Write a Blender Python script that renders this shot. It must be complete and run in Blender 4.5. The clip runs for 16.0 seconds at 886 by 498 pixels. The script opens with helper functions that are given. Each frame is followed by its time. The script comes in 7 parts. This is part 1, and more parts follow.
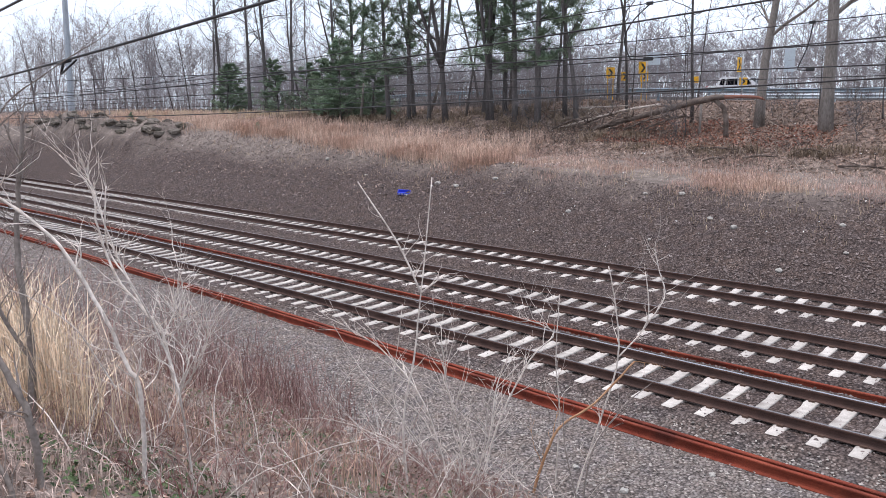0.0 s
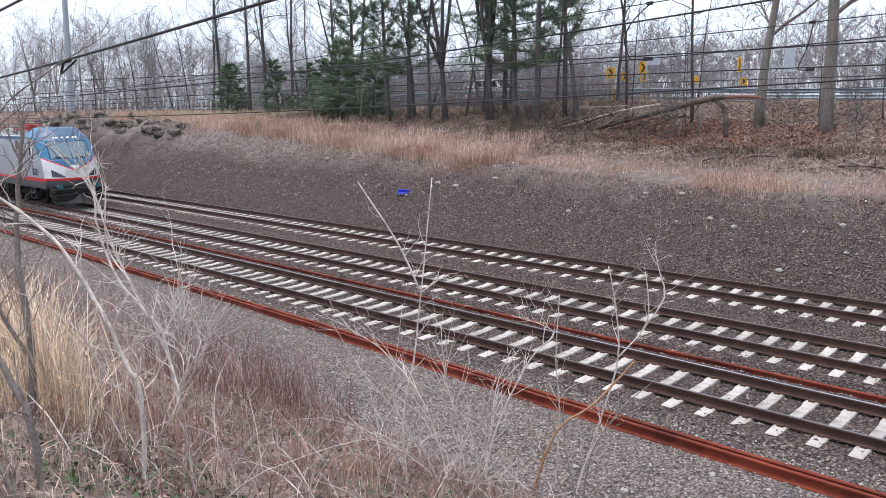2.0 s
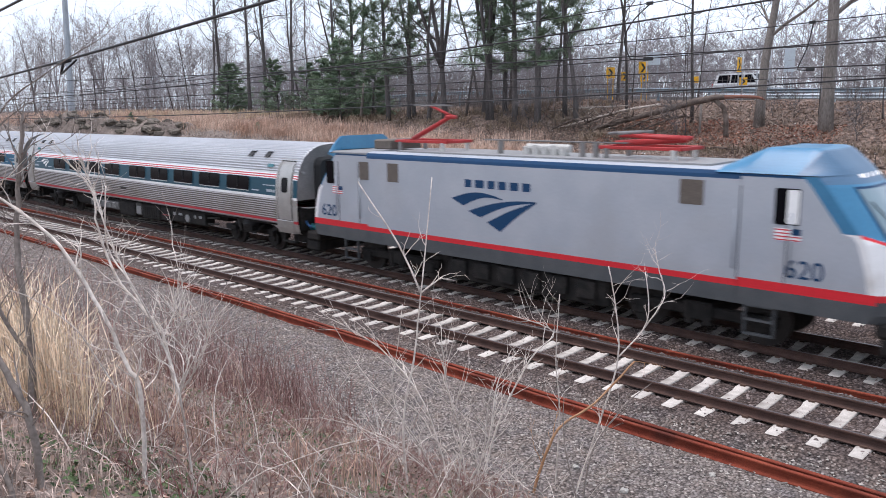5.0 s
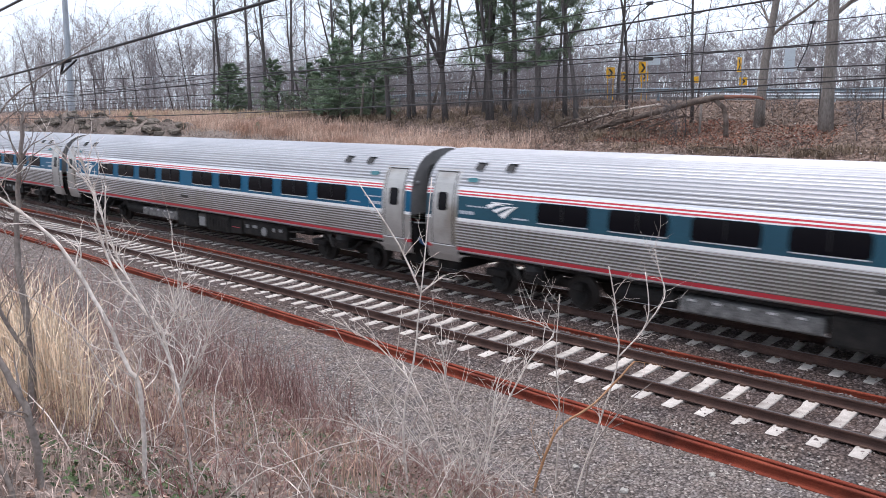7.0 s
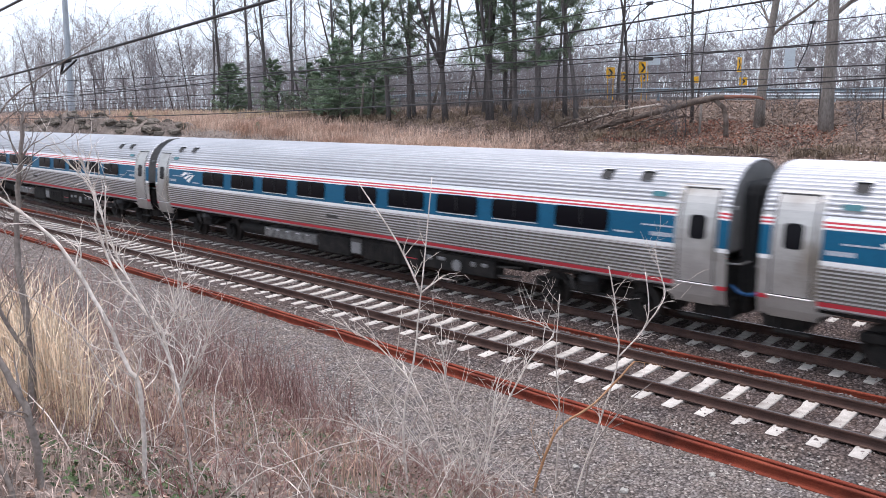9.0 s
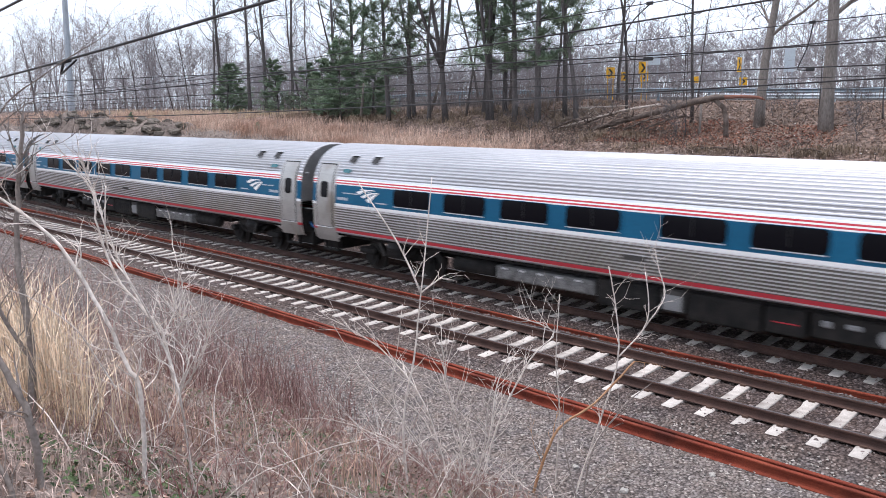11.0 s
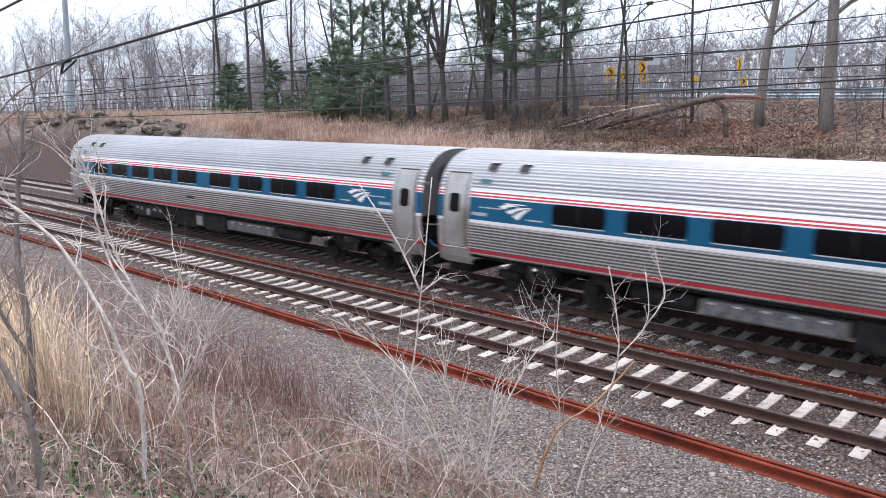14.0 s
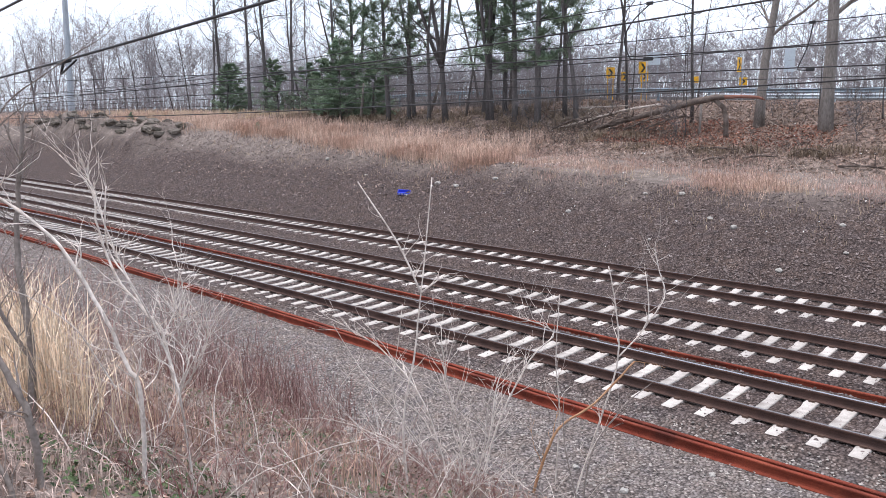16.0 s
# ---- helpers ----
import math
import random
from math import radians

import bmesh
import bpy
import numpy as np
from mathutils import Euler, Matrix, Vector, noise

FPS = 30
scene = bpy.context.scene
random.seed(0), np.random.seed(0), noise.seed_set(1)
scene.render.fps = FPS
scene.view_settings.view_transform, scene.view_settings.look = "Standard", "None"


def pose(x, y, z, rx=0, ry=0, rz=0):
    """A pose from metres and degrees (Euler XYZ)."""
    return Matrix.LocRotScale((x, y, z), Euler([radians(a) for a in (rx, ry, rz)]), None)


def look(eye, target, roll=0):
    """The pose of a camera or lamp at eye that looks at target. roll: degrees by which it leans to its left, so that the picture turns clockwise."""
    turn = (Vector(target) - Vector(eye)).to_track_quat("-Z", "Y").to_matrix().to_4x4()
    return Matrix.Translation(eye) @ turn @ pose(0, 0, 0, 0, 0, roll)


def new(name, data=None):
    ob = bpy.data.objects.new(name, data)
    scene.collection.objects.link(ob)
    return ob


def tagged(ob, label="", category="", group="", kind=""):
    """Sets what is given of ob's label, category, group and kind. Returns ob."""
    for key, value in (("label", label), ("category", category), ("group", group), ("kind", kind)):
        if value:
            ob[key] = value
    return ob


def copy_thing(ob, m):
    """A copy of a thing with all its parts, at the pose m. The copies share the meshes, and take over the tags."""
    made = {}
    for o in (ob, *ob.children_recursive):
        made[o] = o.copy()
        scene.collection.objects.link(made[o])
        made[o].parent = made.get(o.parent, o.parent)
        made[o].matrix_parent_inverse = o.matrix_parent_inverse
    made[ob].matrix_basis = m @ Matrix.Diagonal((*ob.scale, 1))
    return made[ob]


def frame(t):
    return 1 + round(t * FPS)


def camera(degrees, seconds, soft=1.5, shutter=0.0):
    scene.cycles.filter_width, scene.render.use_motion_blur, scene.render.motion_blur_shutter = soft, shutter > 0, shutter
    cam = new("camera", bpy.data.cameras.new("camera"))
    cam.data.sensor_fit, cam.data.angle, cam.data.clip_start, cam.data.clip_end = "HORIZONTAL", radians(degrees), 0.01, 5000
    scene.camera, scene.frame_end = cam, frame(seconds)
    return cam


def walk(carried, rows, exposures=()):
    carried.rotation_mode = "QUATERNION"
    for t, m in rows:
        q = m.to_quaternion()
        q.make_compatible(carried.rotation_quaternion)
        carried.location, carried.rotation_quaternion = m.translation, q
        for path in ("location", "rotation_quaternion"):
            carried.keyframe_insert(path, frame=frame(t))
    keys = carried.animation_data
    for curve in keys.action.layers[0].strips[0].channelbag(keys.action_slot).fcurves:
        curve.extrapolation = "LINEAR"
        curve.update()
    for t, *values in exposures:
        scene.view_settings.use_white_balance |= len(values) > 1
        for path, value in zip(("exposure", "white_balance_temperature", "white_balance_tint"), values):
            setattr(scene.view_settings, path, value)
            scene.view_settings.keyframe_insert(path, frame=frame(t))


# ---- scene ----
cam = camera(59.36, 16.0, soft=0.9, shutter=0.25)
EYE = (0.0, 0.0, 5.2)
VIEW = look(EYE, (-67.610, 71.461, 5.2 - 17.950), -0.65)
walk(cam, [(0.0, VIEW), (16.0, VIEW)], exposures=[(0.0, 0.23, 6500, 20), (6.5, 0.20, 6500, 20), (8.0, 0.33, 6500, 20), (9.0, 0.33, 6500, 20), (13.0, 0.34, 6500, 20), (16.0, 0.40, 6500, 20)])

# ---- light: a bright overcast sky ----
world = bpy.data.worlds.new("overcast_sky")
scene.world = world
world.use_nodes = True
wn, wl = world.node_tree.nodes, world.node_tree.links
wn.clear()
sky = wn.new("ShaderNodeTexSky")
sky.sky_type = "NISHITA"
sky.sun_disc = False
sky.sun_elevation, sky.sun_rotation = radians(48), radians(200)
sky_soft = wn.new("ShaderNodeHueSaturation")
sky_soft.inputs["Saturation"].default_value = 0.45
sky_bg = wn.new("ShaderNodeBackground")
sky_bg.inputs["Strength"].default_value = 0.06
cloud_bg = wn.new("ShaderNodeBackground")
cloud_bg.inputs["Color"].default_value = (0.70, 0.87, 1.0, 1)
cloud_bg.inputs["Strength"].default_value = 0.80
both_bg = wn.new("ShaderNodeAddShader")
world_out = wn.new("ShaderNodeOutputWorld")
wl.new(sky.outputs[0], sky_soft.inputs["Color"])
wl.new(sky_soft.outputs[0], sky_bg.inputs["Color"])
wl.new(sky_bg.outputs[0], both_bg.inputs[0])
wl.new(cloud_bg.outputs[0], both_bg.inputs[1])
wl.new(both_bg.outputs[0], world_out.inputs[0])
sun_data = bpy.data.lights.new("sun", "SUN")
sun_data.energy, sun_data.angle, sun_data.color = 2.45, radians(35), (1.0, 0.975, 0.94)
sun = new("sun", sun_data)
sun.matrix_world = look((0, 0, 60), (5, 3, 20))


# ---- helpers of this place ----
def mesh_of(name, verts, faces, smooth=False):
    me = bpy.data.meshes.new(name)
    me.from_pydata([tuple(v) for v in verts], [], faces)
    me.update()
    if smooth:
        me.shade_smooth()
    return me


def part(name, shape, material, parent=None, label="", at=None):
    """Links a bmesh or mesh as one object, under a thing where one is given."""
    if isinstance(shape, bmesh.types.BMesh):
        me = bpy.data.meshes.new(name)
        shape.to_mesh(me)
        shape.free()
    else:
        me = shape
    if material is not None:
        mats = material if isinstance(material, (list, tuple)) else [material]
        if not me.materials:
            for m in mats:
                me.materials.append(m)
    ob = new(name, me)
    if parent is not None:
        ob.parent = parent
    if at is not None:
        ob.matrix_basis = at
    if label:
        ob["label"] = label
    return ob


def box(bm, lo, hi, bevel=0.0, mat=0):
    """A box between two corners, with bevelled edges where a bevel is given."""
    vs = [bm.verts.new((x, y, z)) for x in (lo[0], hi[0]) for y in (lo[1], hi[1]) for z in (lo[2], hi[2])]
    fs = [bm.faces.new([vs[i] for i in q]) for q in
          ((0, 1, 3, 2), (4, 6, 7, 5), (0, 4, 5, 1), (2, 3, 7, 6), (0, 2, 6, 4), (1, 5, 7, 3))]
    for f in fs:
        f.material_index = mat
    if bevel > 0:
        es = list({e for f in fs for e in f.edges})
        bmesh.ops.bevel(bm, geom=es, offset=bevel, segments=1, affect="EDGES", clamp_overlap=True)
    return bm


def boxes(items, bevel=0.0):
    bm = bmesh.new()
    for lo, hi in items:
        box(bm, lo, hi)
    if bevel > 0:
        bmesh.ops.bevel(bm, geom=list(bm.edges), offset=bevel, segments=1, affect="EDGES", clamp_overlap=True)
    return bm


def tube(verts, faces, path, radii, sides=6, caps=True):
    """Adds a tapered tube along a path to lists of vertices and faces."""
    start = len(verts)
    n = len(path)
    prev = None
    for i, p in enumerate(path):
        p = Vector(p)
        d = (Vector(path[min(i + 1, n - 1)]) - Vector(path[max(i - 1, 0)]))
        d = d.normalized() if d.length > 1e-9 else Vector((0, 0, 1))
        if prev is None:
            a = d.orthogonal().normalized()
        else:
            a = (prev - d * prev.dot(d))
            a = a.normalized() if a.length > 1e-6 else d.orthogonal().normalized()
        prev = a
        b = d.cross(a)
        r = radii[i] if isinstance(radii, (list, tuple)) else radii
        for k in range(sides):
            w = 2 * math.pi * k / sides
            verts.append(p + a * (r * math.cos(w)) + b * (r * math.sin(w)))
    for i in range(n - 1):
        for k in range(sides):
            k2 = (k + 1) % sides
            faces.append((start + i * sides + k, start + i * sides + k2,
                          start + (i + 1) * sides + k2, start + (i + 1) * sides + k))
    if caps:
        faces.append(tuple(start + k for k in reversed(range(sides))))
        faces.append(tuple(start + (n - 1) * sides + k for k in range(sides)))


def tubes(name, runs, sides=6, smooth=True):
    verts, faces = [], []
    for path, radii in runs:
        tube(verts, faces, path, radii, sides)
    return mesh_of(name, verts, faces, smooth)


def cylinder(bm, a, b, r, sides=16, r2=None):
    verts, faces = [], []
    tube(verts, faces, [a, b], [r, r if r2 is None else r2], sides)
    vs = [bm.verts.new(v) for v in verts]
    for f in faces:
        bm.faces.new([vs[i] for i in f])
    return bm


def empty(name, m=None):
    ob = new(name)
    ob.empty_display_size = 0.2
    if m is not None:
        ob.matrix_basis = m
    return ob


# ---- materials ----
def material(name, color, rough=0.7, metal=0.0, spec=0.5, vary=0.25, grain=8.0, fine=60.0, bump=0.15, other=None,
             stain=None, island=0.0, rand=0.0, stretch=(1, 1, 1), bump_dist=0.02):
    """A procedural surface: two scales of variation in colour, roughness and relief, in metres of the object's own space.
    other: a second colour mixed in by the coarse noise; stain: a third, in sharper patches; island, rand: variation from piece to piece."""
    m = bpy.data.materials.new(name)
    m.use_nodes = True
    nt = m.node_tree
    nd, ln = nt.nodes, nt.links
    bsdf = nd["Principled BSDF"]
    bsdf.inputs["Roughness"].default_value = rough
    bsdf.inputs["Metallic"].default_value = metal
    bsdf.inputs["Specular IOR Level"].default_value = spec
    tc = nd.new("ShaderNodeTexCoord")
    mp = nd.new("ShaderNodeMapping")
    mp.inputs["Scale"].default_value = stretch
    ln.new(tc.outputs["Object"], mp.inputs["Vector"])
    n1 = nd.new("ShaderNodeTexNoise")
    n1.inputs["Scale"].default_value = grain
    n1.inputs["Detail"].default_value = 4
    n2 = nd.new("ShaderNodeTexNoise")
    n2.inputs["Scale"].default_value = fine
    n2.inputs["Detail"].default_value = 3
    for n in (n1, n2):
        ln.new(mp.outputs[0], n.inputs["Vector"])
    r1 = nd.new("ShaderNodeValToRGB")
    r1.color_ramp.elements[0].position, r1.color_ramp.elements[1].position = 0.36, 0.64
    c0 = tuple(color)
    c1 = tuple(other) if other else tuple(min(1, c * (1 + vary)) for c in color)
    r1.color_ramp.elements[0].color = (*c0, 1)
    r1.color_ramp.elements[1].color = (*c1, 1)
    ln.new(n1.outputs["Fac"], r1.inputs["Fac"])
    last = r1.outputs["Color"]
    if stain:
        r3 = nd.new("ShaderNodeValToRGB")
        r3.color_ramp.elements[0].position, r3.color_ramp.elements[1].position = 0.52, 0.66
        n3 = nd.new("ShaderNodeTexNoise")
        n3.inputs["Scale"].default_value = grain * 0.37
        n3.inputs["Detail"].default_value = 6
        ln.new(mp.outputs[0], n3.inputs["Vector"])
        ln.new(n3.outputs["Fac"], r3.inputs["Fac"])
        mx = nd.new("ShaderNodeMix")
        mx.data_type = "RGBA"
        ln.new(r3.outputs["Color"], mx.inputs["Factor"])
        ln.new(last, mx.inputs["A"])
        mx.inputs["B"].default_value = (*stain, 1)
        last = mx.outputs["Result"]
    # value variation: fine grain, and piece to piece
    vr = nd.new("ShaderNodeMapRange")
    vr.inputs["From Min"].default_value, vr.inputs["From Max"].default_value = 0.3, 0.7
    vr.inputs["To Min"].default_value, vr.inputs["To Max"].default_value = 1 - vary, 1 + vary
    ln.new(n2.outputs["Fac"], vr.inputs["Value"])
    val = vr.outputs[0]
    for amount, node, sock in ((island, "ShaderNodeNewGeometry", "Random Per Island"), (rand, "ShaderNodeObjectInfo", "Random")):
        if amount:
            g = nd.new(node)
            q = nd.new("ShaderNodeMapRange")
            q.inputs["To Min"].default_value, q.inputs["To Max"].default_value = 1 - amount, 1 + amount
            ln.new(g.outputs[sock], q.inputs["Value"])
            mul = nd.new("ShaderNodeMath")
            mul.operation = "MULTIPLY"
            ln.new(val, mul.inputs[0])
            ln.new(q.outputs[0], mul.inputs[1])
            val = mul.outputs[0]
    hs = nd.new("ShaderNodeHueSaturation")
    ln.new(last, hs.inputs["Color"])
    ln.new(val, hs.inputs["Value"])
    ln.new(hs.outputs[0], bsdf.inputs["Base Color"])
    if bump:
        bp = nd.new("ShaderNodeBump")
        bp.inputs["Strength"].default_value = bump
        bp.inputs["Distance"].default_value = bump_dist
        ln.new(n2.outputs["Fac"], bp.inputs["Height"])
        ln.new(bp.outputs[0], bsdf.inputs["Normal"])
    return m


def glass(name, color=(0.02, 0.022, 0.025), rough=0.06, spec=0.5):
    """Dark tinted glazing."""
    m = bpy.data.materials.new(name)
    m.use_nodes = True
    b = m.node_tree.nodes["Principled BSDF"]
    b.inputs["Base Color"].default_value = (*color, 1)
    b.inputs["Roughness"].default_value = rough
    b.inputs["Specular IOR Level"].default_value = spec
    return m
def ramp(x, pts):
    """Piecewise smooth curve through (x, value) pairs."""
    if x <= pts[0][0]:
        return pts[0][1]
    for (a, va), (b, vb) in zip(pts, pts[1:]):
        if x <= b:
            s = (x - a) / (b - a)
            s = s * s * (3 - 2 * s)
            return va + (vb - va) * s
    return pts[-1][1]


CREST = [(-158, 4.15), (-80, 3.9), (-63.5, 3.75), (-49.6, 3.68), (-42.6, 3.42), (-33.6, 2.8), (-22.6, 2.4), (-9.6, 2.07), (2.4, 1.76), (42, 1.55)]
TRACKS = (("near", 13.776), ("middle", 17.471), ("far", 21.627))
TIE_STEP = 0.623


def crest_of(x):
    z = ramp(x, CREST)
    return 24.0 + (z + 0.31) / 0.627, z


def ground(x, y):
    """Height of the ground, without its small roughness."""
    if y < 8.92:
        base = -0.42
        s = 0.48 * (8.92 - y)
        z = base + (s * s / (s + 0.35) if s > 0 else 0)
        return min(z, 3.38 + 0.02 * max(0, -y))
    if y < 12.2:
        return -0.42 + 0.15 * max(0, (y - 11.6) / 0.6)
    if y < 23.4:
        gap = min(abs(y - t) for _, t in TRACKS)
        return ramp(gap, [(0.78, -0.243), (1.02, -0.206), (1.42, -0.206), (1.85, -0.345)])
    yc, zc = crest_of(x)
    if y < yc:
        s = (y - 23.4) / (yc - 23.4)
        z = -0.33 + (zc + 0.33) * s
        # rounded toe and crest
        z += 0.12 * math.sin(math.pi * min(1, s * 1.0)) * 0.6
        # rock cut on the far part of the bank
        rock = ramp(x, [(-88, 0), (-78, 1), (-60, 1), (-52, 0)])
        if rock > 0 and s > 0.5:
            z += rock * 0.75 * math.sin(math.pi * min(1, (s - 0.5) / 0.5)) ** 0.7
        return z
    top = ramp(x, [(-71, 5.07), (-46, 5.69), (-34, 5.58), (-11, 5.17)])
    rise = top - zc
    d = y - yc
    k = ramp(x, [(-80, 0.16), (-45, 0.11), (-20, 0.135)])
    left = zc + rise * (1 - math.exp(-k * d / max(rise, 0.2) * 1.25))
    # towards the road: a grassy shelf, then a second slope up to the verge
    right = zc + 0.07 * min(d, 32.5 - yc)
    if y > 32.5:
        s = min(1.0, (y - 32.5) / 14.0)
        right += (top - right) * (1 - (1 - s) ** 1.8)
    w = ramp(x, [(-48, 0.0), (-28, 1.0)])
    return left + (right - left) * w


def rough_ground(x, y):
    z = ground(x, y)
    n = noise.noise(Vector((x * 0.9, y * 0.9, 0.3))) * 0.07 + noise.noise(Vector((x * 0.25, y * 0.25, 4.3))) * 0.12
    if y < 10.5:
        amp = ramp(y, [(6.5, 1.0), (10.5, 0.15)])
    elif y < 23.8:
        amp = 0.06
    else:
        amp = ramp(y, [(23.8, 0.1), (26, 0.6), (29, 1.2), (36, 1.6)])
    rock = ramp(x, [(-90, 0), (-80, 1), (-60, 1), (-50, 0)])
    yc, zc = crest_of(x)
    if rock > 0 and yc - 4 < y < yc + 1.2:
        n += rock * 3.2 * abs(noise.noise(Vector((x * 0.5, y * 0.6, 9.0)))) * ramp(y, [(yc - 4, 0), (yc - 2, 1), (yc, 1), (yc + 1.2, 0)]) * 0.5
    f = noise.noise(Vector((x * 4.1, y * 4.1, 7.7))) * 0.02
    return z + n * amp + f * (1.0 if y < 12.5 or y > 23.6 else 0.45)


def axis(stops):
    out = []
    for a, b, step in stops:
        n = max(1, round((b - a) / step))
        out += [a + (b - a) * i / n for i in range(n)]
    return out + [stops[-1][1]]


def ground_material():
    """Ballast along the tracks, soil with dead grass and leaf litter on the banks, mixed by where they lie."""
    m = bpy.data.materials.new("ballast_soil_and_litter")
    m.use_nodes = True
    nd, ln = m.node_tree.nodes, m.node_tree.links
    bsdf = nd["Principled BSDF"]
    bsdf.inputs["Roughness"].default_value = 0.95
    bsdf.inputs["Specular IOR Level"].default_value = 0.2
    tc = nd.new("ShaderNodeTexCoord")

    def tex(kind, scale, **kw):
        n = nd.new(kind)
        n.inputs["Scale"].default_value = scale
        for k, v in kw.items():
            n.inputs[k].default_value = v
        ln.new(tc.outputs["Object"], n.inputs["Vector"])
        return n

    def mix(fac, a, b):
        x = nd.new("ShaderNodeMix")
        x.data_type = "RGBA"
        for s, v in (("Factor", fac), ("A", a), ("B", b)):
            if isinstance(v, tuple):
                x.inputs[s].default_value = (*v, 1)
            elif isinstance(v, float):
                x.inputs[s].default_value = v
            else:
                ln.new(v, x.inputs[s])
        return x.outputs["Result"]

    def rampnode(src, stops):
        r = nd.new("ShaderNodeValToRGB")
        e = r.color_ramp.elements
        e[0].position, e[0].color = stops[0][0], (*stops[0][1], 1)
        e[1].position, e[1].color = stops[-1][0], (*stops[-1][1], 1)
        for p, c in stops[1:-1]:
            q = e.new(p)
            q.color = (*c, 1)
        ln.new(src, r.inputs["Fac"])
        return r.outputs["Color"]

    big = tex("ShaderNodeTexNoise", 0.35, Detail=5.0)
    mid = tex("ShaderNodeTexNoise", 2.3, Detail=5.0)
    stones = tex("ShaderNodeTexVoronoi", 23.0, Randomness=1.0)
    grit = tex("ShaderNodeTexNoise", 55.0, Detail=3.0)
    # crushed stone, each with its own grey
    stone_col = rampnode(stones.outputs["Color"], [(0.0, BALLAST[0]), (0.45, BALLAST[1]), (0.8, BALLAST[2]), (1.0, BALLAST[3])])
    near_col = rampnode(stones.outputs["Color"], [(0.0, NEAR_BALLAST[0]), (0.45, NEAR_BALLAST[1]), (0.8, NEAR_BALLAST[2]), (1.0, NEAR_BALLAST[3])])
    # shade in the gaps is painted on: each stone darkens outward from its middle
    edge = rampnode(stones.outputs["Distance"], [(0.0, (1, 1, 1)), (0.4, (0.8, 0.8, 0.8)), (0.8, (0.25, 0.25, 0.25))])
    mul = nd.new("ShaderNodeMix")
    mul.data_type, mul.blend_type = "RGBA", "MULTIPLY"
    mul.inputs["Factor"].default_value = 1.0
    shoulder = nd.new("ShaderNodeMapRange")
    sep0 = nd.new("ShaderNodeSeparateXYZ")
    ln.new(tc.outputs["Object"], sep0.inputs[0])
    ln.new(sep0.outputs["Y"], shoulder.inputs["Value"])
    shoulder.inputs["From Min"].default_value, shoulder.inputs["From Max"].default_value = 11.4, 12.6
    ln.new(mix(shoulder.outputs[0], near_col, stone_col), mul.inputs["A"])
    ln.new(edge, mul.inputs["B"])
    brown = rampnode(mid.outputs["Fac"], [(0.3, (0.85, 0.85, 0.88)), (0.7, (1.12, 1.04, 0.96))])
    mul2 = nd.new("ShaderNodeMix")
    mul2.data_type, mul2.blend_type = "RGBA", "MULTIPLY"
    mul2.inputs["Factor"].default_value = 1.0
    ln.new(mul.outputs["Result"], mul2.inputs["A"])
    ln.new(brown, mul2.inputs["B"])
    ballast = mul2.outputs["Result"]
    soil = rampnode(mid.outputs["Fac"], [(0.3, SOIL[0]), (0.5, SOIL[1]), (0.7, SOIL[2])])
    soil = mix(rampnode(grit.outputs["Fac"], [(0.45, (0, 0, 0)), (0.62, (1, 1, 1))]), soil, SOIL[3])
    litter = rampnode(mid.outputs["Fac"], [(0.3, LITTER[0]), (0.5, LITTER[1]), (0.72, LITTER[2])])
    cells = tex("ShaderNodeTexVoronoi", 8.0, Randomness=1.0)
    patch = rampnode(cells.outputs["Color"], [(0.15, (0.4, 0.37, 0.36)), (0.5, (1.05, 1.02, 1.0)), (0.85, (1.8, 1.7, 1.62))])
    litter = mix(rampnode(grit.outputs["Fac"], [(0.42, (0, 0, 0)), (0.6, (1, 1, 1))]), litter, LITTER[3])
    mul3 = nd.new("ShaderNodeMix")
    mul3.data_type, mul3.blend_type = "RGBA", "MULTIPLY"
    mul3.inputs["Factor"].default_value = 0.9
    ln.new(litter, mul3.inputs["A"])
    ln.new(patch, mul3.inputs["B"])
    litter = mul3.outputs["Result"]
    # zones across the railway, with ragged borders
    sep = nd.new("ShaderNodeSeparateXYZ")
    ln.new(tc.outputs["Object"], sep.inputs[0])

    def zone(a, b, wob):
        add = nd.new("ShaderNodeMath")
        add.operation = "MULTIPLY_ADD"
        ln.new(big.outputs["Fac"], add.inputs[0])
        add.inputs[1].default_value = wob
        ln.new(sep.outputs["Y"], add.inputs[2])
        r = nd.new("ShaderNodeMapRange")
        r.inputs["From Min"].default_value, r.inputs["From Max"].default_value = a + wob / 2, b + wob / 2
        ln.new(add.outputs[0], r.inputs["Value"])
        return r.outputs[0]

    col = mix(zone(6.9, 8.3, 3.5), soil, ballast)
    bank = rampnode(mid.outputs["Fac"], [(0.3, BANK_SOIL[0]), (0.5, BANK_SOIL[1]), (0.7, BANK_SOIL[2])])
    bank = mix(rampnode(grit.outputs["Fac"], [(0.45, (0, 0, 0)), (0.62, (1, 1, 1))]), bank, BANK_SOIL[3])
    col = mix(zone(26.8, 29.2, 4.0), col, bank)
    col = mix(zone(31.5, 34.0, 4.0), col, litter)
    ln.new(col, bsdf.inputs["Base Color"])
    bp = nd.new("ShaderNodeBump")
    bp.inputs["Strength"].default_value = 0.9
    bp.inputs["Distance"].default_value = 0.03
    ln.new(stones.outputs["Distance"], bp.inputs["Height"])
    bp.invert = True
    bp2 = nd.new("ShaderNodeBump")
    bp2.inputs["Strength"].default_value = 0.5
    bp2.inputs["Distance"].default_value = 0.02
    ln.new(grit.outputs["Fac"], bp2.inputs["Height"])
    ln.new(bp.outputs[0], bp2.inputs["Normal"])
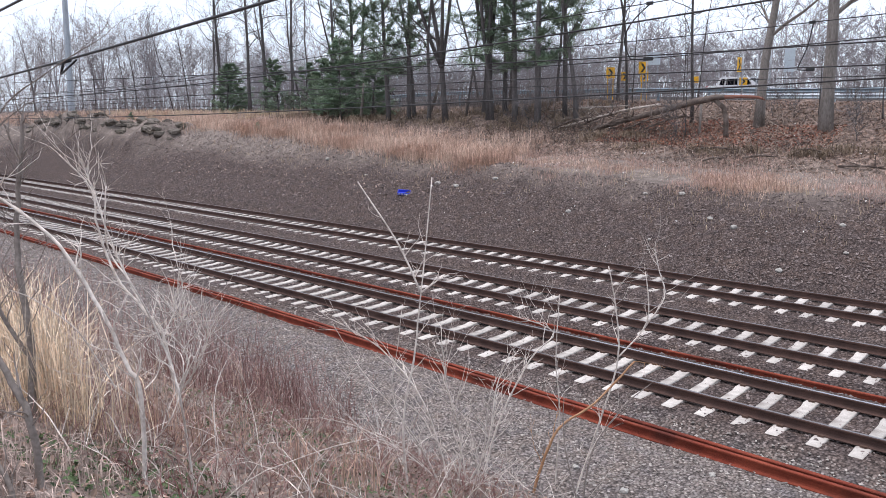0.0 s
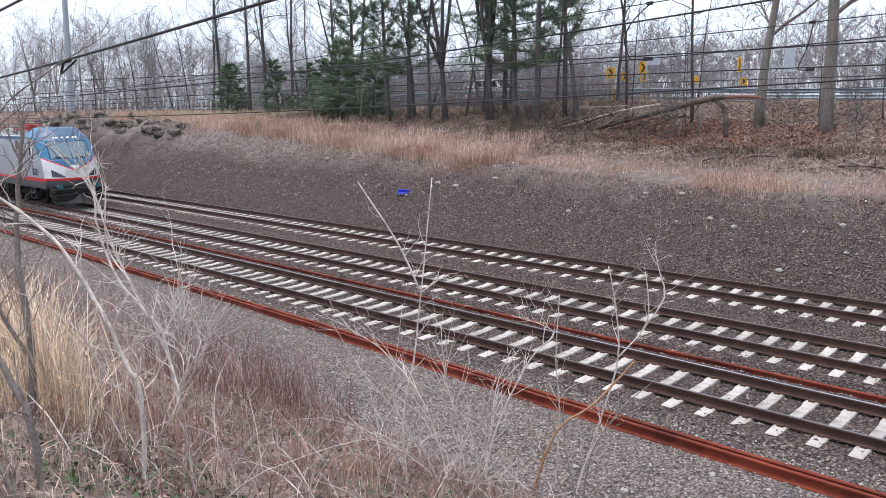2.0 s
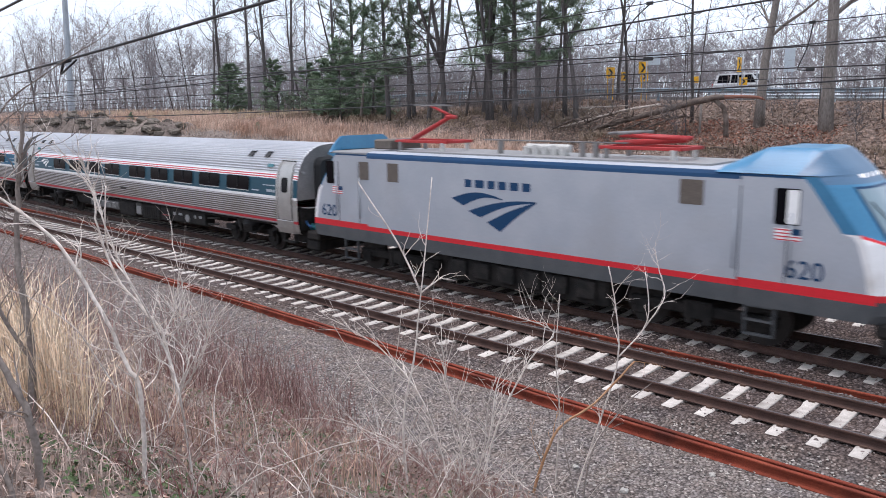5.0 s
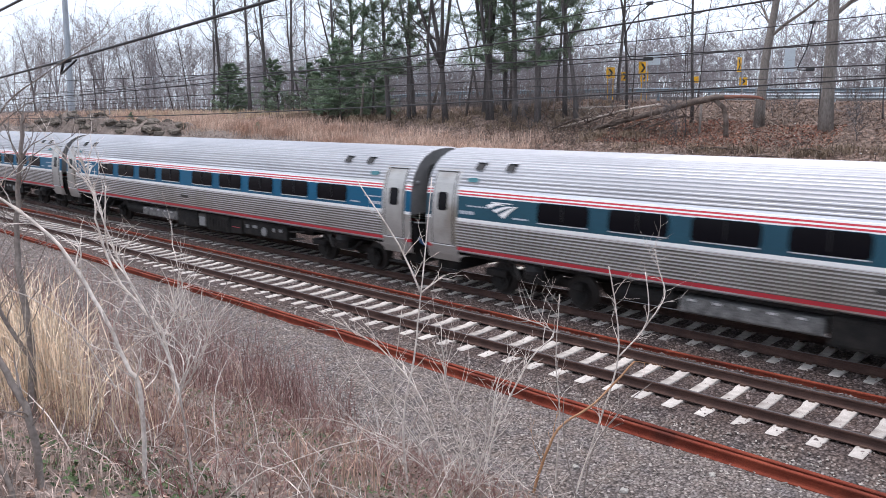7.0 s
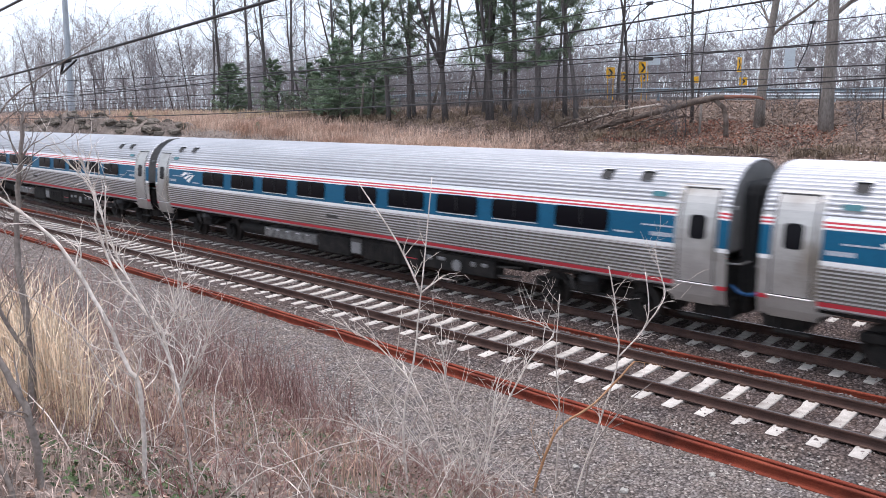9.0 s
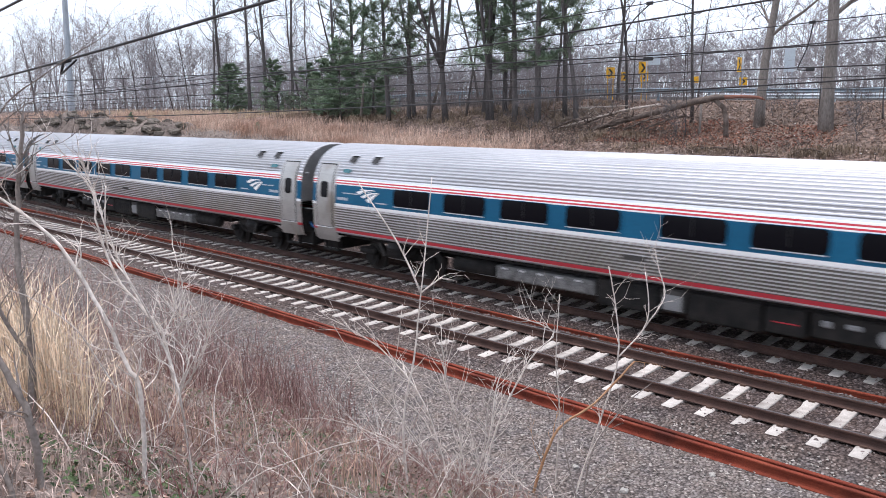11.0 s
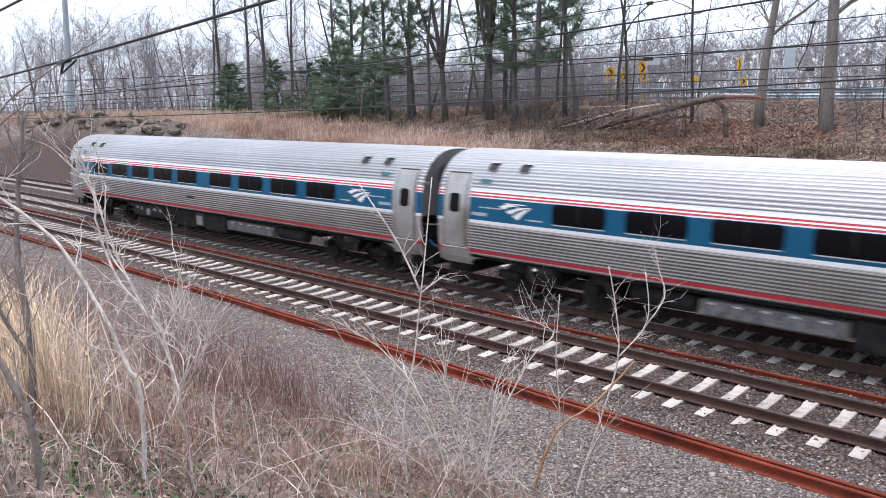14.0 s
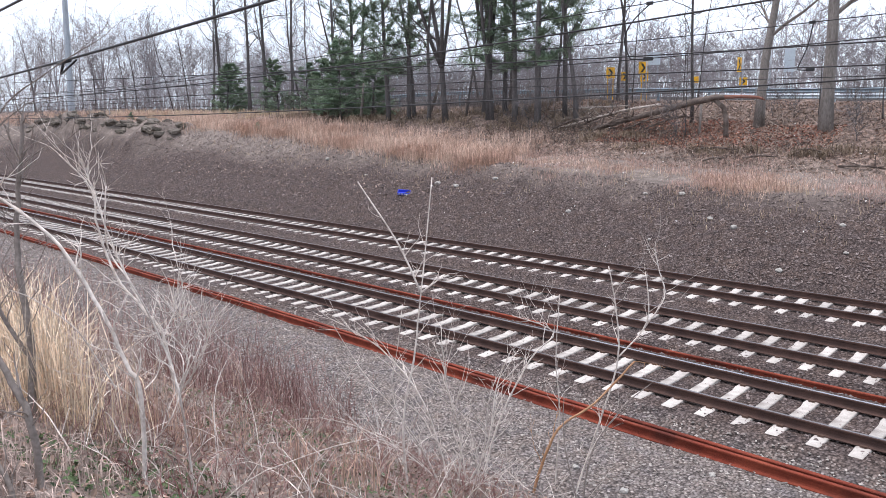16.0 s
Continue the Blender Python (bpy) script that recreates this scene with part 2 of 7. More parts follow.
    ln.new(bp2.outputs[0], bsdf.inputs["Normal"])
    return m


BALLAST = ((0.030, 0.0212, 0.019), (0.115, 0.0865, 0.079), (0.20, 0.158, 0.147), (0.44, 0.38, 0.356))
NEAR_BALLAST = ((0.10, 0.083, 0.077), (0.245, 0.213, 0.20), (0.37, 0.33, 0.312), (0.60, 0.55, 0.52))
SOIL = ((0.11, 0.08, 0.067), (0.23, 0.175, 0.149), (0.37, 0.298, 0.257), (0.14, 0.105, 0.089))
BANK_SOIL = ((0.11, 0.09, 0.078), (0.22, 0.18, 0.156), (0.35, 0.29, 0.253), (0.155, 0.128, 0.112))
LITTER = ((0.048, 0.036, 0.030), (0.16, 0.118, 0.099), (0.30, 0.238, 0.204), (0.165, 0.124, 0.105))
GROUND_MAT = ground_material()
xs = axis([(-3000, -600, 400), (-600, -200, 40), (-200, -100, 2.0), (-100, -50, 0.6), (-50, 12, 0.32), (12, 60, 4), (60, 600, 90), (600, 3000, 400)])
ys = axis([(-2000, -100, 300), (-100, -10, 10), (-10, -1, 1.0), (-1, 12.6, 0.22), (12.6, 23.6, 0.17), (23.6, 36, 0.25), (36, 62, 0.6), (62, 110, 3), (110, 600, 60), (600, 4000, 500)])
gv = [(x, y, rough_ground(x, y)) for y in ys for x in xs]
nx = len(xs)
gf = [(j * nx + i, j * nx + i + 1, (j + 1) * nx + i + 1, (j + 1) * nx + i) for j in range(len(ys) - 1) for i in range(nx - 1)]
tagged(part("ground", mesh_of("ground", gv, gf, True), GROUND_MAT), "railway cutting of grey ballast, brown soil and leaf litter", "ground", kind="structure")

# ---- the three tracks ----
RAIL = material("rail_steel_brown_rust", (0.062, 0.036, 0.030), 0.7, 0.1, spec=0.25, vary=0.3, grain=3, fine=90, other=(0.092, 0.052, 0.042), bump=0.2)
RAIL_TOP = material("worn_rail_head", (0.22, 0.2, 0.2), 0.35, 0.8, vary=0.2, grain=4, fine=40, bump=0.05)
RAIL_BRIGHT = material("polished_rail_head", (0.50, 0.51, 0.54), 0.28, 0.9, vary=0.12, grain=4, fine=40, bump=0.03)
RED_RUST = material("fresh_red_rust", (0.17, 0.034, 0.02), 0.85, 0.0, spec=0.2, vary=0.3, grain=2.5, fine=70, other=(0.245, 0.056, 0.031), stain=(0.10, 0.026, 0.018), bump=0.3)
CONCRETE = material("pale_concrete_tie", (0.42, 0.385, 0.35), 0.9, spec=0.3, vary=0.14, grain=5, fine=45, other=(0.54, 0.50, 0.46), stain=(0.28, 0.25, 0.225), rand=0.14, bump=0.4)
CLIP = material("rusty_rail_clip", (0.10, 0.06, 0.045), 0.7, 0.4, bump=0.1)

RAIL_PROFILE = [(-0.075, -0.186), (0.075, -0.186), (0.075, -0.174), (0.02, -0.155), (0.0095, -0.13), (0.0095, -0.06), (0.034, -0.042),
                (0.0365, -0.012), (0.026, 0.0), (-0.026, 0.0), (-0.0365, -0.012), (-0.034, -0.042), (-0.0095, -0.06), (-0.0095, -0.13), (-0.02, -0.155), (-0.075, -0.174)]


def rail_mesh(name, path, lean=0.0):
    """A rail swept along a path of (x, y, z) of its head; lean turns it about its length."""
    verts, faces = [], []
    n = len(RAIL_PROFILE)
    c, s = math.cos(lean), math.sin(lean)
    for x, y, z in path:
        for a, b in RAIL_PROFILE:
            b2 = b + 0.093
            verts.append((x, y + a * c - b2 * s, z - 0.093 + a * s + b2 * c))
    tops = []
    for i in range(len(path) - 1):
        for k in range(n):
            k2 = (k + 1) % n
            faces.append((i * n + k, (i + 1) * n + k, (i + 1) * n + k2, i * n + k2))
            tops.append(1 if k == 8 else 0)
    faces.append(tuple(reversed(range(n))))
    faces.append(tuple((len(path) - 1) * n + k for k in range(n)))
    me = mesh_of(name, verts, faces)
    me.polygons.foreach_set("material_index", tops + [0, 0])
    return me


def tie_mesh():
    """A prestressed concrete tie: sloping flanks, seats at the rails, a lower waist."""
    sec = [(-1.295, -0.215, 0.10), (-1.26, -0.197, 0.11), (-0.95, -0.190, 0.115), (-0.55, -0.190, 0.115), (-0.40, -0.215, 0.105),
           (0.40, -0.215, 0.105), (0.55, -0.190, 0.115), (0.95, -0.190, 0.115), (1.26, -0.197, 0.11), (1.295, -0.215, 0.10)]
    verts, faces = [], []
    for y, top, w in sec:
        verts += [(-w - 0.03, y, -0.40), (-w, y, top - 0.012), (-w + 0.014, y, top), (w - 0.014, y, top), (w, y, top - 0.012), (w + 0.03, y, -0.40)]
    for i in range(len(sec) - 1):
        for k in range(5):
            faces.append((i * 6 + k, i * 6 + k + 1, (i + 1) * 6 + k + 1, (i + 1) * 6 + k))
    faces.append(tuple(range(6))[::-1])
    faces.append(tuple((len(sec) - 1) * 6 + k for k in range(6)))
    me = mesh_of("tie", verts, faces)
    me.materials.append(CONCRETE)
    return me


TIE = tie_mesh()
clip_bm = boxes([((-0.05, s * 0.7525 + d - 0.03, -0.193), (0.05, s * 0.7525 + d + 0.03, -0.155)) for s in (-1, 1) for d in (-0.1, 0.1)])
CLIPS = bpy.data.meshes.new("rail_clip")
clip_bm.to_mesh(CLIPS)
clip_bm.free()
CLIPS.materials.append(CLIP)
TIE_PHASE = {"far": -18.397, "middle": -14.528, "near": -3.12}
rail_xs = axis([(-320, -100, 20), (-100, 20, 4), (20, 60, 20)])
track_obs = {}
for tname, ty in TRACKS:
    track = tagged(empty("railway_track", pose(0, ty, 0)), "railway track of dark steel rails on pale concrete ties in ballast", "railway track", "tracks", kind="structure")
    track_obs[tname] = track
    for s in (-1, 1):
        part("rail", rail_mesh("rail", [(x, s * 0.7525, 0.0) for x in rail_xs]), [RAIL, RAIL_BRIGHT if tname == "near" and s > 0 else RAIL_TOP], track, "rail with a polished head" if tname == "near" and s > 0 else "")

# loose rails lying in the ballast, red with fresh rust
lie = [(x, 15.49 + 0.05 * math.sin(x * 0.11) + ramp(x, [(-60, -0.05), (-10, 0.0)]), -0.16) for x in rail_xs if -260 < x < 40]
tagged(part("loose_rail", rail_mesh("loose_rail", lie), [RED_RUST, RED_RUST]), "spare steel rail, bright red-brown with rust, lying between the tracks", "rail", "spare rails")
for off, lean in ((0.0, 0.0), (0.17, 0.12)):
    lie = [(x, 11.53 + off + ramp(x, [(-60, 0.55), (-20, 0.25), (-5, -0.05), (5, -0.1)]), -0.235) for x in rail_xs if -260 < x < 40]
    tagged(part("loose_rail", rail_mesh("loose_rail", lie, lean), [RED_RUST, RED_RUST]), "spare steel rail, red-brown with rust, lying beside the near track", "rail", "spare rails")

# ---- overhead line ----
WIRE = material("weathered_copper_wire", (0.035, 0.033, 0.034), 0.6, 0.4, vary=0.15, bump=0.0)
CABLE = material("black_cable", (0.008, 0.008, 0.009), 0.5, vary=0.1, bump=0.0)
GALV = material("galvanised_steel", (0.36, 0.40, 0.44), 0.5, 0.4, vary=0.1, grain=1.5, fine=30, other=(0.42, 0.46, 0.5), bump=0.05)


def wire_z(x, pts):
    """A hanging wire: a parabola through three of its places, straight on beyond them."""
    (x0, z0), (x1, z1), (x2, z2) = pts
    def q(v):
        return (z0 * (v - x1) * (v - x2) / ((x0 - x1) * (x0 - x2)) + z1 * (v - x0) * (v - x2) / ((x1 - x0) * (x1 - x2))
                + z2 * (v - x0) * (v - x1) / ((x2 - x0) * (x2 - x1)))
    if x < x0:
        return q(x0) + (x - x0) * (q(x0 + 0.5) - q(x0)) / 0.5
    if x > x2:
        return q(x2) + (x - x2) * (q(x2) - q(x2 - 0.5)) / 0.5
    return q(x)


def wire(name, y, pts, r, mat, label, category="wire", a=-130.0, b=40.0, sides=6):
    path = [(x, y, wire_z(x, pts)) for x in axis([(a, -60, 10), (-60, 6, 1.5), (6, b, 8)])]
    return tagged(part(name, tubes(name, [(path, r)], sides), mat), label, category, "overhead wires")


CONTACT_N = [(-33.78, 5.88), (-16.92, 6.31), (-5.37, 6.92)]
CONTACT_M = [(-42.83, 4.87), (-21.46, 5.19), (-4.40, 5.67)]
CARRIER_M = [(-23.30, 6.95), (-16.07, 7.29), (-9.24, 7.61)]
CONTACT_F = [(-17.26, 6.10), (-11.45, 6.12), (-5.33, 6.10)]
FEED_F = [(-19.85, 6.72), (-11.43, 6.65), (-5.41, 6.67)]
CARRIER_F = [(-14.82, 7.06), (-11.41, 7.12), (-5.39, 7.32)]
AUX_M = [(-16.11, 6.23), (-9.29, 6.31), (-4.37, 6.47)]
wire("overhead_cable", 8.924, [(-28.27, 6.29), (-19.32, 6.80), (-12.89, 7.22)], 0.033, CABLE, "thick black overhead cable along the railway")
wire("overhead_cable", 8.924, [(-59.45, 6.10), (-27.69, 8.32), (-19.25, 8.96)], 0.04, CABLE, "thick black overhead cable along the railway")
wire("messenger_wire", 13.776, CONTACT_N, 0.017, WIRE, "dark messenger wire over the near track")
wire("contact_wire", 17.471, CONTACT_M, 0.019, WIRE, "dark contact wire over the middle track")
wire("messenger_wire", 17.471, CARRIER_M, 0.012, WIRE, "thin messenger wire over the middle track")
wire("auxiliary_wire", 17.471, AUX_M, 0.012, WIRE, "thin auxiliary wire over the middle track")
wire("contact_wire", 21.641, CONTACT_F, 0.017, WIRE, "dark contact wire over the far track")
wire("feeder_wire", 21.641, FEED_F, 0.019, WIRE, "dark feeder wire over the far track")
wire("messenger_wire", 21.641, CARRIER_F, 0.013, WIRE, "thin messenger wire over the far track")
# further lines beyond the far track
wire("feeder_wire", 25.29, [(-43.03, 5.84), (-22.97, 5.95), (-5.93, 5.95)], 0.012, WIRE, "thin dark wire beyond the far track")
wire("feeder_wire", 25.29, [(-58.08, 5.38), (-38.03, 5.43), (-5.94, 5.64)], 0.010, WIRE, "thin dark wire beyond the far track")

# clamp on the near cable
cl = part("cable_clamp", tubes("cable_clamp", [([(-23.24, 8.92, 6.52), (-22.44, 8.92, 6.58)], 0.055), ([(-22.84, 8.92, 6.62), (-22.96, 8.87, 6.23)], 0.035), ([(-22.96, 8.87, 6.23), (-21.94, 8.90, 6.56)], 0.028)], 8), CABLE)
tagged(cl, "dark clamp and strut on the thick overhead cable", "cable clamp")

# droppers and jumper loops
for x, y, za, zb in ((-23.2, 17.471, wire_z(-23.2, CARRIER_M), wire_z(-23.2, CARRIER_M) - 0.62), (-39.6, 17.471, 6.3, 4.95)):
    tagged(part("dropper", tubes("dropper", [([(x, y, za), (x, y, zb)], 0.012)], 5), GALV), "thin steel dropper hanging between overhead wires", "dropper", "droppers")


def jumper(x, y, z0, z1, bow, lead):
    path = [(x + lead, y, z0)] + [(x + lead * (1 - s) * (1 - s) - bow * math.sin(math.pi * s), y, z0 + (z1 - z0) * s) for s in [i / 12 for i in range(13)]] + [(x + lead * 0.8, y, z1 - 0.02)]
    ob = part("jumper_cable", tubes("jumper_cable", [(path, 0.016)], 6), CABLE)
    part("clamp", boxes([((x + lead - 0.12, y - 0.03, z0 - 0.04), (x + lead + 0.05, y + 0.03, z0 + 0.04))], 0.01), CABLE, ob)
    part("clamp", boxes([((x + lead * 0.7, y - 0.03, z1 - 0.05), (x + lead + 0.1, y + 0.03, z1 + 0.04))], 0.01), CABLE, ob)
    return tagged(ob, "looped black jumper cable between two overhead wires", "jumper cable", "jumpers")


jumper(-10.1, 17.471, wire_z(-9.7, CARRIER_M), wire_z(-9.7, AUX_M), 0.28, 0.5)
jumper(-7.6, 21.641, wire_z(-7.2, CARRIER_F), wire_z(-7.2, CONTACT_F) - 0.05, -0.15, 0.35)

# pole on the bank
pole = part("catenary_pole", tubes("catenary_pole", [([(-83.0, 32.7, ground(-83.0, 32.7) - 0.3), (-82.1, 32.7, 16.15), (-81.85, 32.7, 19.3)], [0.34, 0.27, 0.25])], 8, False), GALV)
tagged(pole, "pale grey galvanised steel pole on the bank", "pole")

# ---- the train ----
STAINLESS = material("fluted_stainless_steel", (0.64, 0.645, 0.665), 0.38, 0.85, vary=0.08, grain=1.2, fine=30, other=(0.72, 0.725, 0.745), stain=(0.48, 0.465, 0.435), bump=0.03, stretch=(0.4, 1, 1))
STEEL_FLAT = material("dull_stainless_sheet", (0.40, 0.39, 0.375), 0.45, 0.8, vary=0.1, grain=1.8, fine=25, other=(0.46, 0.45, 0.43), stain=(0.28, 0.25, 0.21), bump=0.03)
# slightly darker strips put the shade between the roof ribs into colour
ROOF_GROOVE = material("shaded_roof_groove", (0.36, 0.36, 0.375), 0.6, 0.5, vary=0.2, grain=1.5, fine=20, other=(0.34, 0.34, 0.35), bump=0.0)
# darker steel that paints the shadow lines between the side flutes
GROOVE = material("shaded_steel_groove", (0.15, 0.135, 0.12), 0.75, 0.2, vary=0.2, grain=1.5, fine=20, other=(0.20, 0.185, 0.165), bump=0.0)
CAR_BLUE = material("blue_band_paint", (0.001, 0.078, 0.155), 0.45, spec=0.2, vary=0.1, grain=0.8, fine=20, other=(0.002, 0.096, 0.185), bump=0.02)
CAR_TEAL_BAND = material("faded_teal_band_paint", (0.007, 0.052, 0.082), 0.42, spec=0.3, vary=0.1, grain=0.8, fine=20, other=(0.009, 0.066, 0.098), bump=0.02)
ROOF_STEEL = material("dull_roof_steel", (0.41, 0.42, 0.445), 0.5, 0.75, vary=0.06, grain=0.8, fine=20, other=(0.50, 0.51, 0.535), stain=(0.39, 0.39, 0.395), bump=0.03, stretch=(0.3, 1, 1))
EQUIP_GREY = material("grimy_grey_equipment", (0.038, 0.036, 0.034), 0.75, vary=0.3, grain=3, fine=30, other=(0.065, 0.061, 0.057), bump=0.2)
TRAY = material("speckled_grey_tray", (0.10, 0.098, 0.095), 0.7, vary=0.45, grain=6, fine=28, other=(0.19, 0.186, 0.18), bump=0.4)
LATCH = material("bright_latch_metal", (0.62, 0.62, 0.61), 0.4, 0.5, vary=0.1, bump=0.02)
HOSE_BLUE = material("blue_rubber_hose", (0.012, 0.07, 0.18), 0.5, vary=0.15, bump=0.05)
CAR_RED = material("red_stripe_paint", (0.50, 0.03, 0.045), 0.4, vary=0.1, bump=0.02)
CAR_WHITE = material("white_stripe_paint", (0.78, 0.78, 0.77), 0.4, vary=0.06, bump=0.02)
LETTER = material("faded_white_lettering", (0.40, 0.44, 0.48), 0.5, vary=0.1, bump=0.0)
CAR_TEAL = material("teal_marker_lens", (0.03, 0.13, 0.15), 0.25, bump=0.0)
WINDOW_GLASS = glass("dark_window_glass", (0.004, 0.004, 0.006), 0.12, 0.09)
BLACK_PLATE = material("black_vent_plate", (0.012, 0.012, 0.013), 0.7, vary=0.2, bump=0.05)
SHROUD = material("grey_rubber_shroud", (0.16, 0.155, 0.15), 0.75, vary=0.15, grain=2, fine=30, other=(0.21, 0.20, 0.195), bump=0.1)
UNDER = material("sooty_underframe_steel", (0.012, 0.0115, 0.0115), 0.85, 0.1, spec=0.3, vary=0.3, grain=4, fine=40, other=(0.028, 0.025, 0.023), bump=0.2)
WHEEL = material("worn_wheel_steel", (0.035, 0.031, 0.029), 0.65, 0.4, vary=0.2, bump=0.1)
LIGHT_GREY = material("grey_equipment_paint", (0.22, 0.22, 0.22), 0.6, vary=0.15, bump=0.1)

SIDE = [(1.36, 0.84), (1.50, 0.90), (1.555, 1.0), (1.585, 1.3), (1.60, 1.7), (1.595, 2.05), (1.575, 2.4), (1.535, 2.7), (1.47, 2.95),
        (1.36, 3.2), (1.18, 3.45), (0.92, 3.65), (0.6, 3.79), (0.3, 3.845), (0.0, 3.86)]


def side_at(z):
    for (ya, za), (yb, zb) in zip(SIDE, SIDE[1:]):
        if z <= zb:
            return ya + (yb - ya) * max(0, (z - za)) / (zb - za)
    return 0.0


def car_profile(fluted, low=1.12):
    """Half section of the car body from sill to crown: points and the surface of each strip between them
    (0 steel, 1 blue, 2 red, 3 white, 4 painted shade in the grooves, 5 roof, 6 roof grooves)."""
    pts, mats = [(side_at(low + 0.05) - 0.09, low), (side_at(low + 0.05), low + 0.05)], [0]

    def to(z, m, dy=0.0):
        pts.append((side_at(z) + dy, z))
        mats.append(m)
    to(1.205, 0)
    to(1.21, 0, 0.004)
    to(1.30, 2, 0.004)
    z = 1.30
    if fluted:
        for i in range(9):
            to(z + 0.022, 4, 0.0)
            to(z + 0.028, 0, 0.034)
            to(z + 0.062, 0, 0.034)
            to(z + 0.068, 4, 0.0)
            z += 0.0775
    to(2.01, 0)
    to(2.095, 3, 0.004)
    to(2.10, 1, 0.0)
    to(2.68, 1)
    for z, m in ((2.715, 3), (2.755, 2), (2.79, 3), (2.83, 2), (2.87, 3)):
        to(z, m, 0.003)
    to(2.875, 0)
    to(2.93, 0)
    # roof, by arc length from there to the crown
    arc = [(side_at(2.93), 2.93)] + [q for q in SIDE if q[1] > 2.93]
    length = [0.0]
    for a, b in zip(arc, arc[1:]):
        length.append(length[-1] + math.dist(a, b))
    ribs = 19
    for i in range(1, ribs * 4 + 1):
        s = length[-1] * i / (ribs * 4)
        k = max(j for j in range(len(arc) - 1) if length[j] <= s + 1e-9)
        f = (s - length[k]) / (length[k + 1] - length[k])
        y, z = (arc[k][j] + (arc[k + 1][j] - arc[k][j]) * f for j in (0, 1))
        up = 0.016 if i % 4 in (1, 2) else 0.0
        nrm = Vector((y / 2.6, (z - 1.9) / 3.0)).normalized()
        pts.append((y + nrm.x * up, z + nrm.y * up))
        mats.append(6 if i % 4 == 0 else 5)
    pts[-1] = (0.0, pts[-1][1])
    return pts, mats


def shell(name, fluted, band, stations, low=1.12):
    """Both halves of the body through (x, scale) rings; band: the paint round the windows."""
    pts, mats = car_profile(fluted, low)
    ring = [(-y, z) for y, z in pts] + [(y, z) for y, z in reversed(pts[:-1])]
    rm = mats + list(reversed(mats))
    verts, faces, idx = [], [], []
    for x, k in stations:
        verts += [(x, y * k, 1.6 + (z - 1.6) * k) for y, z in ring]
    n = len(ring)
    for i in range(len(stations) - 1):
        for j in range(n - 1):
            faces.append((i * n + j, (i + 1) * n + j, (i + 1) * n + j + 1, i * n + j + 1))
            idx.append(rm[j])
    me = mesh_of(name, verts, faces)
    me.polygons.foreach_set("material_index", idx)
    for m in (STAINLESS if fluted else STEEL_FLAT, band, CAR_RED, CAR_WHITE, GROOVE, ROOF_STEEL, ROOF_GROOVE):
        me.materials.append(m)
    return me


def panel(name, x0, x1, z0, z1, side, out=0.012, thick=0.05, radius=0.07, surface=side_at):
    """A rounded panel (a pane, a door, a plate) set into the curved side: side -1 or 1."""
    outline = []
    r = min(radius, (x1 - x0) / 2.1, (z1 - z0) / 2.1)
    for cx, cz, a0 in ((x1 - r, z1 - r, 0), (x0 + r, z1 - r, 90), (x0 + r, z0 + r, 180), (x1 - r, z0 + r, 270)):
        for k in range(4):
            a = radians(a0 + 30 * k)
            outline.append((cx + r * math.cos(a), cz + r * math.sin(a)))
    n = len(outline)
    ya, yb = surface(z0), surface(z1)
    surface = lambda z: ya + (yb - ya) * (z - z0) / (z1 - z0)
    verts = [(x, side * (surface(z) + out), z) for x, z in outline] + [(x, side * (surface(z) + out - thick), z) for x, z in outline]
    # split tall panels along their height so that they follow the curve
    faces = [tuple(range(n)) if side < 0 else tuple(reversed(range(n)))]
    for k in range(n):
        k2 = (k + 1) % n
        faces.append((k, k2, n + k2, n + k) if side > 0 else (k2, k, n + k, n + k2))
    return mesh_of(name, verts, faces)


def curved_panel(name, x0, x1, z0, z1, side, out, steps=8):
    """A tall plate that follows the side's curve."""
    verts, faces = [], []
    for i in range(steps + 1):
        z = z0 + (z1 - z0) * i / steps
        y = side_at(max(z, 0.92)) + out
        verts += [(x0, side * (y - 0.05), z), (x0 + 0.02, side * y, z), (x1 - 0.02, side * y, z), (x1, side * (y - 0.05), z)]
    for i in range(steps):
        for k in range(3):
            q = (i * 4 + k, i * 4 + k + 1, i * 4 + 5 + k, i * 4 + 4 + k)
            faces.append(q if side < 0 else q[::-1])
    faces.append((0, 1, 2, 3) if side > 0 else (3, 2, 1, 0))
    b = steps * 4
    faces.append((b, b + 1, b + 2, b + 3) if side < 0 else (b + 3, b + 2, b + 1, b))
    return mesh_of(name, verts, faces)


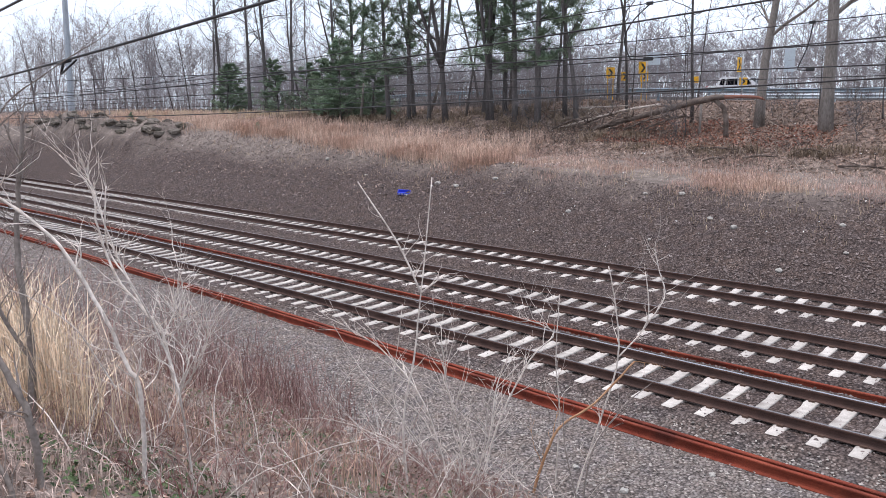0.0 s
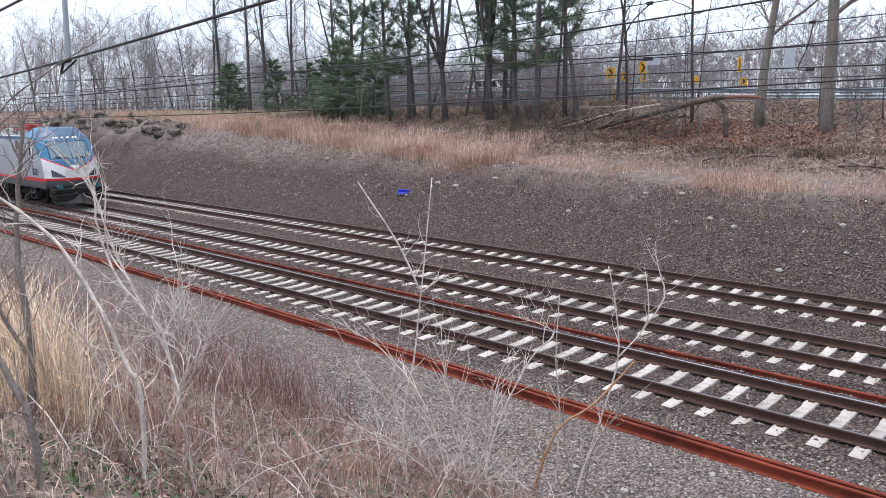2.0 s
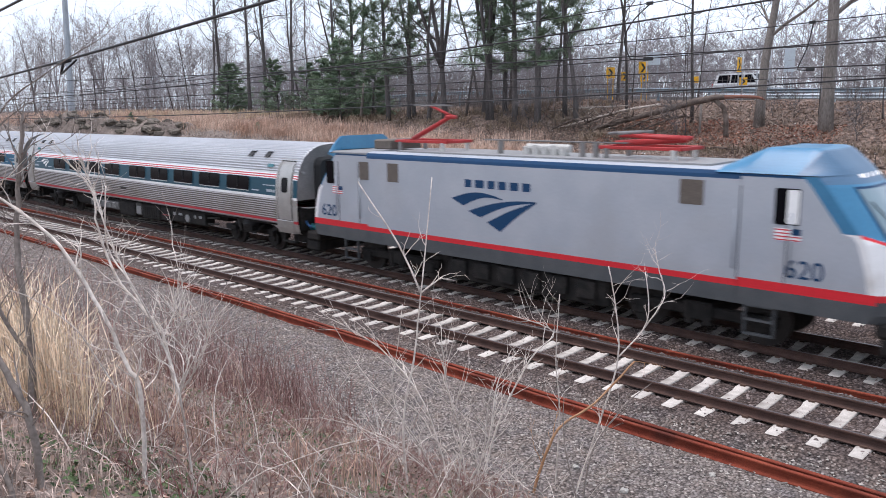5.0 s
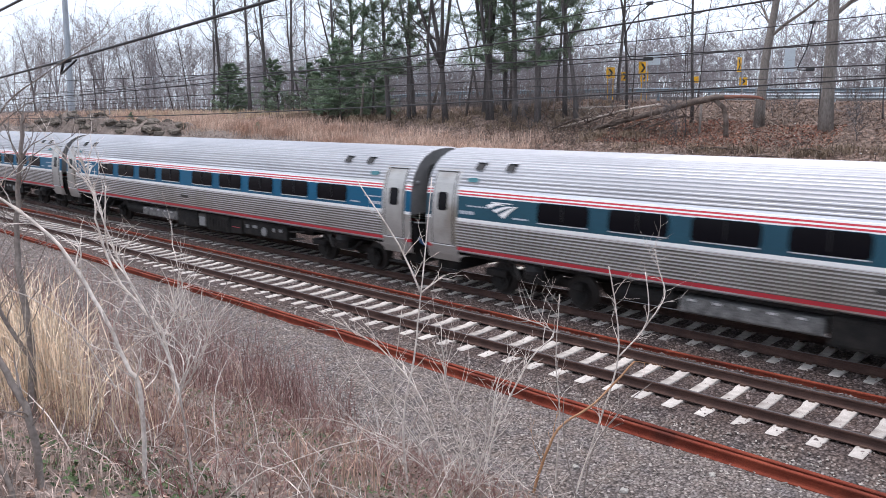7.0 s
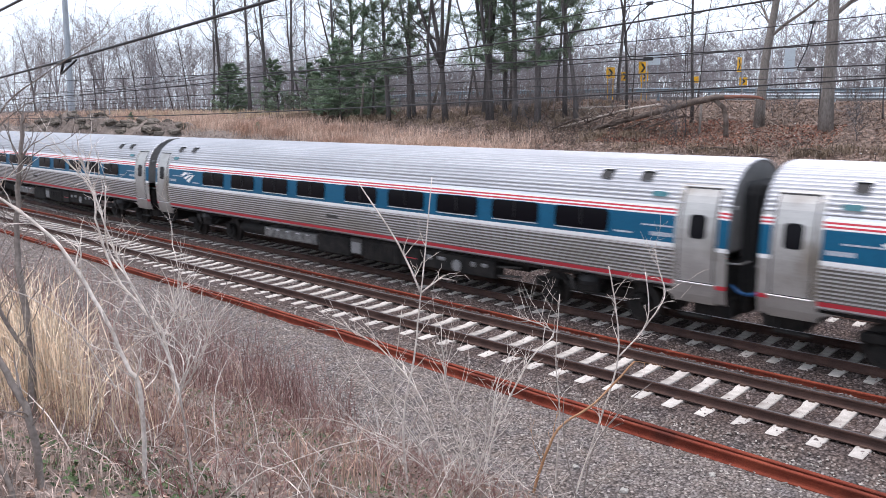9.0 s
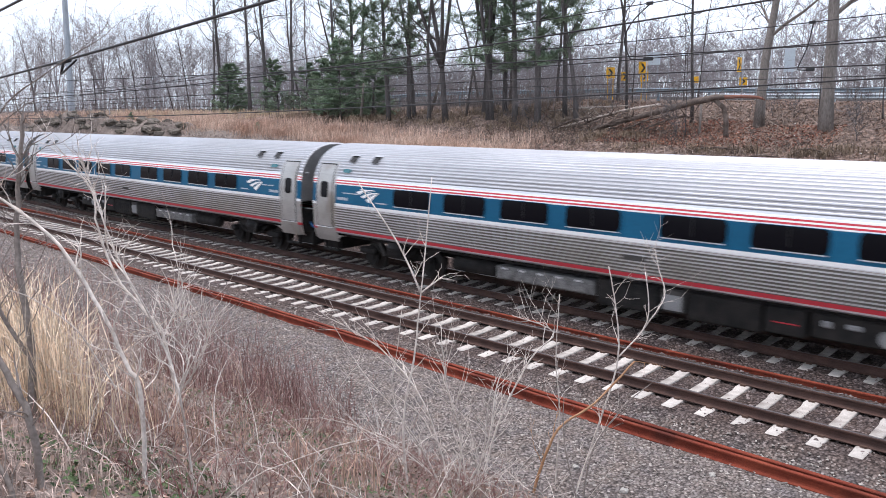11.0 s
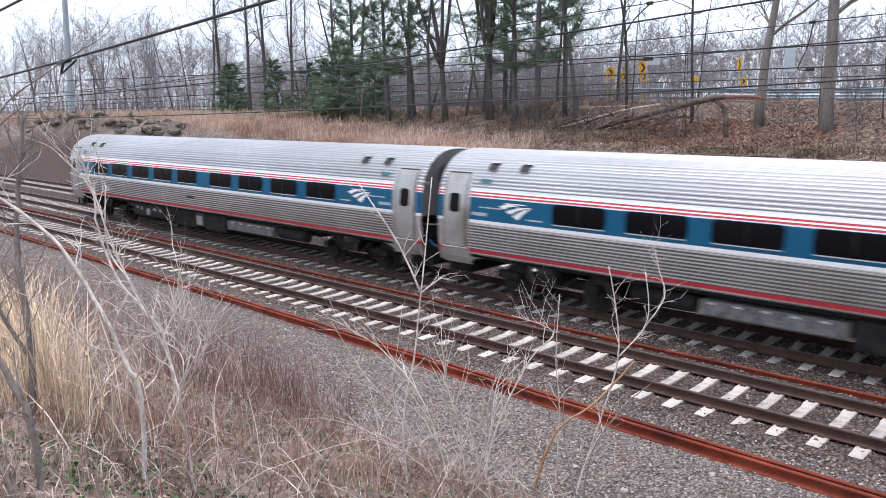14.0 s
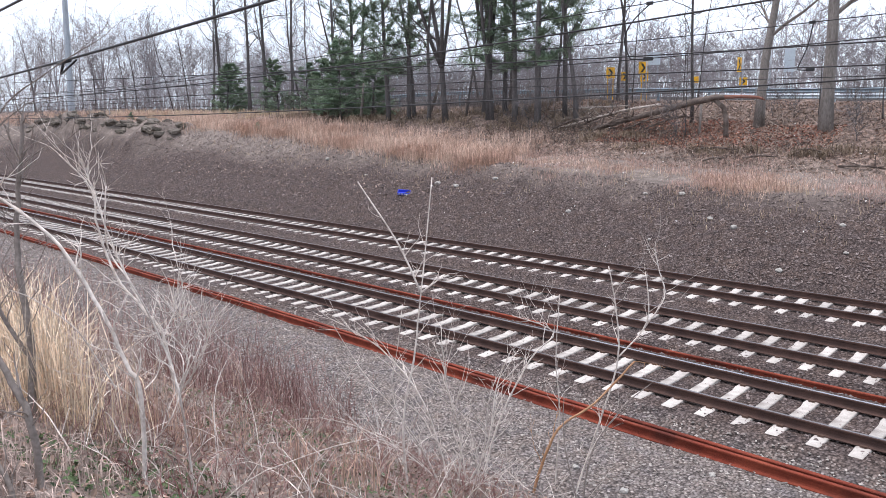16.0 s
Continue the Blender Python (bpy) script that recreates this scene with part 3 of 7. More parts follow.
def bogie(parent, x, wheel_r=0.457, base=2.59):
    """A four-wheeled bogie: side frames, bolster, springs and wheels."""
    bm = boxes([((x - 1.75, s * 1.02 - 0.1, 0.46), (x + 1.75, s * 1.02 + 0.1, 0.70)) for s in (-1, 1)]
               + [((x - 0.35, -1.2, 0.4), (x + 0.35, 1.2, 0.8))]
               + [((x + a * base / 2 - 0.2, s * 1.06 - 0.13, 0.3), (x + a * base / 2 + 0.2, s * 1.06 + 0.13, 0.62)) for s in (-1, 1) for a in (-1, 1)], 0.03)
    for s in (-1, 1):
        for d in (-0.2, 0.2):
            cylinder(bm, (x + d, s * 1.12, 0.3), (x + d, s * 1.12, 0.75), 0.11, 10)
    b = part("bogie", bm, UNDER, parent)
    for a in (-1, 1):
        for s in (-1, 1):
            w = bmesh.new()
            c = (x + a * base / 2, s * 0.76)
            cylinder(w, (c[0], c[1] - 0.065 * s, wheel_r), (c[0], c[1] + 0.065 * s, wheel_r), wheel_r, 28)
            cylinder(w, (c[0], c[1] + 0.06 * s, wheel_r), (c[0], c[1] + 0.12 * s, wheel_r), wheel_r * 0.62, 20, wheel_r * 0.4)
            cylinder(w, (c[0], c[1], wheel_r), (c[0], c[1] + 0.3 * s, wheel_r), 0.09, 12)
            part("wheel", w, WHEEL, b)


def bars(name, x0, z0, z1, side, widths, gap, out, mat, parent, surface=side_at):
    """A row of short bars where writing is too small to read."""
    verts, faces = [], []
    x = x0
    for w in widths:
        b = len(verts)
        verts += [(x, side * (surface(z0) + out), z0), (x + w, side * (surface(z0) + out), z0), (x + w, side * (surface(z1) + out), z1), (x, side * (surface(z1) + out), z1)]
        faces.append((b, b + 1, b + 2, b + 3) if side < 0 else (b + 3, b + 2, b + 1, b))
        x += w + gap
    return part(name, mesh_of(name, verts, faces), mat, parent)


def swoosh(name, x0, x1, z0, z1, side, mat, parent, surface, out, mirrored=False):
    """The plain three-bladed emblem: curved blades that narrow to one tip."""
    verts, faces = [], []
    w, h = x1 - x0, z1 - z0

    def put(u, v):
        u = 1 - u if mirrored else u
        z = z0 + v * h
        verts.append((x0 + u * w, side * (surface(z) + out), z))
    tip = (1.0, 0.93)
    for (a0, b0), (a1, b1), lift in (((0.0, 0.86), (0.15, 0.66), 0.16), ((0.21, 0.52), (0.36, 0.36), 0.13), ((0.44, 0.24), (0.6, 0.0), 0.06)):
        b = len(verts)
        n = 8
        end = tip if lift < 0.15 else (0.62, 0.93)
        for i in range(n + 1):
            s = i / n
            for (p, q), grow in (((a0, b0), lift), ((a1, b1), lift * 0.9)):
                bend = math.sin(math.pi * s) * grow
                narrow = end[1] + (0.015 if grow == lift else -0.015)
                put(p + (end[0] - p) * s, q + (narrow - q) * s + bend)
        for i in range(n):
            q4 = (b + 2 * i, b + 2 * i + 1, b + 2 * i + 3, b + 2 * i + 2)
            faces.append(q4)
    return part(name, mesh_of(name, verts, faces), mat, parent)


WINDOWS = [(3.99 + 2.045 * i, 1.53) for i in range(5)] + [(14.72 + 2.075 * i, 1.53) for i in range(4)]


def inboard_bogie(parent, x):
    """A coach bogie with its frame between the wheels, brake discs outside and air springs on top."""
    bm = boxes([((x - 1.62, s * 0.56 - 0.09, 0.44), (x + 1.62, s * 0.56 + 0.09, 0.68)) for s in (-1, 1)]
               + [((x - 0.3, -1.3, 0.62), (x + 0.3, 1.3, 0.84))]
               + [((x + a * 1.1 - 0.12, s * 1.1 - 0.16, 0.55), (x + a * 1.1 + 0.5 * a + 0.12, s * 1.1 + 0.1, 0.74)) for s in (-1, 1) for a in (-1, 1)], 0.03)
    b = part("bogie", bm, UNDER, parent)
    for s in (-1, 1):
        q = bmesh.new()
        cylinder(q, (x, s * 1.12, 0.80), (x, s * 1.12, 0.90), 0.29, 18, 0.33)
        cylinder(q, (x, s * 1.12, 0.90), (x, s * 1.12, 1.04), 0.33, 18, 0.27)
        part("air_spring", q, BLACK_PLATE, b)
        part("brake_hanger", tubes("brake_hanger", [([(x - 0.95, s * 1.2, 0.92), (x - 0.5, s * 1.24, 0.6), (x + 0.5, s * 1.24, 0.6), (x + 0.95, s * 1.2, 0.92)], 0.035)], 8), UNDER, b)
        part("damper", tubes("damper", [([(x + 0.34, s * 1.36, 0.62), (x + 0.5, s * 1.36, 1.0)], [0.05, 0.04])], 8), EQUIP_GREY, b)
        for a in (-1, 1):
            c = x + a * 1.295
            w = bmesh.new()
            cylinder(w, (c, s * 0.69, 0.457), (c, s * 0.83, 0.457), 0.457, 32)
            cylinder(w, (c, s * 0.83, 0.457), (c, s * 0.86, 0.457), 0.39, 28, 0.30)
            cylinder(w, (c, s * 0.86, 0.457), (c, s * 0.98, 0.457), 0.12, 14)
            wheel = part("wheel", w, WHEEL, b)
            d = bmesh.new()
            cylinder(d, (c, s * 0.98, 0.457), (c, s * 1.04, 0.457), 0.30, 26)
            cylinder(d, (c, s * 1.04, 0.457), (c, s * 1.08, 0.457), 0.15, 16)
            part("brake_disc", d, UNDER, wheel)


def underfloor(car):
    """The boxes, trays and reservoirs that hang under the floor on both sides."""
    for s in (-1, 1):
        def hung(name, x0, x1, low, mat, deep=0.55, high=1.02):
            ya, yb = s * 1.40, s * (1.40 - deep)
            return part(name, boxes([((x0, min(ya, yb), low), (x1, max(ya, yb), high))], 0.03), mat, car)
        tray = hung("battery_tray", 1.75, 4.85, 0.56, TRAY, 0.5, 0.92)
        for k in range(5):
            x = 1.9 + 0.59 * k
            part("tray_panel", boxes([((x, s * 1.40 - 0.02, 0.60), (x + 0.5, s * 1.40 + 0.02, 0.84))], 0.012), TRAY, tray)
            part("latch", boxes([((x + 0.2, s * 1.42 - 0.02, 0.845), (x + 0.38, s * 1.42 + 0.015, 0.89))], 0.006), LATCH, tray)
        b1 = hung("equipment_box", 0.02, 1.66, 0.40, UNDER)
        part("lid", boxes([((0.12, s * 1.40 - 0.015, 0.46), (1.56, s * 1.40 + 0.015, 0.94))], 0.01), UNDER, b1)
        b2 = hung("junction_box", -0.62, -0.06, 0.50, EQUIP_GREY, 0.3)
        part("lid", boxes([((-0.57, s * 1.40 - 0.015, 0.55), (-0.11, s * 1.40 + 0.015, 0.9))], 0.01), LIGHT_GREY, b2)
        b3 = hung("inverter_case", -2.35, -0.70, 0.42, UNDER)
        for k in range(7):
            part("fin", boxes([((-2.25 + 0.21 * k, s * 1.40 - 0.02, 0.48), (-2.19 + 0.21 * k, s * 1.40 + 0.025, 0.92))]), UNDER, b3)
        b4 = hung("relay_box", -3.25, -2.42, 0.46, UNDER, 0.4)
        part("red_strip", boxes([((-3.1, s * 1.40 - 0.01, 0.70), (-2.6, s * 1.40 + 0.012, 0.725))]), CAR_RED, b4)
        cool = hung("cooling_unit", -6.15, -3.35, 0.52, UNDER, 0.45)
        for k, (x, w) in enumerate(((-3.75, 0.2), (-4.3, 0.3), (-5.45, 0.16), (-5.9, 0.22))):
            part("cover", boxes([((x, s * 1.40 - 0.03, 0.76 + 0.03 * (k % 2)), (x + w, s * 1.40 + 0.03, 0.90))], 0.03), LIGHT_GREY, cool)
        fan = bmesh.new()
        cylinder(fan, (-4.75, s * 1.34, 0.72), (-4.75, s * 1.44, 0.72), 0.19, 18, 0.15)
        part("fan_cap", fan, LIGHT_GREY, cool)
        for z in (0.66, 0.90):
            part("pipe", tubes("pipe", [([(-6.9, s * 1.2, z), (-6.2, s * 1.3, z - 0.05)], 0.03)], 6), EQUIP_GREY, car)
        tank = bmesh.new()
        cylinder(tank, (5.05, s * 1.12, 0.74), (6.55, s * 1.12, 0.74), 0.21, 18)
        cylinder(tank, (4.97, s * 1.12, 0.74), (5.05, s * 1.12, 0.74), 0.1, 18, 0.21)
        cylinder(tank, (6.55, s * 1.12, 0.74), (6.63, s * 1.12, 0.74), 0.21, 18, 0.1)
        part("air_reservoir", tank, UNDER, car, "sooty cylindrical air reservoir")
        for e in (-1, 1):
            part("end_hose", tubes("end_hose", [([(e * 12.64, s * 1.2, 1.28), (e * 12.84, s * 1.24, 1.16), (e * 12.98, s * 1.22, 1.12)], 0.04)], 8), HOSE_BLUE, car, "blue end hose")
            part("step", boxes([((e * 11.95 - 0.36, s * 1.38 - 0.1, 0.52), (e * 11.95 + 0.36, s * 1.38 + 0.1, 0.56))]
                 + [((e * 11.95 + d - 0.02, s * 1.38 - 0.06, 0.54), (e * 11.95 + d + 0.02, s * 1.38 + 0.02, 0.92)) for d in (-0.34, 0.34)], 0.008), UNDER, car)
    part("underframe", boxes([((-12.5, -1.3, 1.0), (12.5, 1.3, 1.12)), ((-6.9, -0.8, 0.72), (6.9, 0.8, 1.0))]), UNDER, car)


def coach(band):
    """A tubular stainless coach, its emblem towards +x; band: the paint round its windows."""
    car = empty("passenger_coach")
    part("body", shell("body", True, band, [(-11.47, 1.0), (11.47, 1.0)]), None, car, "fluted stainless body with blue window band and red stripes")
    for e in (-1, 1):
        b = 12.67 * e
        part("end_section", shell("end_section", False, band, sorted([(e * 11.47, 1.0), (e * 12.56, 1.0), (e * 12.64, 0.995), (e * 12.67, 0.985)]), 0.85), None, car, "ribbed roof and smooth steel side of the vestibule")
        pts, _ = car_profile(False, 0.85)
        ring = [(-y, z) for y, z in pts] + [(y, z) for y, z in reversed(pts[:-1])]
        top = [(y, z) for y, z in ring if z > 1.7]
        part("end_wall", mesh_of("end_wall", [(b - 0.025 * e, y * 0.982, 1.6 + (z - 1.6) * 0.982) for y, z in top], [tuple(range(len(top)))]), SHROUD, car)
        part("end_beam", boxes([((min(b - 0.3 * e, b - 0.03 * e), -1.42, 0.95), (max(b - 0.3 * e, b - 0.03 * e), 1.42, 1.74))], 0.02), UNDER, car)
        # folded rubber gangway round the way through
        verts, faces = [], []
        hoop = [(-0.78, 1.0), (-0.78, 3.2), (-0.70, 3.36), (-0.55, 3.42), (0.55, 3.42), (0.70, 3.36), (0.78, 3.2), (0.78, 1.0)]
        folds = [(b - 0.04 * e, 1.0), (b + 0.06 * e, 0.93), (b + 0.12 * e, 1.0), (b + 0.18 * e, 0.93), (b + 0.24 * e, 1.0), (b + 0.30 * e, 0.95)]
        n = len(hoop)
        for x, k in folds:
            verts += [(x, y * k, 1.9 + (z - 1.9) * k) for y, z in hoop]
        for i in range(len(folds) - 1):
            for j in range(n):
                faces.append((i * n + j, (i + 1) * n + j, (i + 1) * n + (j + 1) % n, i * n + (j + 1) % n))
        faces.append(tuple((len(folds) - 1) * n + j for j in range(n)))
        part("gangway", mesh_of("gangway", verts, faces), BLACK_PLATE, car, "folded black rubber gangway")
        part("coupler", boxes([((min(b - 0.1 * e, b + 0.33 * e), -0.14, 0.66), (max(b - 0.1 * e, b + 0.33 * e), 0.14, 0.98))], 0.02), UNDER, car)
        # dark boxes added for the diaphragm's foot and the shade in the gap
        part("draft_gear", boxes([((min(b - 0.9 * e, b + 0.02 * e), -1.15, 0.52), (max(b - 0.9 * e, b + 0.02 * e), 1.15, 0.97)), ((min(b, b + 0.22 * e), -0.75, 0.6), (max(b, b + 0.22 * e), 0.75, 1.3))], 0.03), UNDER, car)
        part("grab_bar", tubes("grab_bar", [([(b, -1.40, 1.77), (b + 0.16 * e, -1.2, 1.74), (b + 0.16 * e, 1.2, 1.74), (b, 1.40, 1.77)], 0.022)], 8), LIGHT_GREY, car)
        for s in (-1, 1):
            d0, d1 = (11.60, 12.40) if e > 0 else (-12.40, -11.60)
            part("end_lamp", boxes([((min(b, b + 0.07 * e), s * 1.28 - 0.06, 2.86), (max(b, b + 0.07 * e), s * 1.28 + 0.06, 2.96))], 0.02), LIGHT_GREY, car)
            part("door_pillar", curved_panel("door_pillar", *((11.45, 12.46) if e > 0 else (-12.46, -11.45)), 0.86, 3.36, s, 0.020, 14), STEEL_FLAT, car, "smooth brushed steel sheet round the door")
            part("door_frame", curved_panel("door_frame", d0 - 0.035, d1 + 0.035, 1.30, 3.305, s, 0.026, 14), BLACK_PLATE, car)
            door = part("door", curved_panel("door", d0, d1, 1.33, 3.27, s, 0.034, 14), STEEL_FLAT, car, "brushed steel vestibule door")
            part("door_window", panel("door_window", (d0 + d1) / 2 - 0.19, (d0 + d1) / 2 + 0.19, 2.25, 2.75, s, 0.046, radius=0.09), WINDOW_GLASS, door)
            part("threshold", boxes([((d0 - 0.05, min(s * 1.56, s * 1.66), 1.285), (d1 + 0.05, max(s * 1.56, s * 1.66), 1.312))], 0.006), STAINLESS, car)
            # the skirt under the vestibule runs out in a curve
            arc = [(e * (11.47 - 0.45 * (1 - math.cos(radians(a)))), 1.07 - 0.22 * (1 - math.sin(radians(a)))) for a in range(0, 91, 15)]
            sk = [(e * 11.48, 0.86)] + arc + [(e * 11.48, 1.08)]
            nk = len(sk)
            part("skirt", mesh_of("skirt", [(x, s * (side_at(max(z, 0.92)) - q), z) for q in (0.0, 0.03) for x, z in sk],
                 [tuple(range(nk)), tuple(range(2 * nk - 1, nk - 1, -1))] + [(k, (k + 1) % nk, nk + (k + 1) % nk, nk + k) for k in range(nk)]), STEEL_FLAT, car)
            for k in (0, 1):
                hx = (9.85 if e > 0 else -9.5) + e * 1.06 * k - 0.14
                vent = part("roof_vent", panel("roof_vent", hx, hx + 0.29, 3.385, 3.56, s, 0.07, 0.12, 0.03), BLACK_PLATE, car)
                part("hood", boxes([((hx - 0.03, min(s * (side_at(3.56) - 0.05), s * (side_at(3.56) + 0.11)), 3.56), (hx + 0.32, max(s * (side_at(3.56) - 0.05), s * (side_at(3.56) + 0.11)), 3.58))], 0.006), STAINLESS, vent)
            part("marker_lamp", panel("marker_lamp", e * 11.0 - 0.19, e * 11.0 + 0.19, 3.06, 3.17, s, 0.04, 0.08, 0.05), CAR_TEAL, car)
            bars("lettering", (10.35 if e > 0 else -11.4), 2.42, 2.455, s, (0.16, 0.12, 0.2, 0.14), 0.04, 0.004, LETTER, car)
            bars("lettering", (10.85 if e > 0 else -11.4), 2.21, 2.30, s, (0.11, 0.11, 0.11, 0.11), 0.025, 0.004, LETTER, car)
    for s in (-1, 1):
        for c, w in WINDOWS:
            x = c - 13.0
            frm = part("window_frame", panel("window_frame", x - w / 2 - 0.05, x + w / 2 + 0.05, 2.155, 2.69, s, 0.014, 0.05, 0.12), band, car)
            part("trim", panel("trim", x - w / 2 + 0.03, x + w / 2 - 0.03, 2.174, 2.2, s, 0.018, 0.05, 0.008), STAINLESS, frm, "thin bright metal sill")
            part("pane", panel("pane", x - w / 2, x + w / 2, 2.20, 2.68, s, 0.022, 0.05, 0.10), WINDOW_GLASS, frm)
            part("pane_joint", boxes([((x - 0.012, min(s * (side_at(2.44) + 0.0), s * (side_at(2.44) + 0.031)), 2.215), (x + 0.012, max(s * (side_at(2.44) + 0.0), s * (side_at(2.44) + 0.031)), 2.665))]), BLACK_PLATE, frm)
        bars("lettering", 9.0, 2.21, 2.25, s, (0.5,), 0.1, 0.004, LETTER, car)
        bars("lettering", -10.4, 2.21, 2.25, s, (0.45,), 0.1, 0.004, LETTER, car)
        # a vent plate in the fluted side
        part("side_vent", panel("side_vent", 0.55 * s - 0.3, 0.55 * s + 0.3, 1.60, 1.72, s, 0.037, 0.05, 0.01), EQUIP_GREY, car)
        # emblem: three white blades under a bar
        ex = 9.9
        em = [(-0.34, 2.60), (0.34, 2.60), (0.34, 2.572), (-0.34, 2.572)]
        part("lettering", mesh_of("lettering", [(ex + x, s * (side_at(z) + 0.006), z) for x, z in em], [(3, 2, 1, 0) if s > 0 else (0, 1, 2, 3)]), CAR_WHITE, car)
        swoosh("emblem", ex - 0.52, ex + 0.52, 2.20, 2.55, s, CAR_WHITE, car, side_at, 0.006, s > 0)
    for x in (-9.07, 9.07):
        inboard_bogie(car, x)
    underfloor(car)
    return tagged(car, "stainless steel passenger coach with blue window band and red stripes", "railway coach", "coaches of the train")


# locomotive
LOCO_SILVER = material("silver_grey_locomotive_paint", (0.36, 0.39, 0.435), 0.38, 0.15, vary=0.03, grain=0.9, fine=15, other=(0.41, 0.435, 0.475), stain=(0.35, 0.365, 0.39), bump=0.02)
LOCO_BLUE = material("blue_locomotive_paint", (0.032, 0.165, 0.30), 0.32, vary=0.08, grain=1, fine=20, other=(0.042, 0.195, 0.34), bump=0.02)
LOCO_NAVY = material("navy_band_paint", (0.004, 0.04, 0.105), 0.45, spec=0.25, vary=0.1, bump=0.02)
# the cab's blue, greyed to carry the sky's reflection on its brow
LOCO_BROW = material("sky_greyed_cab_roof_paint", (0.055, 0.125, 0.215), 0.4, vary=0.1, grain=1.2, fine=20, other=(0.075, 0.15, 0.24), bump=0.02)
PLOUGH_GREY = material("dusty_grey_plough_paint", (0.13, 0.128, 0.125), 0.7, vary=0.2, grain=3, fine=25, other=(0.18, 0.175, 0.17), bump=0.1)
LOCO_RED = material("red_band_paint", (0.60, 0.02, 0.03), 0.35, vary=0.08, bump=0.02)
LOCO_WHITE = material("white_nose_paint", (0.70, 0.70, 0.70), 0.35, vary=0.08, grain=2, stain=(0.45, 0.43, 0.4), bump=0.02)
LOCO_DARK = material("dark_grey_skirt_paint", (0.055, 0.062, 0.068), 0.55, vary=0.15, grain=2, other=(0.075, 0.08, 0.085), bump=0.05)
GRILLE = material("bronze_grille", (0.12, 0.10, 0.085), 0.6, 0.4, vary=0.2, bump=0.2)
PANTO_RED = material("red_pantograph_paint", (0.36, 0.02, 0.02), 0.5, vary=0.15, bump=0.05)
INSULATOR = material("pale_insulator", (0.45, 0.44, 0.42), 0.5, vary=0.2, bump=0.1)
# pale blue base colour adds to the sky reflected in the windshield
WINDSHIELD = glass("sky_tinted_windshield", (0.16, 0.24, 0.28), 0.05, 1.0)
LAMP_LENS = glass("headlight_lens", (0.06, 0.065, 0.07), 0.15)
LAMP_ON = bpy.data.materials.new("lit_lamp")
LAMP_ON.use_nodes = True
LAMP_ON.node_tree.nodes["Principled BSDF"].inputs["Emission Color"].default_value = (1, 0.97, 0.92, 1)
LAMP_ON.node_tree.nodes["Principled BSDF"].inputs["Emission Strength"].default_value = 0.45

NOSE = [(9.05, 0.98), (9.15, 1.15), (9.17, 1.5), (9.08, 1.95), (8.92, 2.45), (8.12, 3.38), (7.82, 3.68), (7.42, 4.0), (7.25, 4.05), (6.3, 4.05), (5.4, 3.62)]


def nose_at(s):
    """Centre line of the nose by its length, 0 to 1."""
    lens = [math.dist(a, b) for a, b in zip(NOSE, NOSE[1:])]
    d = s * sum(lens)
    for (a, b), l in zip(zip(NOSE, NOSE[1:]), lens):
        if d <= l:
            return a[0] + (b[0] - a[0]) * d / l, a[1] + (b[1] - a[1]) * d / l
        d -= l
    return NOSE[-1]


def nose_point(x, z, u, lift=0.0):
    y = 1.47 * u
    if z > 3.55:
        edge = max(0.0, abs(u) - 0.62) / 0.38
        zz = z - (z - 3.55) * edge ** 1.3
        k = min(1.0, (z - 3.55) / 0.5)
        xx = x - 0.5 * abs(u) ** 3.2 * (1 - 0.3 * k)
        return (max(xx, 5.4 if x < 5.7 else xx) + lift, y, zz + lift * 0.5)
    return (x - 0.55 * abs(u) ** 3.2 + lift, y, z + lift * 0.5)


def chevron(u):
    """Height of the painted chevron over the nose's half width."""
    return 1.93 + 0.66 * u ** 1.15


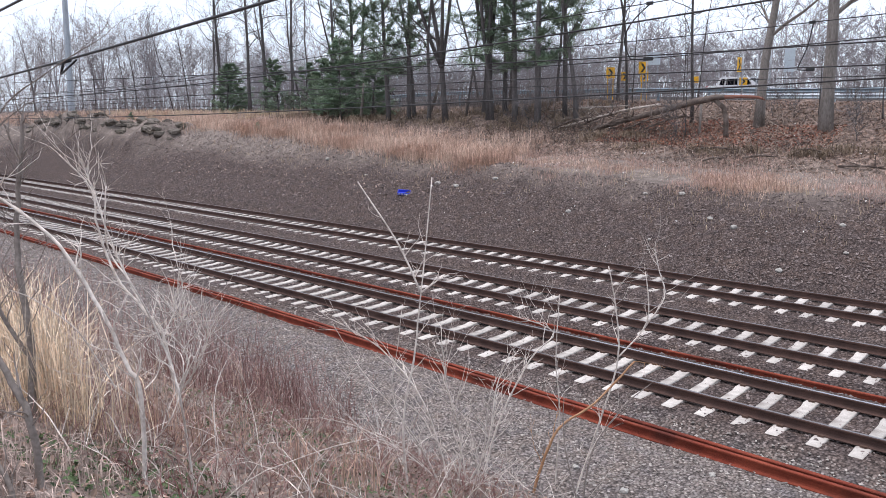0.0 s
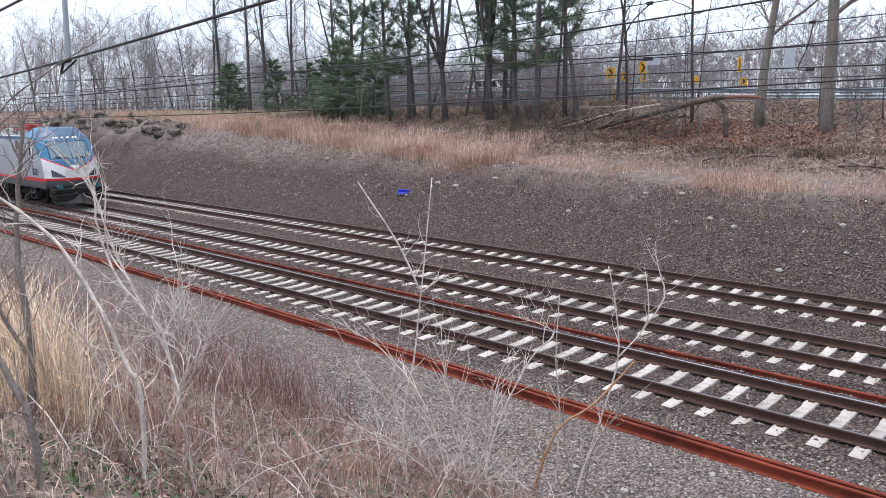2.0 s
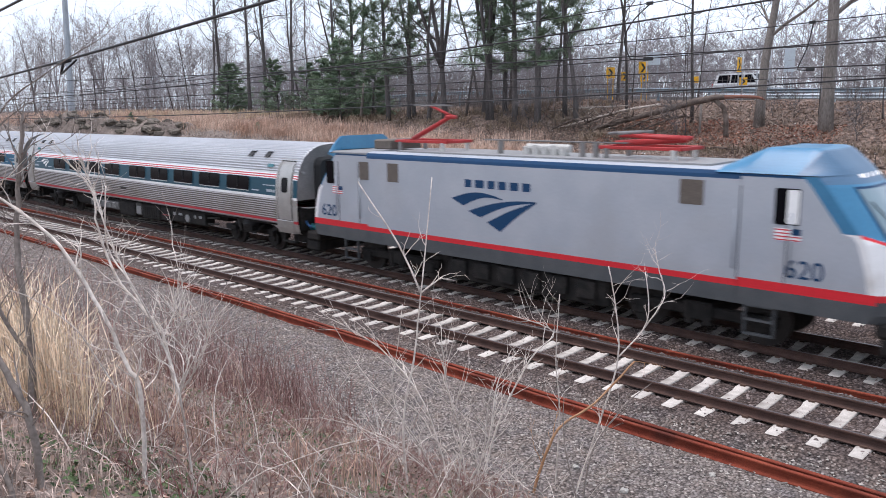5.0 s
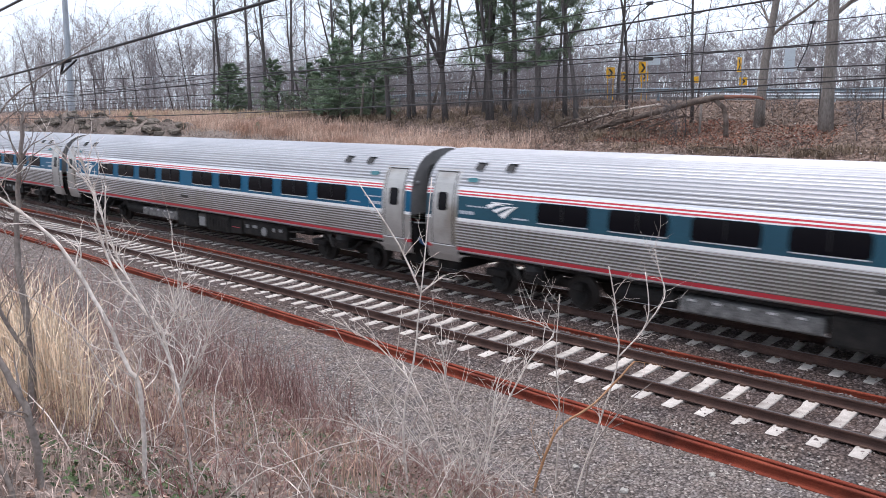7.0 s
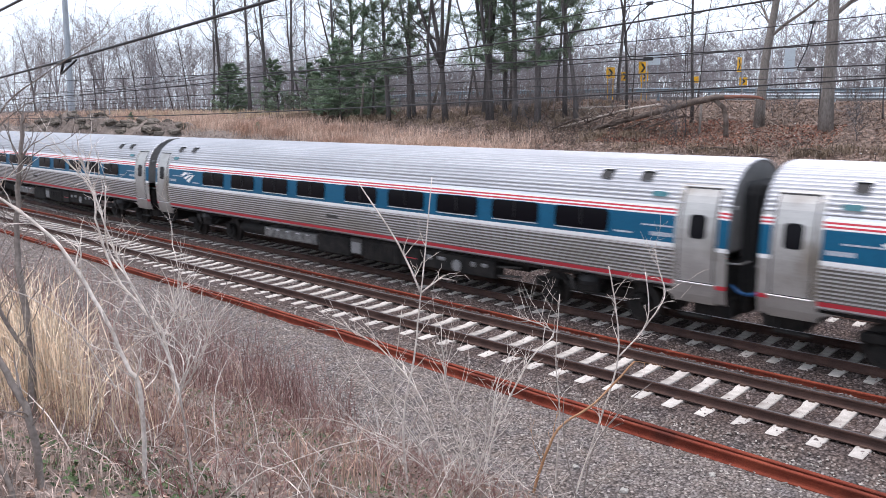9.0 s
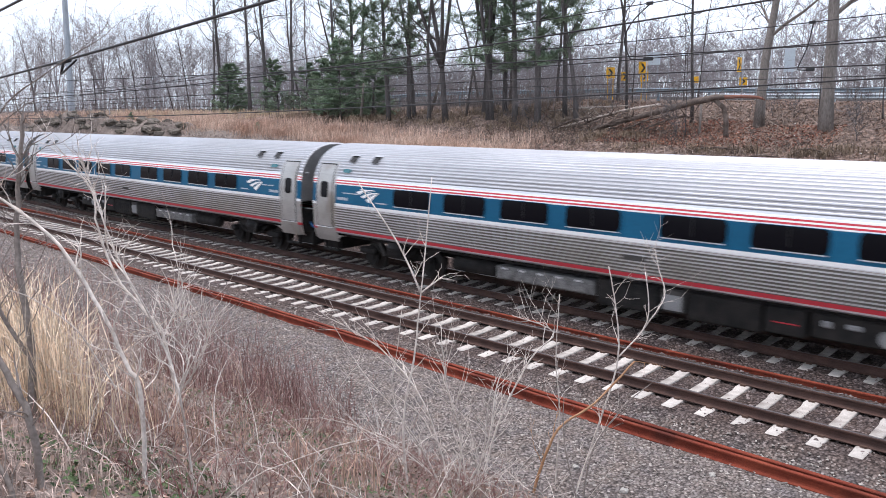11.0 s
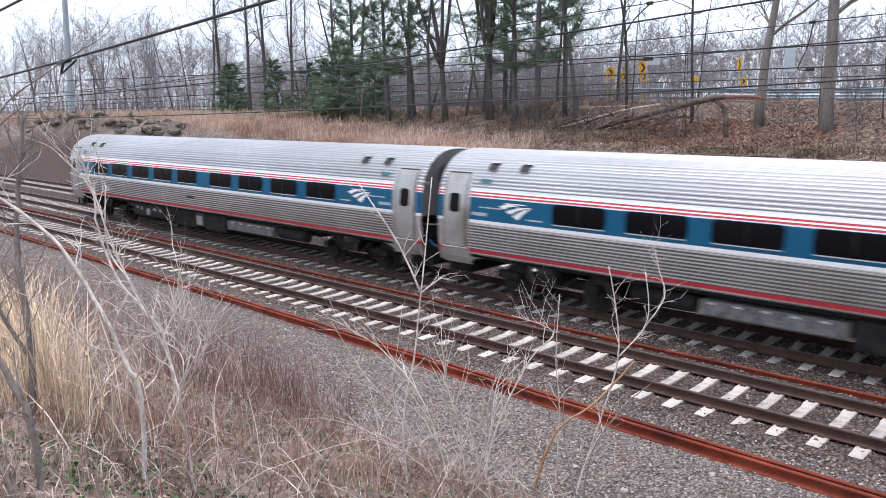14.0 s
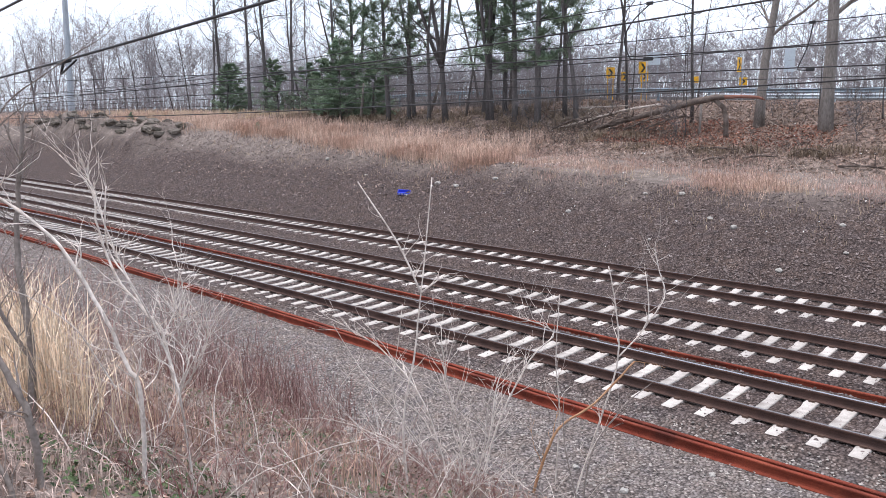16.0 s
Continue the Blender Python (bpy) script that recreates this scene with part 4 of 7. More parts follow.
def cab(parent, e):
    """One end of the locomotive, e = 1 the front, -1 the rear: painted nose, windshield, lamps."""
    rows, cols = 90, 56
    verts, faces, idx = [], [], []
    line = [nose_at(i / rows) for i in range(rows + 1)]
    for x, z in line:
        for j in range(cols + 1):
            verts.append(nose_point(x, z, -1 + 2 * j / cols))
    n = cols + 1
    for i in range(rows):
        for j in range(cols):
            faces.append((i * n + j, i * n + j + 1, (i + 1) * n + j + 1, (i + 1) * n + j))
            x, z = line[i]
            u = abs(-1 + 2 * (j + 0.5) / cols)
            v = chevron(u)
            front = x > 7.9 or z < 3.4
            if front and z < 1.35:
                m = 4
            elif front and z < 1.47:
                m = 2
            elif front and z < v:
                m = 3
            elif z > 3.36 and x > 7.4:
                m = 5
            else:
                m = 1
            idx.append(m)
    # side walls back to the body
    for j, s in ((0, -1), (cols, 1)):
        low = [i for i in range(rows + 1) if line[i][1] <= 3.56 and line[i][0] > 7.5]
        b = len(verts)
        # the blue corner post and the white of the nose wrap a little way round
        for i in low:
            x, z = line[i]
            wrap = (0.30 if e > 0 else 0.05) if z > 2.59 else 0.16
            verts.append((x - 0.55 - wrap, s * 1.47, z))
            verts.append((5.9, s * 1.47, z))
        for a, i in enumerate(low[:-1]):
            q = (b + 2 * a, i * n + j, (i + 1) * n + j, b + 2 * a + 2)
            r = (b + 2 * a + 1, b + 2 * a, b + 2 * a + 2, b + 2 * a + 3)
            z = line[i][1]
            for f4, m in ((q, 4 if z < 1.34 else 2 if z < 1.47 else 3 if z < 2.59 else 1), (r, 4 if z < 1.34 else 2 if z < 1.47 else 0 if z < 3.45 else 6)):
                faces.append(f4 if s < 0 else f4[::-1])
                idx.append(m)
    if e < 0:
        # the rear hump is short
        verts = [(7.82 - (7.82 - x) * 0.07 if z > 3.45 and x < 7.82 and k < len(line) * n else x, y, z) for k, (x, y, z) in enumerate(verts)]
    me = mesh_of("cab", [(e * x, e * y, z) for x, y, z in verts], faces)
    me.polygons.foreach_set("material_index", idx)
    for m in (LOCO_SILVER, LOCO_BLUE, LOCO_RED, LOCO_WHITE, LOCO_DARK, LOCO_BROW, LOCO_NAVY):
        me.materials.append(m)
    c = part("cab", me, None, parent, "sloping cab end in blue and white with a red chevron")

    def on_nose(name, z0, z1, u0, u1, lift, mat, k=6, taper=0.0, label=""):
        vs, fs = [], []
        for i in range(k + 1):
            z = z0 + (z1 - z0) * i / k
            x = next(a[0] + (b[0] - a[0]) * (z - a[1]) / (b[1] - a[1]) for a, b in zip(NOSE, NOSE[1:]) if a[1] <= z <= b[1])
            for j in range(k + 1):
                u = u0 + (u1 - u0) * j / k
                u *= 1 - taper * (i / k)
                vs.append(nose_point(x, z, u, lift))
        for i in range(k):
            for j in range(k):
                fs.append((i * (k + 1) + j, i * (k + 1) + j + 1, (i + 1) * (k + 1) + j + 1, (i + 1) * (k + 1) + j))
        return part(name, mesh_of(name, [(e * x, e * y, z) for x, y, z in vs], fs), mat, c, label)

    def nose_band(name, u0, u1, low, high, lift, mat, k=16, label=""):
        """A band across the nose between two curves of height over u."""
        vs, fs = [], []
        for j in range(k + 1):
            u = u0 + (u1 - u0) * j / k
            for t in range(4):
                z = low(u) + (high(u) - low(u)) * t / 3
                x = next(a[0] + (b[0] - a[0]) * (z - a[1]) / (b[1] - a[1]) for a, b in zip(NOSE, NOSE[1:]) if a[1] <= z <= b[1])
                vs.append(nose_point(x, z, u, lift))
        for j in range(k):
            for t in range(3):
                fs.append((j * 4 + t, j * 4 + 4 + t, j * 4 + 5 + t, j * 4 + 1 + t))
        return part(name, mesh_of(name, [(e * x, e * y, z) for x, y, z in vs], fs), mat, c, label)

    nose_band("chevron_stripe", -1.0, 1.0, lambda u: chevron(abs(u)) - 0.035, lambda u: chevron(abs(u)) + 0.035, 0.008, LOCO_RED, 48)
    nose_band("chevron_edge", -1.0, 1.0, lambda u: chevron(abs(u)) - 0.06, lambda u: chevron(abs(u)) - 0.035, 0.008, CAR_WHITE, 48)
    nose_band("nose_emblem", -0.16, 0.16, lambda u: chevron(abs(u)) + 0.06, lambda u: 2.2, 0.012, CAR_WHITE, 4)
    for s in (-1, 1):
        nose_band("headlight", s * 0.40, s * 0.82, lambda u: 1.56 + 0.1 * (abs(u) - 0.4), lambda u: 1.60 + 0.95 * (abs(u) - 0.4), 0.012, LAMP_LENS, 10, "dark slanted headlight")
    on_nose("windshield_surround", 2.52, 3.35, -0.775, 0.775, 0.006, LOCO_NAVY, 10, 0.06)
    on_nose("windshield", 2.57, 3.31, -0.73, -0.015, 0.012, WINDSHIELD, 8, 0.05)
    on_nose("windshield", 2.57, 3.31, 0.015, 0.73, 0.012, WINDSHIELD, 8, 0.05)
    for s in (-1, 1):
        wv, wf = [], []
        tube(wv, wf, [nose_point(8.78, 2.62, s * 0.62, 0.05), nose_point(8.84, 2.56, s * 0.16, 0.06)], 0.018, 5)
        tube(wv, wf, [nose_point(8.8, 2.58, s * 0.5, 0.05), nose_point(8.35, 3.1, s * 0.66, 0.05)], 0.012, 5)
        part("wiper", mesh_of("wiper", [(e * x, e * y, z) for x, y, z in wv], wf), BLACK_PLATE, c)
        for k, u in enumerate((0.1, 0.3, 0.42)):
            on_nose("number_light" if k else "top_headlight", 3.49, 3.56, s * u - 0.035, s * u + 0.035, 0.012, LAMP_ON, 2)
        bm = bmesh.new()
        cylinder(bm, (e * 9.0, e * s * 1.0, 1.08), (e * 9.35, e * s * 1.0, 1.08), 0.09, 14)
        cylinder(bm, (e * 9.35, e * s * 1.0, 1.08), (e * 9.39, e * s * 1.0, 1.08), 0.13, 14)
        part("buffer", bm, CAR_TEAL, c, "teal end casting beside the coupler")
    part("pilot", boxes([((8.7 if e > 0 else -9.4, -1.3, 0.35), (9.4 if e > 0 else -8.7, 1.3, 0.72)), ((8.6 if e > 0 else -9.3, -1.35, 0.7), (9.3 if e > 0 else -8.6, 1.35, 1.0))], 0.06), UNDER, c)
    plough = bmesh.new()
    pv = [plough.verts.new((e * x, y, z)) for x, y, z in ((9.1, -1.3, 0.18), (9.65, 0, 0.18), (9.1, 1.3, 0.18), (9.0, 1.3, 0.8), (9.35, 0, 0.8), (9.0, -1.3, 0.8))]
    for q in ((0, 1, 4, 5), (1, 2, 3, 4)):
        plough.faces.new([pv[i] for i in q])
    bmesh.ops.solidify(plough, geom=list(plough.faces), thickness=0.04)
    part("snow_plough", plough, PLOUGH_GREY, c)
    part("coupler", boxes([((9.2 if e > 0 else -9.75, -0.13, 0.75), (9.75 if e > 0 else -9.2, 0.13, 1.02)), ((9.6 if e > 0 else -9.85, -0.2, 0.72), (9.85 if e > 0 else -9.6, 0.2, 1.05))], 0.04), UNDER, c)
    return c


def flat_side(z):
    return 1.47


def pantograph(parent, x, raised):
    bm = boxes([((x - 1.1, s * 0.55 - 0.04, 3.88), (x + 1.1, s * 0.55 + 0.04, 3.96)) for s in (-1, 1)]
               + [((x + d, -0.6, 3.88), (x + d + 0.1, 0.6, 3.96)) for d in (-1.1, 1.0)], 0.01)
    p = part("pantograph", bm, PANTO_RED, parent, "red folding pantograph")
    for dx in (-0.9, 0.9):
        for s in (-1, 1):
            q = bmesh.new()
            cylinder(q, (x + dx, s * 0.55, 3.6), (x + dx, s * 0.55, 3.9), 0.07, 10)
            part("insulator", q, SHROUD if dx < 0 else INSULATOR, p)
    if raised:
        runs = [([(x - 0.9, 0, 3.95), (x + 0.75, 0, 4.65)], [0.085, 0.06]), ([(x + 0.75, -0.2, 4.62), (x + 0.75, 0.2, 4.62)], 0.06),
                ([(x + 0.75, 0, 4.66), (x - 0.1, 0.0, 4.95)], [0.05, 0.035])]
        head = [([(x - 0.1, -0.7, 4.97), (x - 0.1, 0.7, 4.97)], 0.02), ([(x + 0.15, -0.7, 4.95), (x + 0.15, 0.7, 4.95)], 0.02)]
    else:
        runs = [([(x - 0.95, 0, 3.98), (x + 0.95, 0, 4.12)], [0.085, 0.07]), ([(x + 0.95, 0.25, 4.14), (x - 0.7, 0.25, 4.2)], 0.05), ([(x + 0.95, -0.25, 4.14), (x - 0.7, -0.25, 4.2)], 0.05)]
        head = [([(x - 0.7, -0.8, 4.26), (x - 0.7, 0.8, 4.26)], 0.035), ([(x - 0.4, -0.8, 4.26), (x - 0.4, 0.8, 4.26)], 0.035)]
    part("arm", tubes("arm", runs, 8), PANTO_RED, p)
    part("contact_head", tubes("contact_head", head, 6), SHROUD, p)


def locomotive():
    loco = empty("electric_locomotive")
    ring = [(-1.47, 0.98), (-1.47, 1.34), (-1.47, 1.475), (-1.47, 3.42), (-1.45, 3.5), (-1.40, 3.58), (-1.25, 3.62), (1.25, 3.62), (1.40, 3.58), (1.45, 3.5), (1.47, 3.42), (1.47, 1.475), (1.47, 1.34), (1.47, 0.98)]
    rm = [4, 2, 0, 6, 6, 0, 0, 0, 6, 6, 0, 2, 4]
    verts, faces = [], []
    for x in (-5.92, 5.92):
        verts += [(x, y, z) for y, z in ring]
    n = len(ring)
    for j in range(n - 1):
        faces.append((j, n + j, n + j + 1, j + 1))
    me = mesh_of("body", verts, faces)
    me.polygons.foreach_set("material_index", rm)
    for m in (LOCO_SILVER, LOCO_BLUE, LOCO_RED, LOCO_WHITE, LOCO_DARK, LOCO_NAVY, LOCO_NAVY):
        me.materials.append(m)
    part("body", me, None, loco, "silver-grey body with a red line over a dark skirt")
    for e in (1, -1):
        cab(loco, e)
    for s in (-1, 1):
        for x0, x1, z0, z1 in ((-6.25, -5.8, 2.85, 3.32), (-4.95, -4.47, 2.85, 3.32), (4.55, 5.1, 2.9, 3.36)):
            v = part("grille", panel("grille", x0 * -s, x1 * -s, z0, z1, s, 0.008, 0.03, 0.02, flat_side) if s < 0 else panel("grille", -x1, -x0, z0, z1, s, 0.008, 0.03, 0.02, flat_side), GRILLE, loco)
        for x0 in (2.8, 3.7):
            part("vent_panel", panel("vent_panel", x0 if s < 0 else -x0 - 0.6, x0 + 0.6 if s < 0 else -x0, 2.9, 3.32, s, 0.005, 0.02, 0.02, flat_side), LOCO_SILVER, loco)
        for xd in (5.9, -7.3):
            xa = xd if s < 0 else -xd - 1.0
            part("door_seam", boxes([((xa + d, s * 1.47 - 0.006, 1.5), (xa + d + 0.025, s * 1.47 + 0.006, 3.3)) for d in (0.0, 0.98)]), LOCO_DARK, loco)
            for d in (-0.08, 1.08):
                part("handrail", tubes("handrail", [([(xa + d, s * 1.52, 1.7), (xa + d, s * 1.52, 2.9)], 0.018)], 6), LOCO_SILVER, loco)
            part("step_ladder", boxes([((xa + 0.2, s * 1.4 - 0.05, z), (xa + 0.8, s * 1.4 + 0.07, z + 0.04)) for z in (0.35, 0.65, 0.95)]
                 + [((xa + d, s * 1.4 - 0.03, 0.35), (xa + d + 0.04, s * 1.4 + 0.05, 1.0)) for d in (0.18, 0.8)]), LOCO_DARK, loco)
        for e in (-1, 1):
            x0, x1 = (6.62, 7.12) if e > 0 else (-7.9, -7.5)
            w = part("cab_window", panel("cab_window", x0, x1, 2.68, 3.3, s, 0.01, 0.03, 0.04, flat_side), WINDOW_GLASS, loco)
            if e * s < 0:
                part("sun_blind", panel("sun_blind", (x0 + x1) / 2, x1 - 0.02, 2.7, 3.28, s, 0.018, 0.03, 0.03, flat_side), CAR_WHITE, w)
            fx = 6.66 if e > 0 else -7.6
            fl = part("flag_decal", panel("flag_decal", fx, fx + 0.5, 2.38, 2.62, s, 0.006, 0.02, 0.005, flat_side), CAR_WHITE, loco)
            for k in range(4):
                part("stripe", panel("stripe", fx, fx + 0.5, 2.385 + 0.065 * k, 2.41 + 0.065 * k, s, 0.009, 0.02, 0.002, flat_side), CAR_RED, fl)
            part("canton", panel("canton", fx + 0.3, fx + 0.5, 2.5, 2.62, s, 0.012, 0.02, 0.002, flat_side), LOCO_NAVY, fl)
            cu = bpy.data.curves.new("running_number", "FONT")
            cu.body, cu.size, cu.extrude = "620", 0.52, 0.004
            cu.materials.append(LOCO_NAVY)
            tx = new("running_number", cu)
            tx.parent = loco
            nx0 = 6.88 if e > 0 else -8.2
            tx.matrix_basis = pose(nx0 if s < 0 else nx0 + 1.0, s * 1.478, 1.66, 90, 0, 0 if s < 0 else 180)
        swoosh("emblem", -2.3, 0.65, 1.82, 2.72, s, LOCO_NAVY, loco, flat_side, 0.006, s > 0)
        bars("lettering", -1.8, 2.88, 3.06, s, (0.24, 0.32, 0.24, 0.26, 0.28, 0.26), 0.13, 0.006, LOCO_NAVY, loco, flat_side)
    for x in (-4.95, 4.95):
        bogie(loco, x, 0.55, 2.8)
    part("transformer_tank", boxes([((-2.7, -1.3, 0.3), (2.7, 1.3, 0.95))], 0.05), UNDER, loco)
    for k in range(6):
        x = -2.4 + 0.85 * k
        part("underfloor_box", boxes([((x, -1.42, 0.45), (x + 0.55, 1.42, 0.9))], 0.03), UNDER, loco)
    # roof
    part("rear_roof", boxes([((-7.75, -1.40, 3.40), (-5.9, 1.40, 3.6))], 0.03), LIGHT_GREY, loco)
    part("roof_walk", boxes([((-5.0, -1.0, 3.615), (5.0, 1.0, 3.66))]), LIGHT_GREY, loco)
    part("resistor_box", boxes([((-6.4, -0.7, 3.66), (-5.6, 0.7, 3.95))], 0.04), GRILLE, loco)
    pantograph(loco, -4.4, True)
    pantograph(loco, 3.0, False)
    for k, (x, w) in enumerate(((-1.4, 0.12), (-0.6, 1.3), (1.3, 0.14), (1.7, 0.14))):
        bm = bmesh.new()
        if w > 1:
            for q in range(5):
                cylinder(bm, (x + q * 0.3, -0.2, 3.66), (x + q * 0.3, -0.2, 3.86 + 0.05 * (q % 2)), 0.13, 10)
            cylinder(bm, (x, -0.2, 3.84), (x + 1.4, -0.2, 3.84), 0.1, 10)
        else:
            cylinder(bm, (x, -0.4, 3.66), (x, -0.4, 4.0), 0.08, 10)
        part("roof_insulator", bm, INSULATOR if w > 1 else SHROUD, loco)
    part("roof_bus_bar", tubes("roof_bus_bar", [([(-2.0, -0.4, 4.02), (2.6, -0.4, 4.02)], 0.02)], 6), SHROUD, loco)
    # the walls and all above them stand a little higher than the sections drawn
    done = set()
    for ob in loco.children_recursive:
        if ob.type == "MESH" and ob.data.name not in done:
            done.add(ob.data.name)
            for v in ob.data.vertices:
                v.co.z += 0.11 * max(0.0, min(1.0, (v.co.z - 2.6) / 0.75))
    return tagged(loco, "silver and blue electric locomotive with red band and raised pantograph", "locomotive")


TRAIN_Y = 17.471
# where the coupling behind the locomotive is, second by second
RUN = [(0.0, -84.0), (1.0, -73.85), (1.5, -68.35), (2.0, -62.75), (2.5, -56.75), (3.0, -50.45), (3.5, -43.55), (4.1, -34.65), (5.0, -21.6), (6.0, -6.55), (6.5, 1.5), (7.0, 9.99), (7.5, 19.0), (8.0, 27.48),
       (8.5, 36.2), (9.0, 45.6), (9.5, 54.9), (10.5, 73.5), (11.5, 92.05), (12.0, 101.72), (12.5, 111.1), (13.0, 121.3), (13.5, 130.65), (14.0, 140.5), (14.5, 150.52), (15.0, 159.85), (15.5, 169.8), (16.0, 179.7)]
TRAIN, ROAD_RUN = [], []
first, later = coach(CAR_TEAL_BAND), coach(CAR_BLUE)
first.scale = later.scale = (1, 1, 1.036)
loco = locomotive()
loco.scale = (1, 1, 1.036)
TRAIN.append((loco, 9.12, 0))
for k, flip in enumerate((True, True, True, True, False, True, False)):
    ob = first if k == 0 else later if k == 1 else copy_thing(later, pose(0, 0, 0))
    TRAIN.append((ob, -26.01 * k - 13.005, 180 if flip else 0))

# ---- the road beyond the trees ----
ASPHALT = material("grey_asphalt", (0.055, 0.055, 0.057), 0.9, vary=0.15, grain=1.5, fine=50, other=(0.075, 0.074, 0.073), bump=0.3)
RAIL_STEEL = material("blue_grey_guardrail_steel", (0.17, 0.235, 0.28), 0.45, 0.3, vary=0.12, grain=2, fine=20, other=(0.22, 0.28, 0.32), bump=0.05)
PALE_RAIL = material("pale_galvanised_guardrail", (0.36, 0.42, 0.46), 0.45, 0.3, vary=0.12, grain=2, fine=20, bump=0.05)
SIGN_YELLOW = material("yellow_sign_sheeting", (0.80, 0.42, 0.005), 0.45, vary=0.06, bump=0.02)
SIGN_BLACK = material("black_sign_print", (0.012, 0.012, 0.012), 0.5, vary=0.1, bump=0.0)
SIGN_BACK = material("bare_aluminium_sign_back", (0.50, 0.56, 0.60), 0.45, 0.4, vary=0.1, bump=0.02)
POST_GALV = material("galvanised_sign_post", (0.34, 0.36, 0.38), 0.5, 0.4, vary=0.12, bump=0.05)


def road_z(x):
    return ramp(x, [(-71, 5.12), (-46, 5.74), (-34, 5.63), (-11, 5.25)]) + 0.03


rx = axis([(-400, -100, 30), (-100, 40, 2), (40, 400, 40)])
verts, faces = [], []
for x in rx:
    z = road_z(x)
    verts += [(x, 53.2, z - 0.4), (x, 53.3, z + 0.12), (x, 57.5, z + 0.18), (x, 61.8, z + 0.12), (x, 61.9, z - 0.4)]
for i in range(len(rx) - 1):
    for k in range(4):
        faces.append((i * 5 + k, (i + 1) * 5 + k, (i + 1) * 5 + k + 1, i * 5 + k + 1))
tagged(part("road", mesh_of("road", verts, faces, True), ASPHALT), "grey asphalt road on the rise behind the trees", "road", kind="structure")

WBEAM = [(0.0, 0.155), (0.05, 0.13), (0.075, 0.095), (0.05, 0.055), (0.0, 0.02), (0.0, -0.02), (0.05, -0.055), (0.075, -0.095), (0.05, -0.13), (0.0, -0.155)]


def guardrail(y, a, b, mat, label, lift):
    g = empty("guardrail", pose(0, y, 0))
    st = axis([(a, b, 2.0)])
    v, f = [], []
    n = len(WBEAM)
    for x in st:
        v += [(x, -dy, road_z(x) + lift + dz) for dy, dz in WBEAM] + [(x, -dy + 0.012, road_z(x) + lift + dz) for dy, dz in WBEAM]
    for i in range(len(st) - 1):
        for k in range(n - 1):
            f.append((2 * n * i + k, 2 * n * (i + 1) + k, 2 * n * (i + 1) + k + 1, 2 * n * i + k + 1))
            f.append((2 * n * i + n + k + 1, 2 * n * (i + 1) + n + k + 1, 2 * n * (i + 1) + n + k, 2 * n * i + n + k))
    part("beam", mesh_of("beam", v, f), mat, g)
    post = None
    x = a
    while x < b:
        z = road_z(x)
        bm = boxes([((-0.08, 0.02, -0.6), (0.08, 0.18, lift + 0.18))], 0.01)
        if post is None:
            post = bpy.data.meshes.new("post")
            bm.to_mesh(post)
            post.materials.append(mat)
        bm.free()
        part("post", post, None, g, at=pose(x, 0, z))
        x += 3.81
    return tagged(g, label, "guardrail", "guardrails", kind="structure")


guardrail(51.5, -58, 16, RAIL_STEEL, "blue-grey steel guardrail along the road", 0.62)
guardrail(50.2, -23, 16, PALE_RAIL, "pale galvanised guardrail beside the verge", 0.25)


def sign_board(w, h, chevron, mat):
    """A board facing -y about its own centre, with an arrowhead where it has one."""
    bm = boxes([((-w / 2, -0.006, -h / 2), (w / 2, 0.006, h / 2))])
    me = bpy.data.meshes.new("board")
    bm.to_mesh(me)
    bm.free()
    me.materials.append(mat)
    ch = None
    if chevron:
        a, b, t = w * 0.30, h * 0.36, w * 0.26
        ch = mesh_of("chevron", [(-a, -0.012, b), (-a + t, -0.012, b), (a, -0.012, 0), (-a + t, -0.012, -b), (-a, -0.012, -b), (a - t, -0.012, 0)],
                     [(5, 2, 1, 0), (4, 3, 2, 5)])
        ch.materials.append(SIGN_BLACK)
    return me, ch


def road_sign(name, x, y, z, w, h, turn, chevron=True, mat=None, legs=1, label="", category="road sign", leg_mat=None):
    base = ground(x, y)
    top = empty(name, pose(x, y, 0, 0, 0, turn))
    me, ch = sign_board(w, h, chevron, mat or SIGN_YELLOW)
    brd = part("board", me, None, top, at=pose(0, 0, z))
    if ch:
        part("chevron", ch, None, brd)
    for k in range(legs):
        dx = (k - (legs - 1) / 2) * w * 0.62
        part("post", boxes([((dx - 0.035, 0.01, base - 0.4), (dx + 0.035, 0.06, z + h / 2))]), leg_mat or POST_GALV, top)
    return tagged(top, label or "yellow chevron road sign with a black arrowhead on a post", category, "chevron signs")


road_sign("chevron_sign", -30.97, 50.77, 7.53, 0.62, 0.78, 32, legs=2, leg_mat=SIGN_YELLOW)
road_sign("chevron_sign", -30.04, 51.17, 7.26, 0.5, 0.62, 38)
road_sign("chevron_sign", -28.35, 50.77, 7.78, 0.6, 0.86, 32)
road_sign("chevron_sign", -29.22, 52.55, 7.24, 0.55, 0.7, 36, legs=2, leg_mat=SIGN_YELLOW)
road_sign("warning_sign", -24.64, 51.17, 6.85, 0.5, 0.42, 30, False, label="small blank yellow road sign on a post")
road_sign("chevron_sign", -22.02, 52.16, 7.76, 0.55, 0.95, 84)
road_sign("chevron_sign", -21.33, 51.27, 6.64, 0.5, 0.5, 28)
road_sign("road_sign", -18.64, 51.76, 7.88, 0.62, 1.45, 25, False, SIGN_BACK, 2, "tall bare aluminium sign seen from behind on two posts")
road_sign("road_sign", -29.34, 54.14, 8.59, 0.9, 0.9, 30, False, SIGN_BACK, 2, "pale square sign seen from behind on posts")
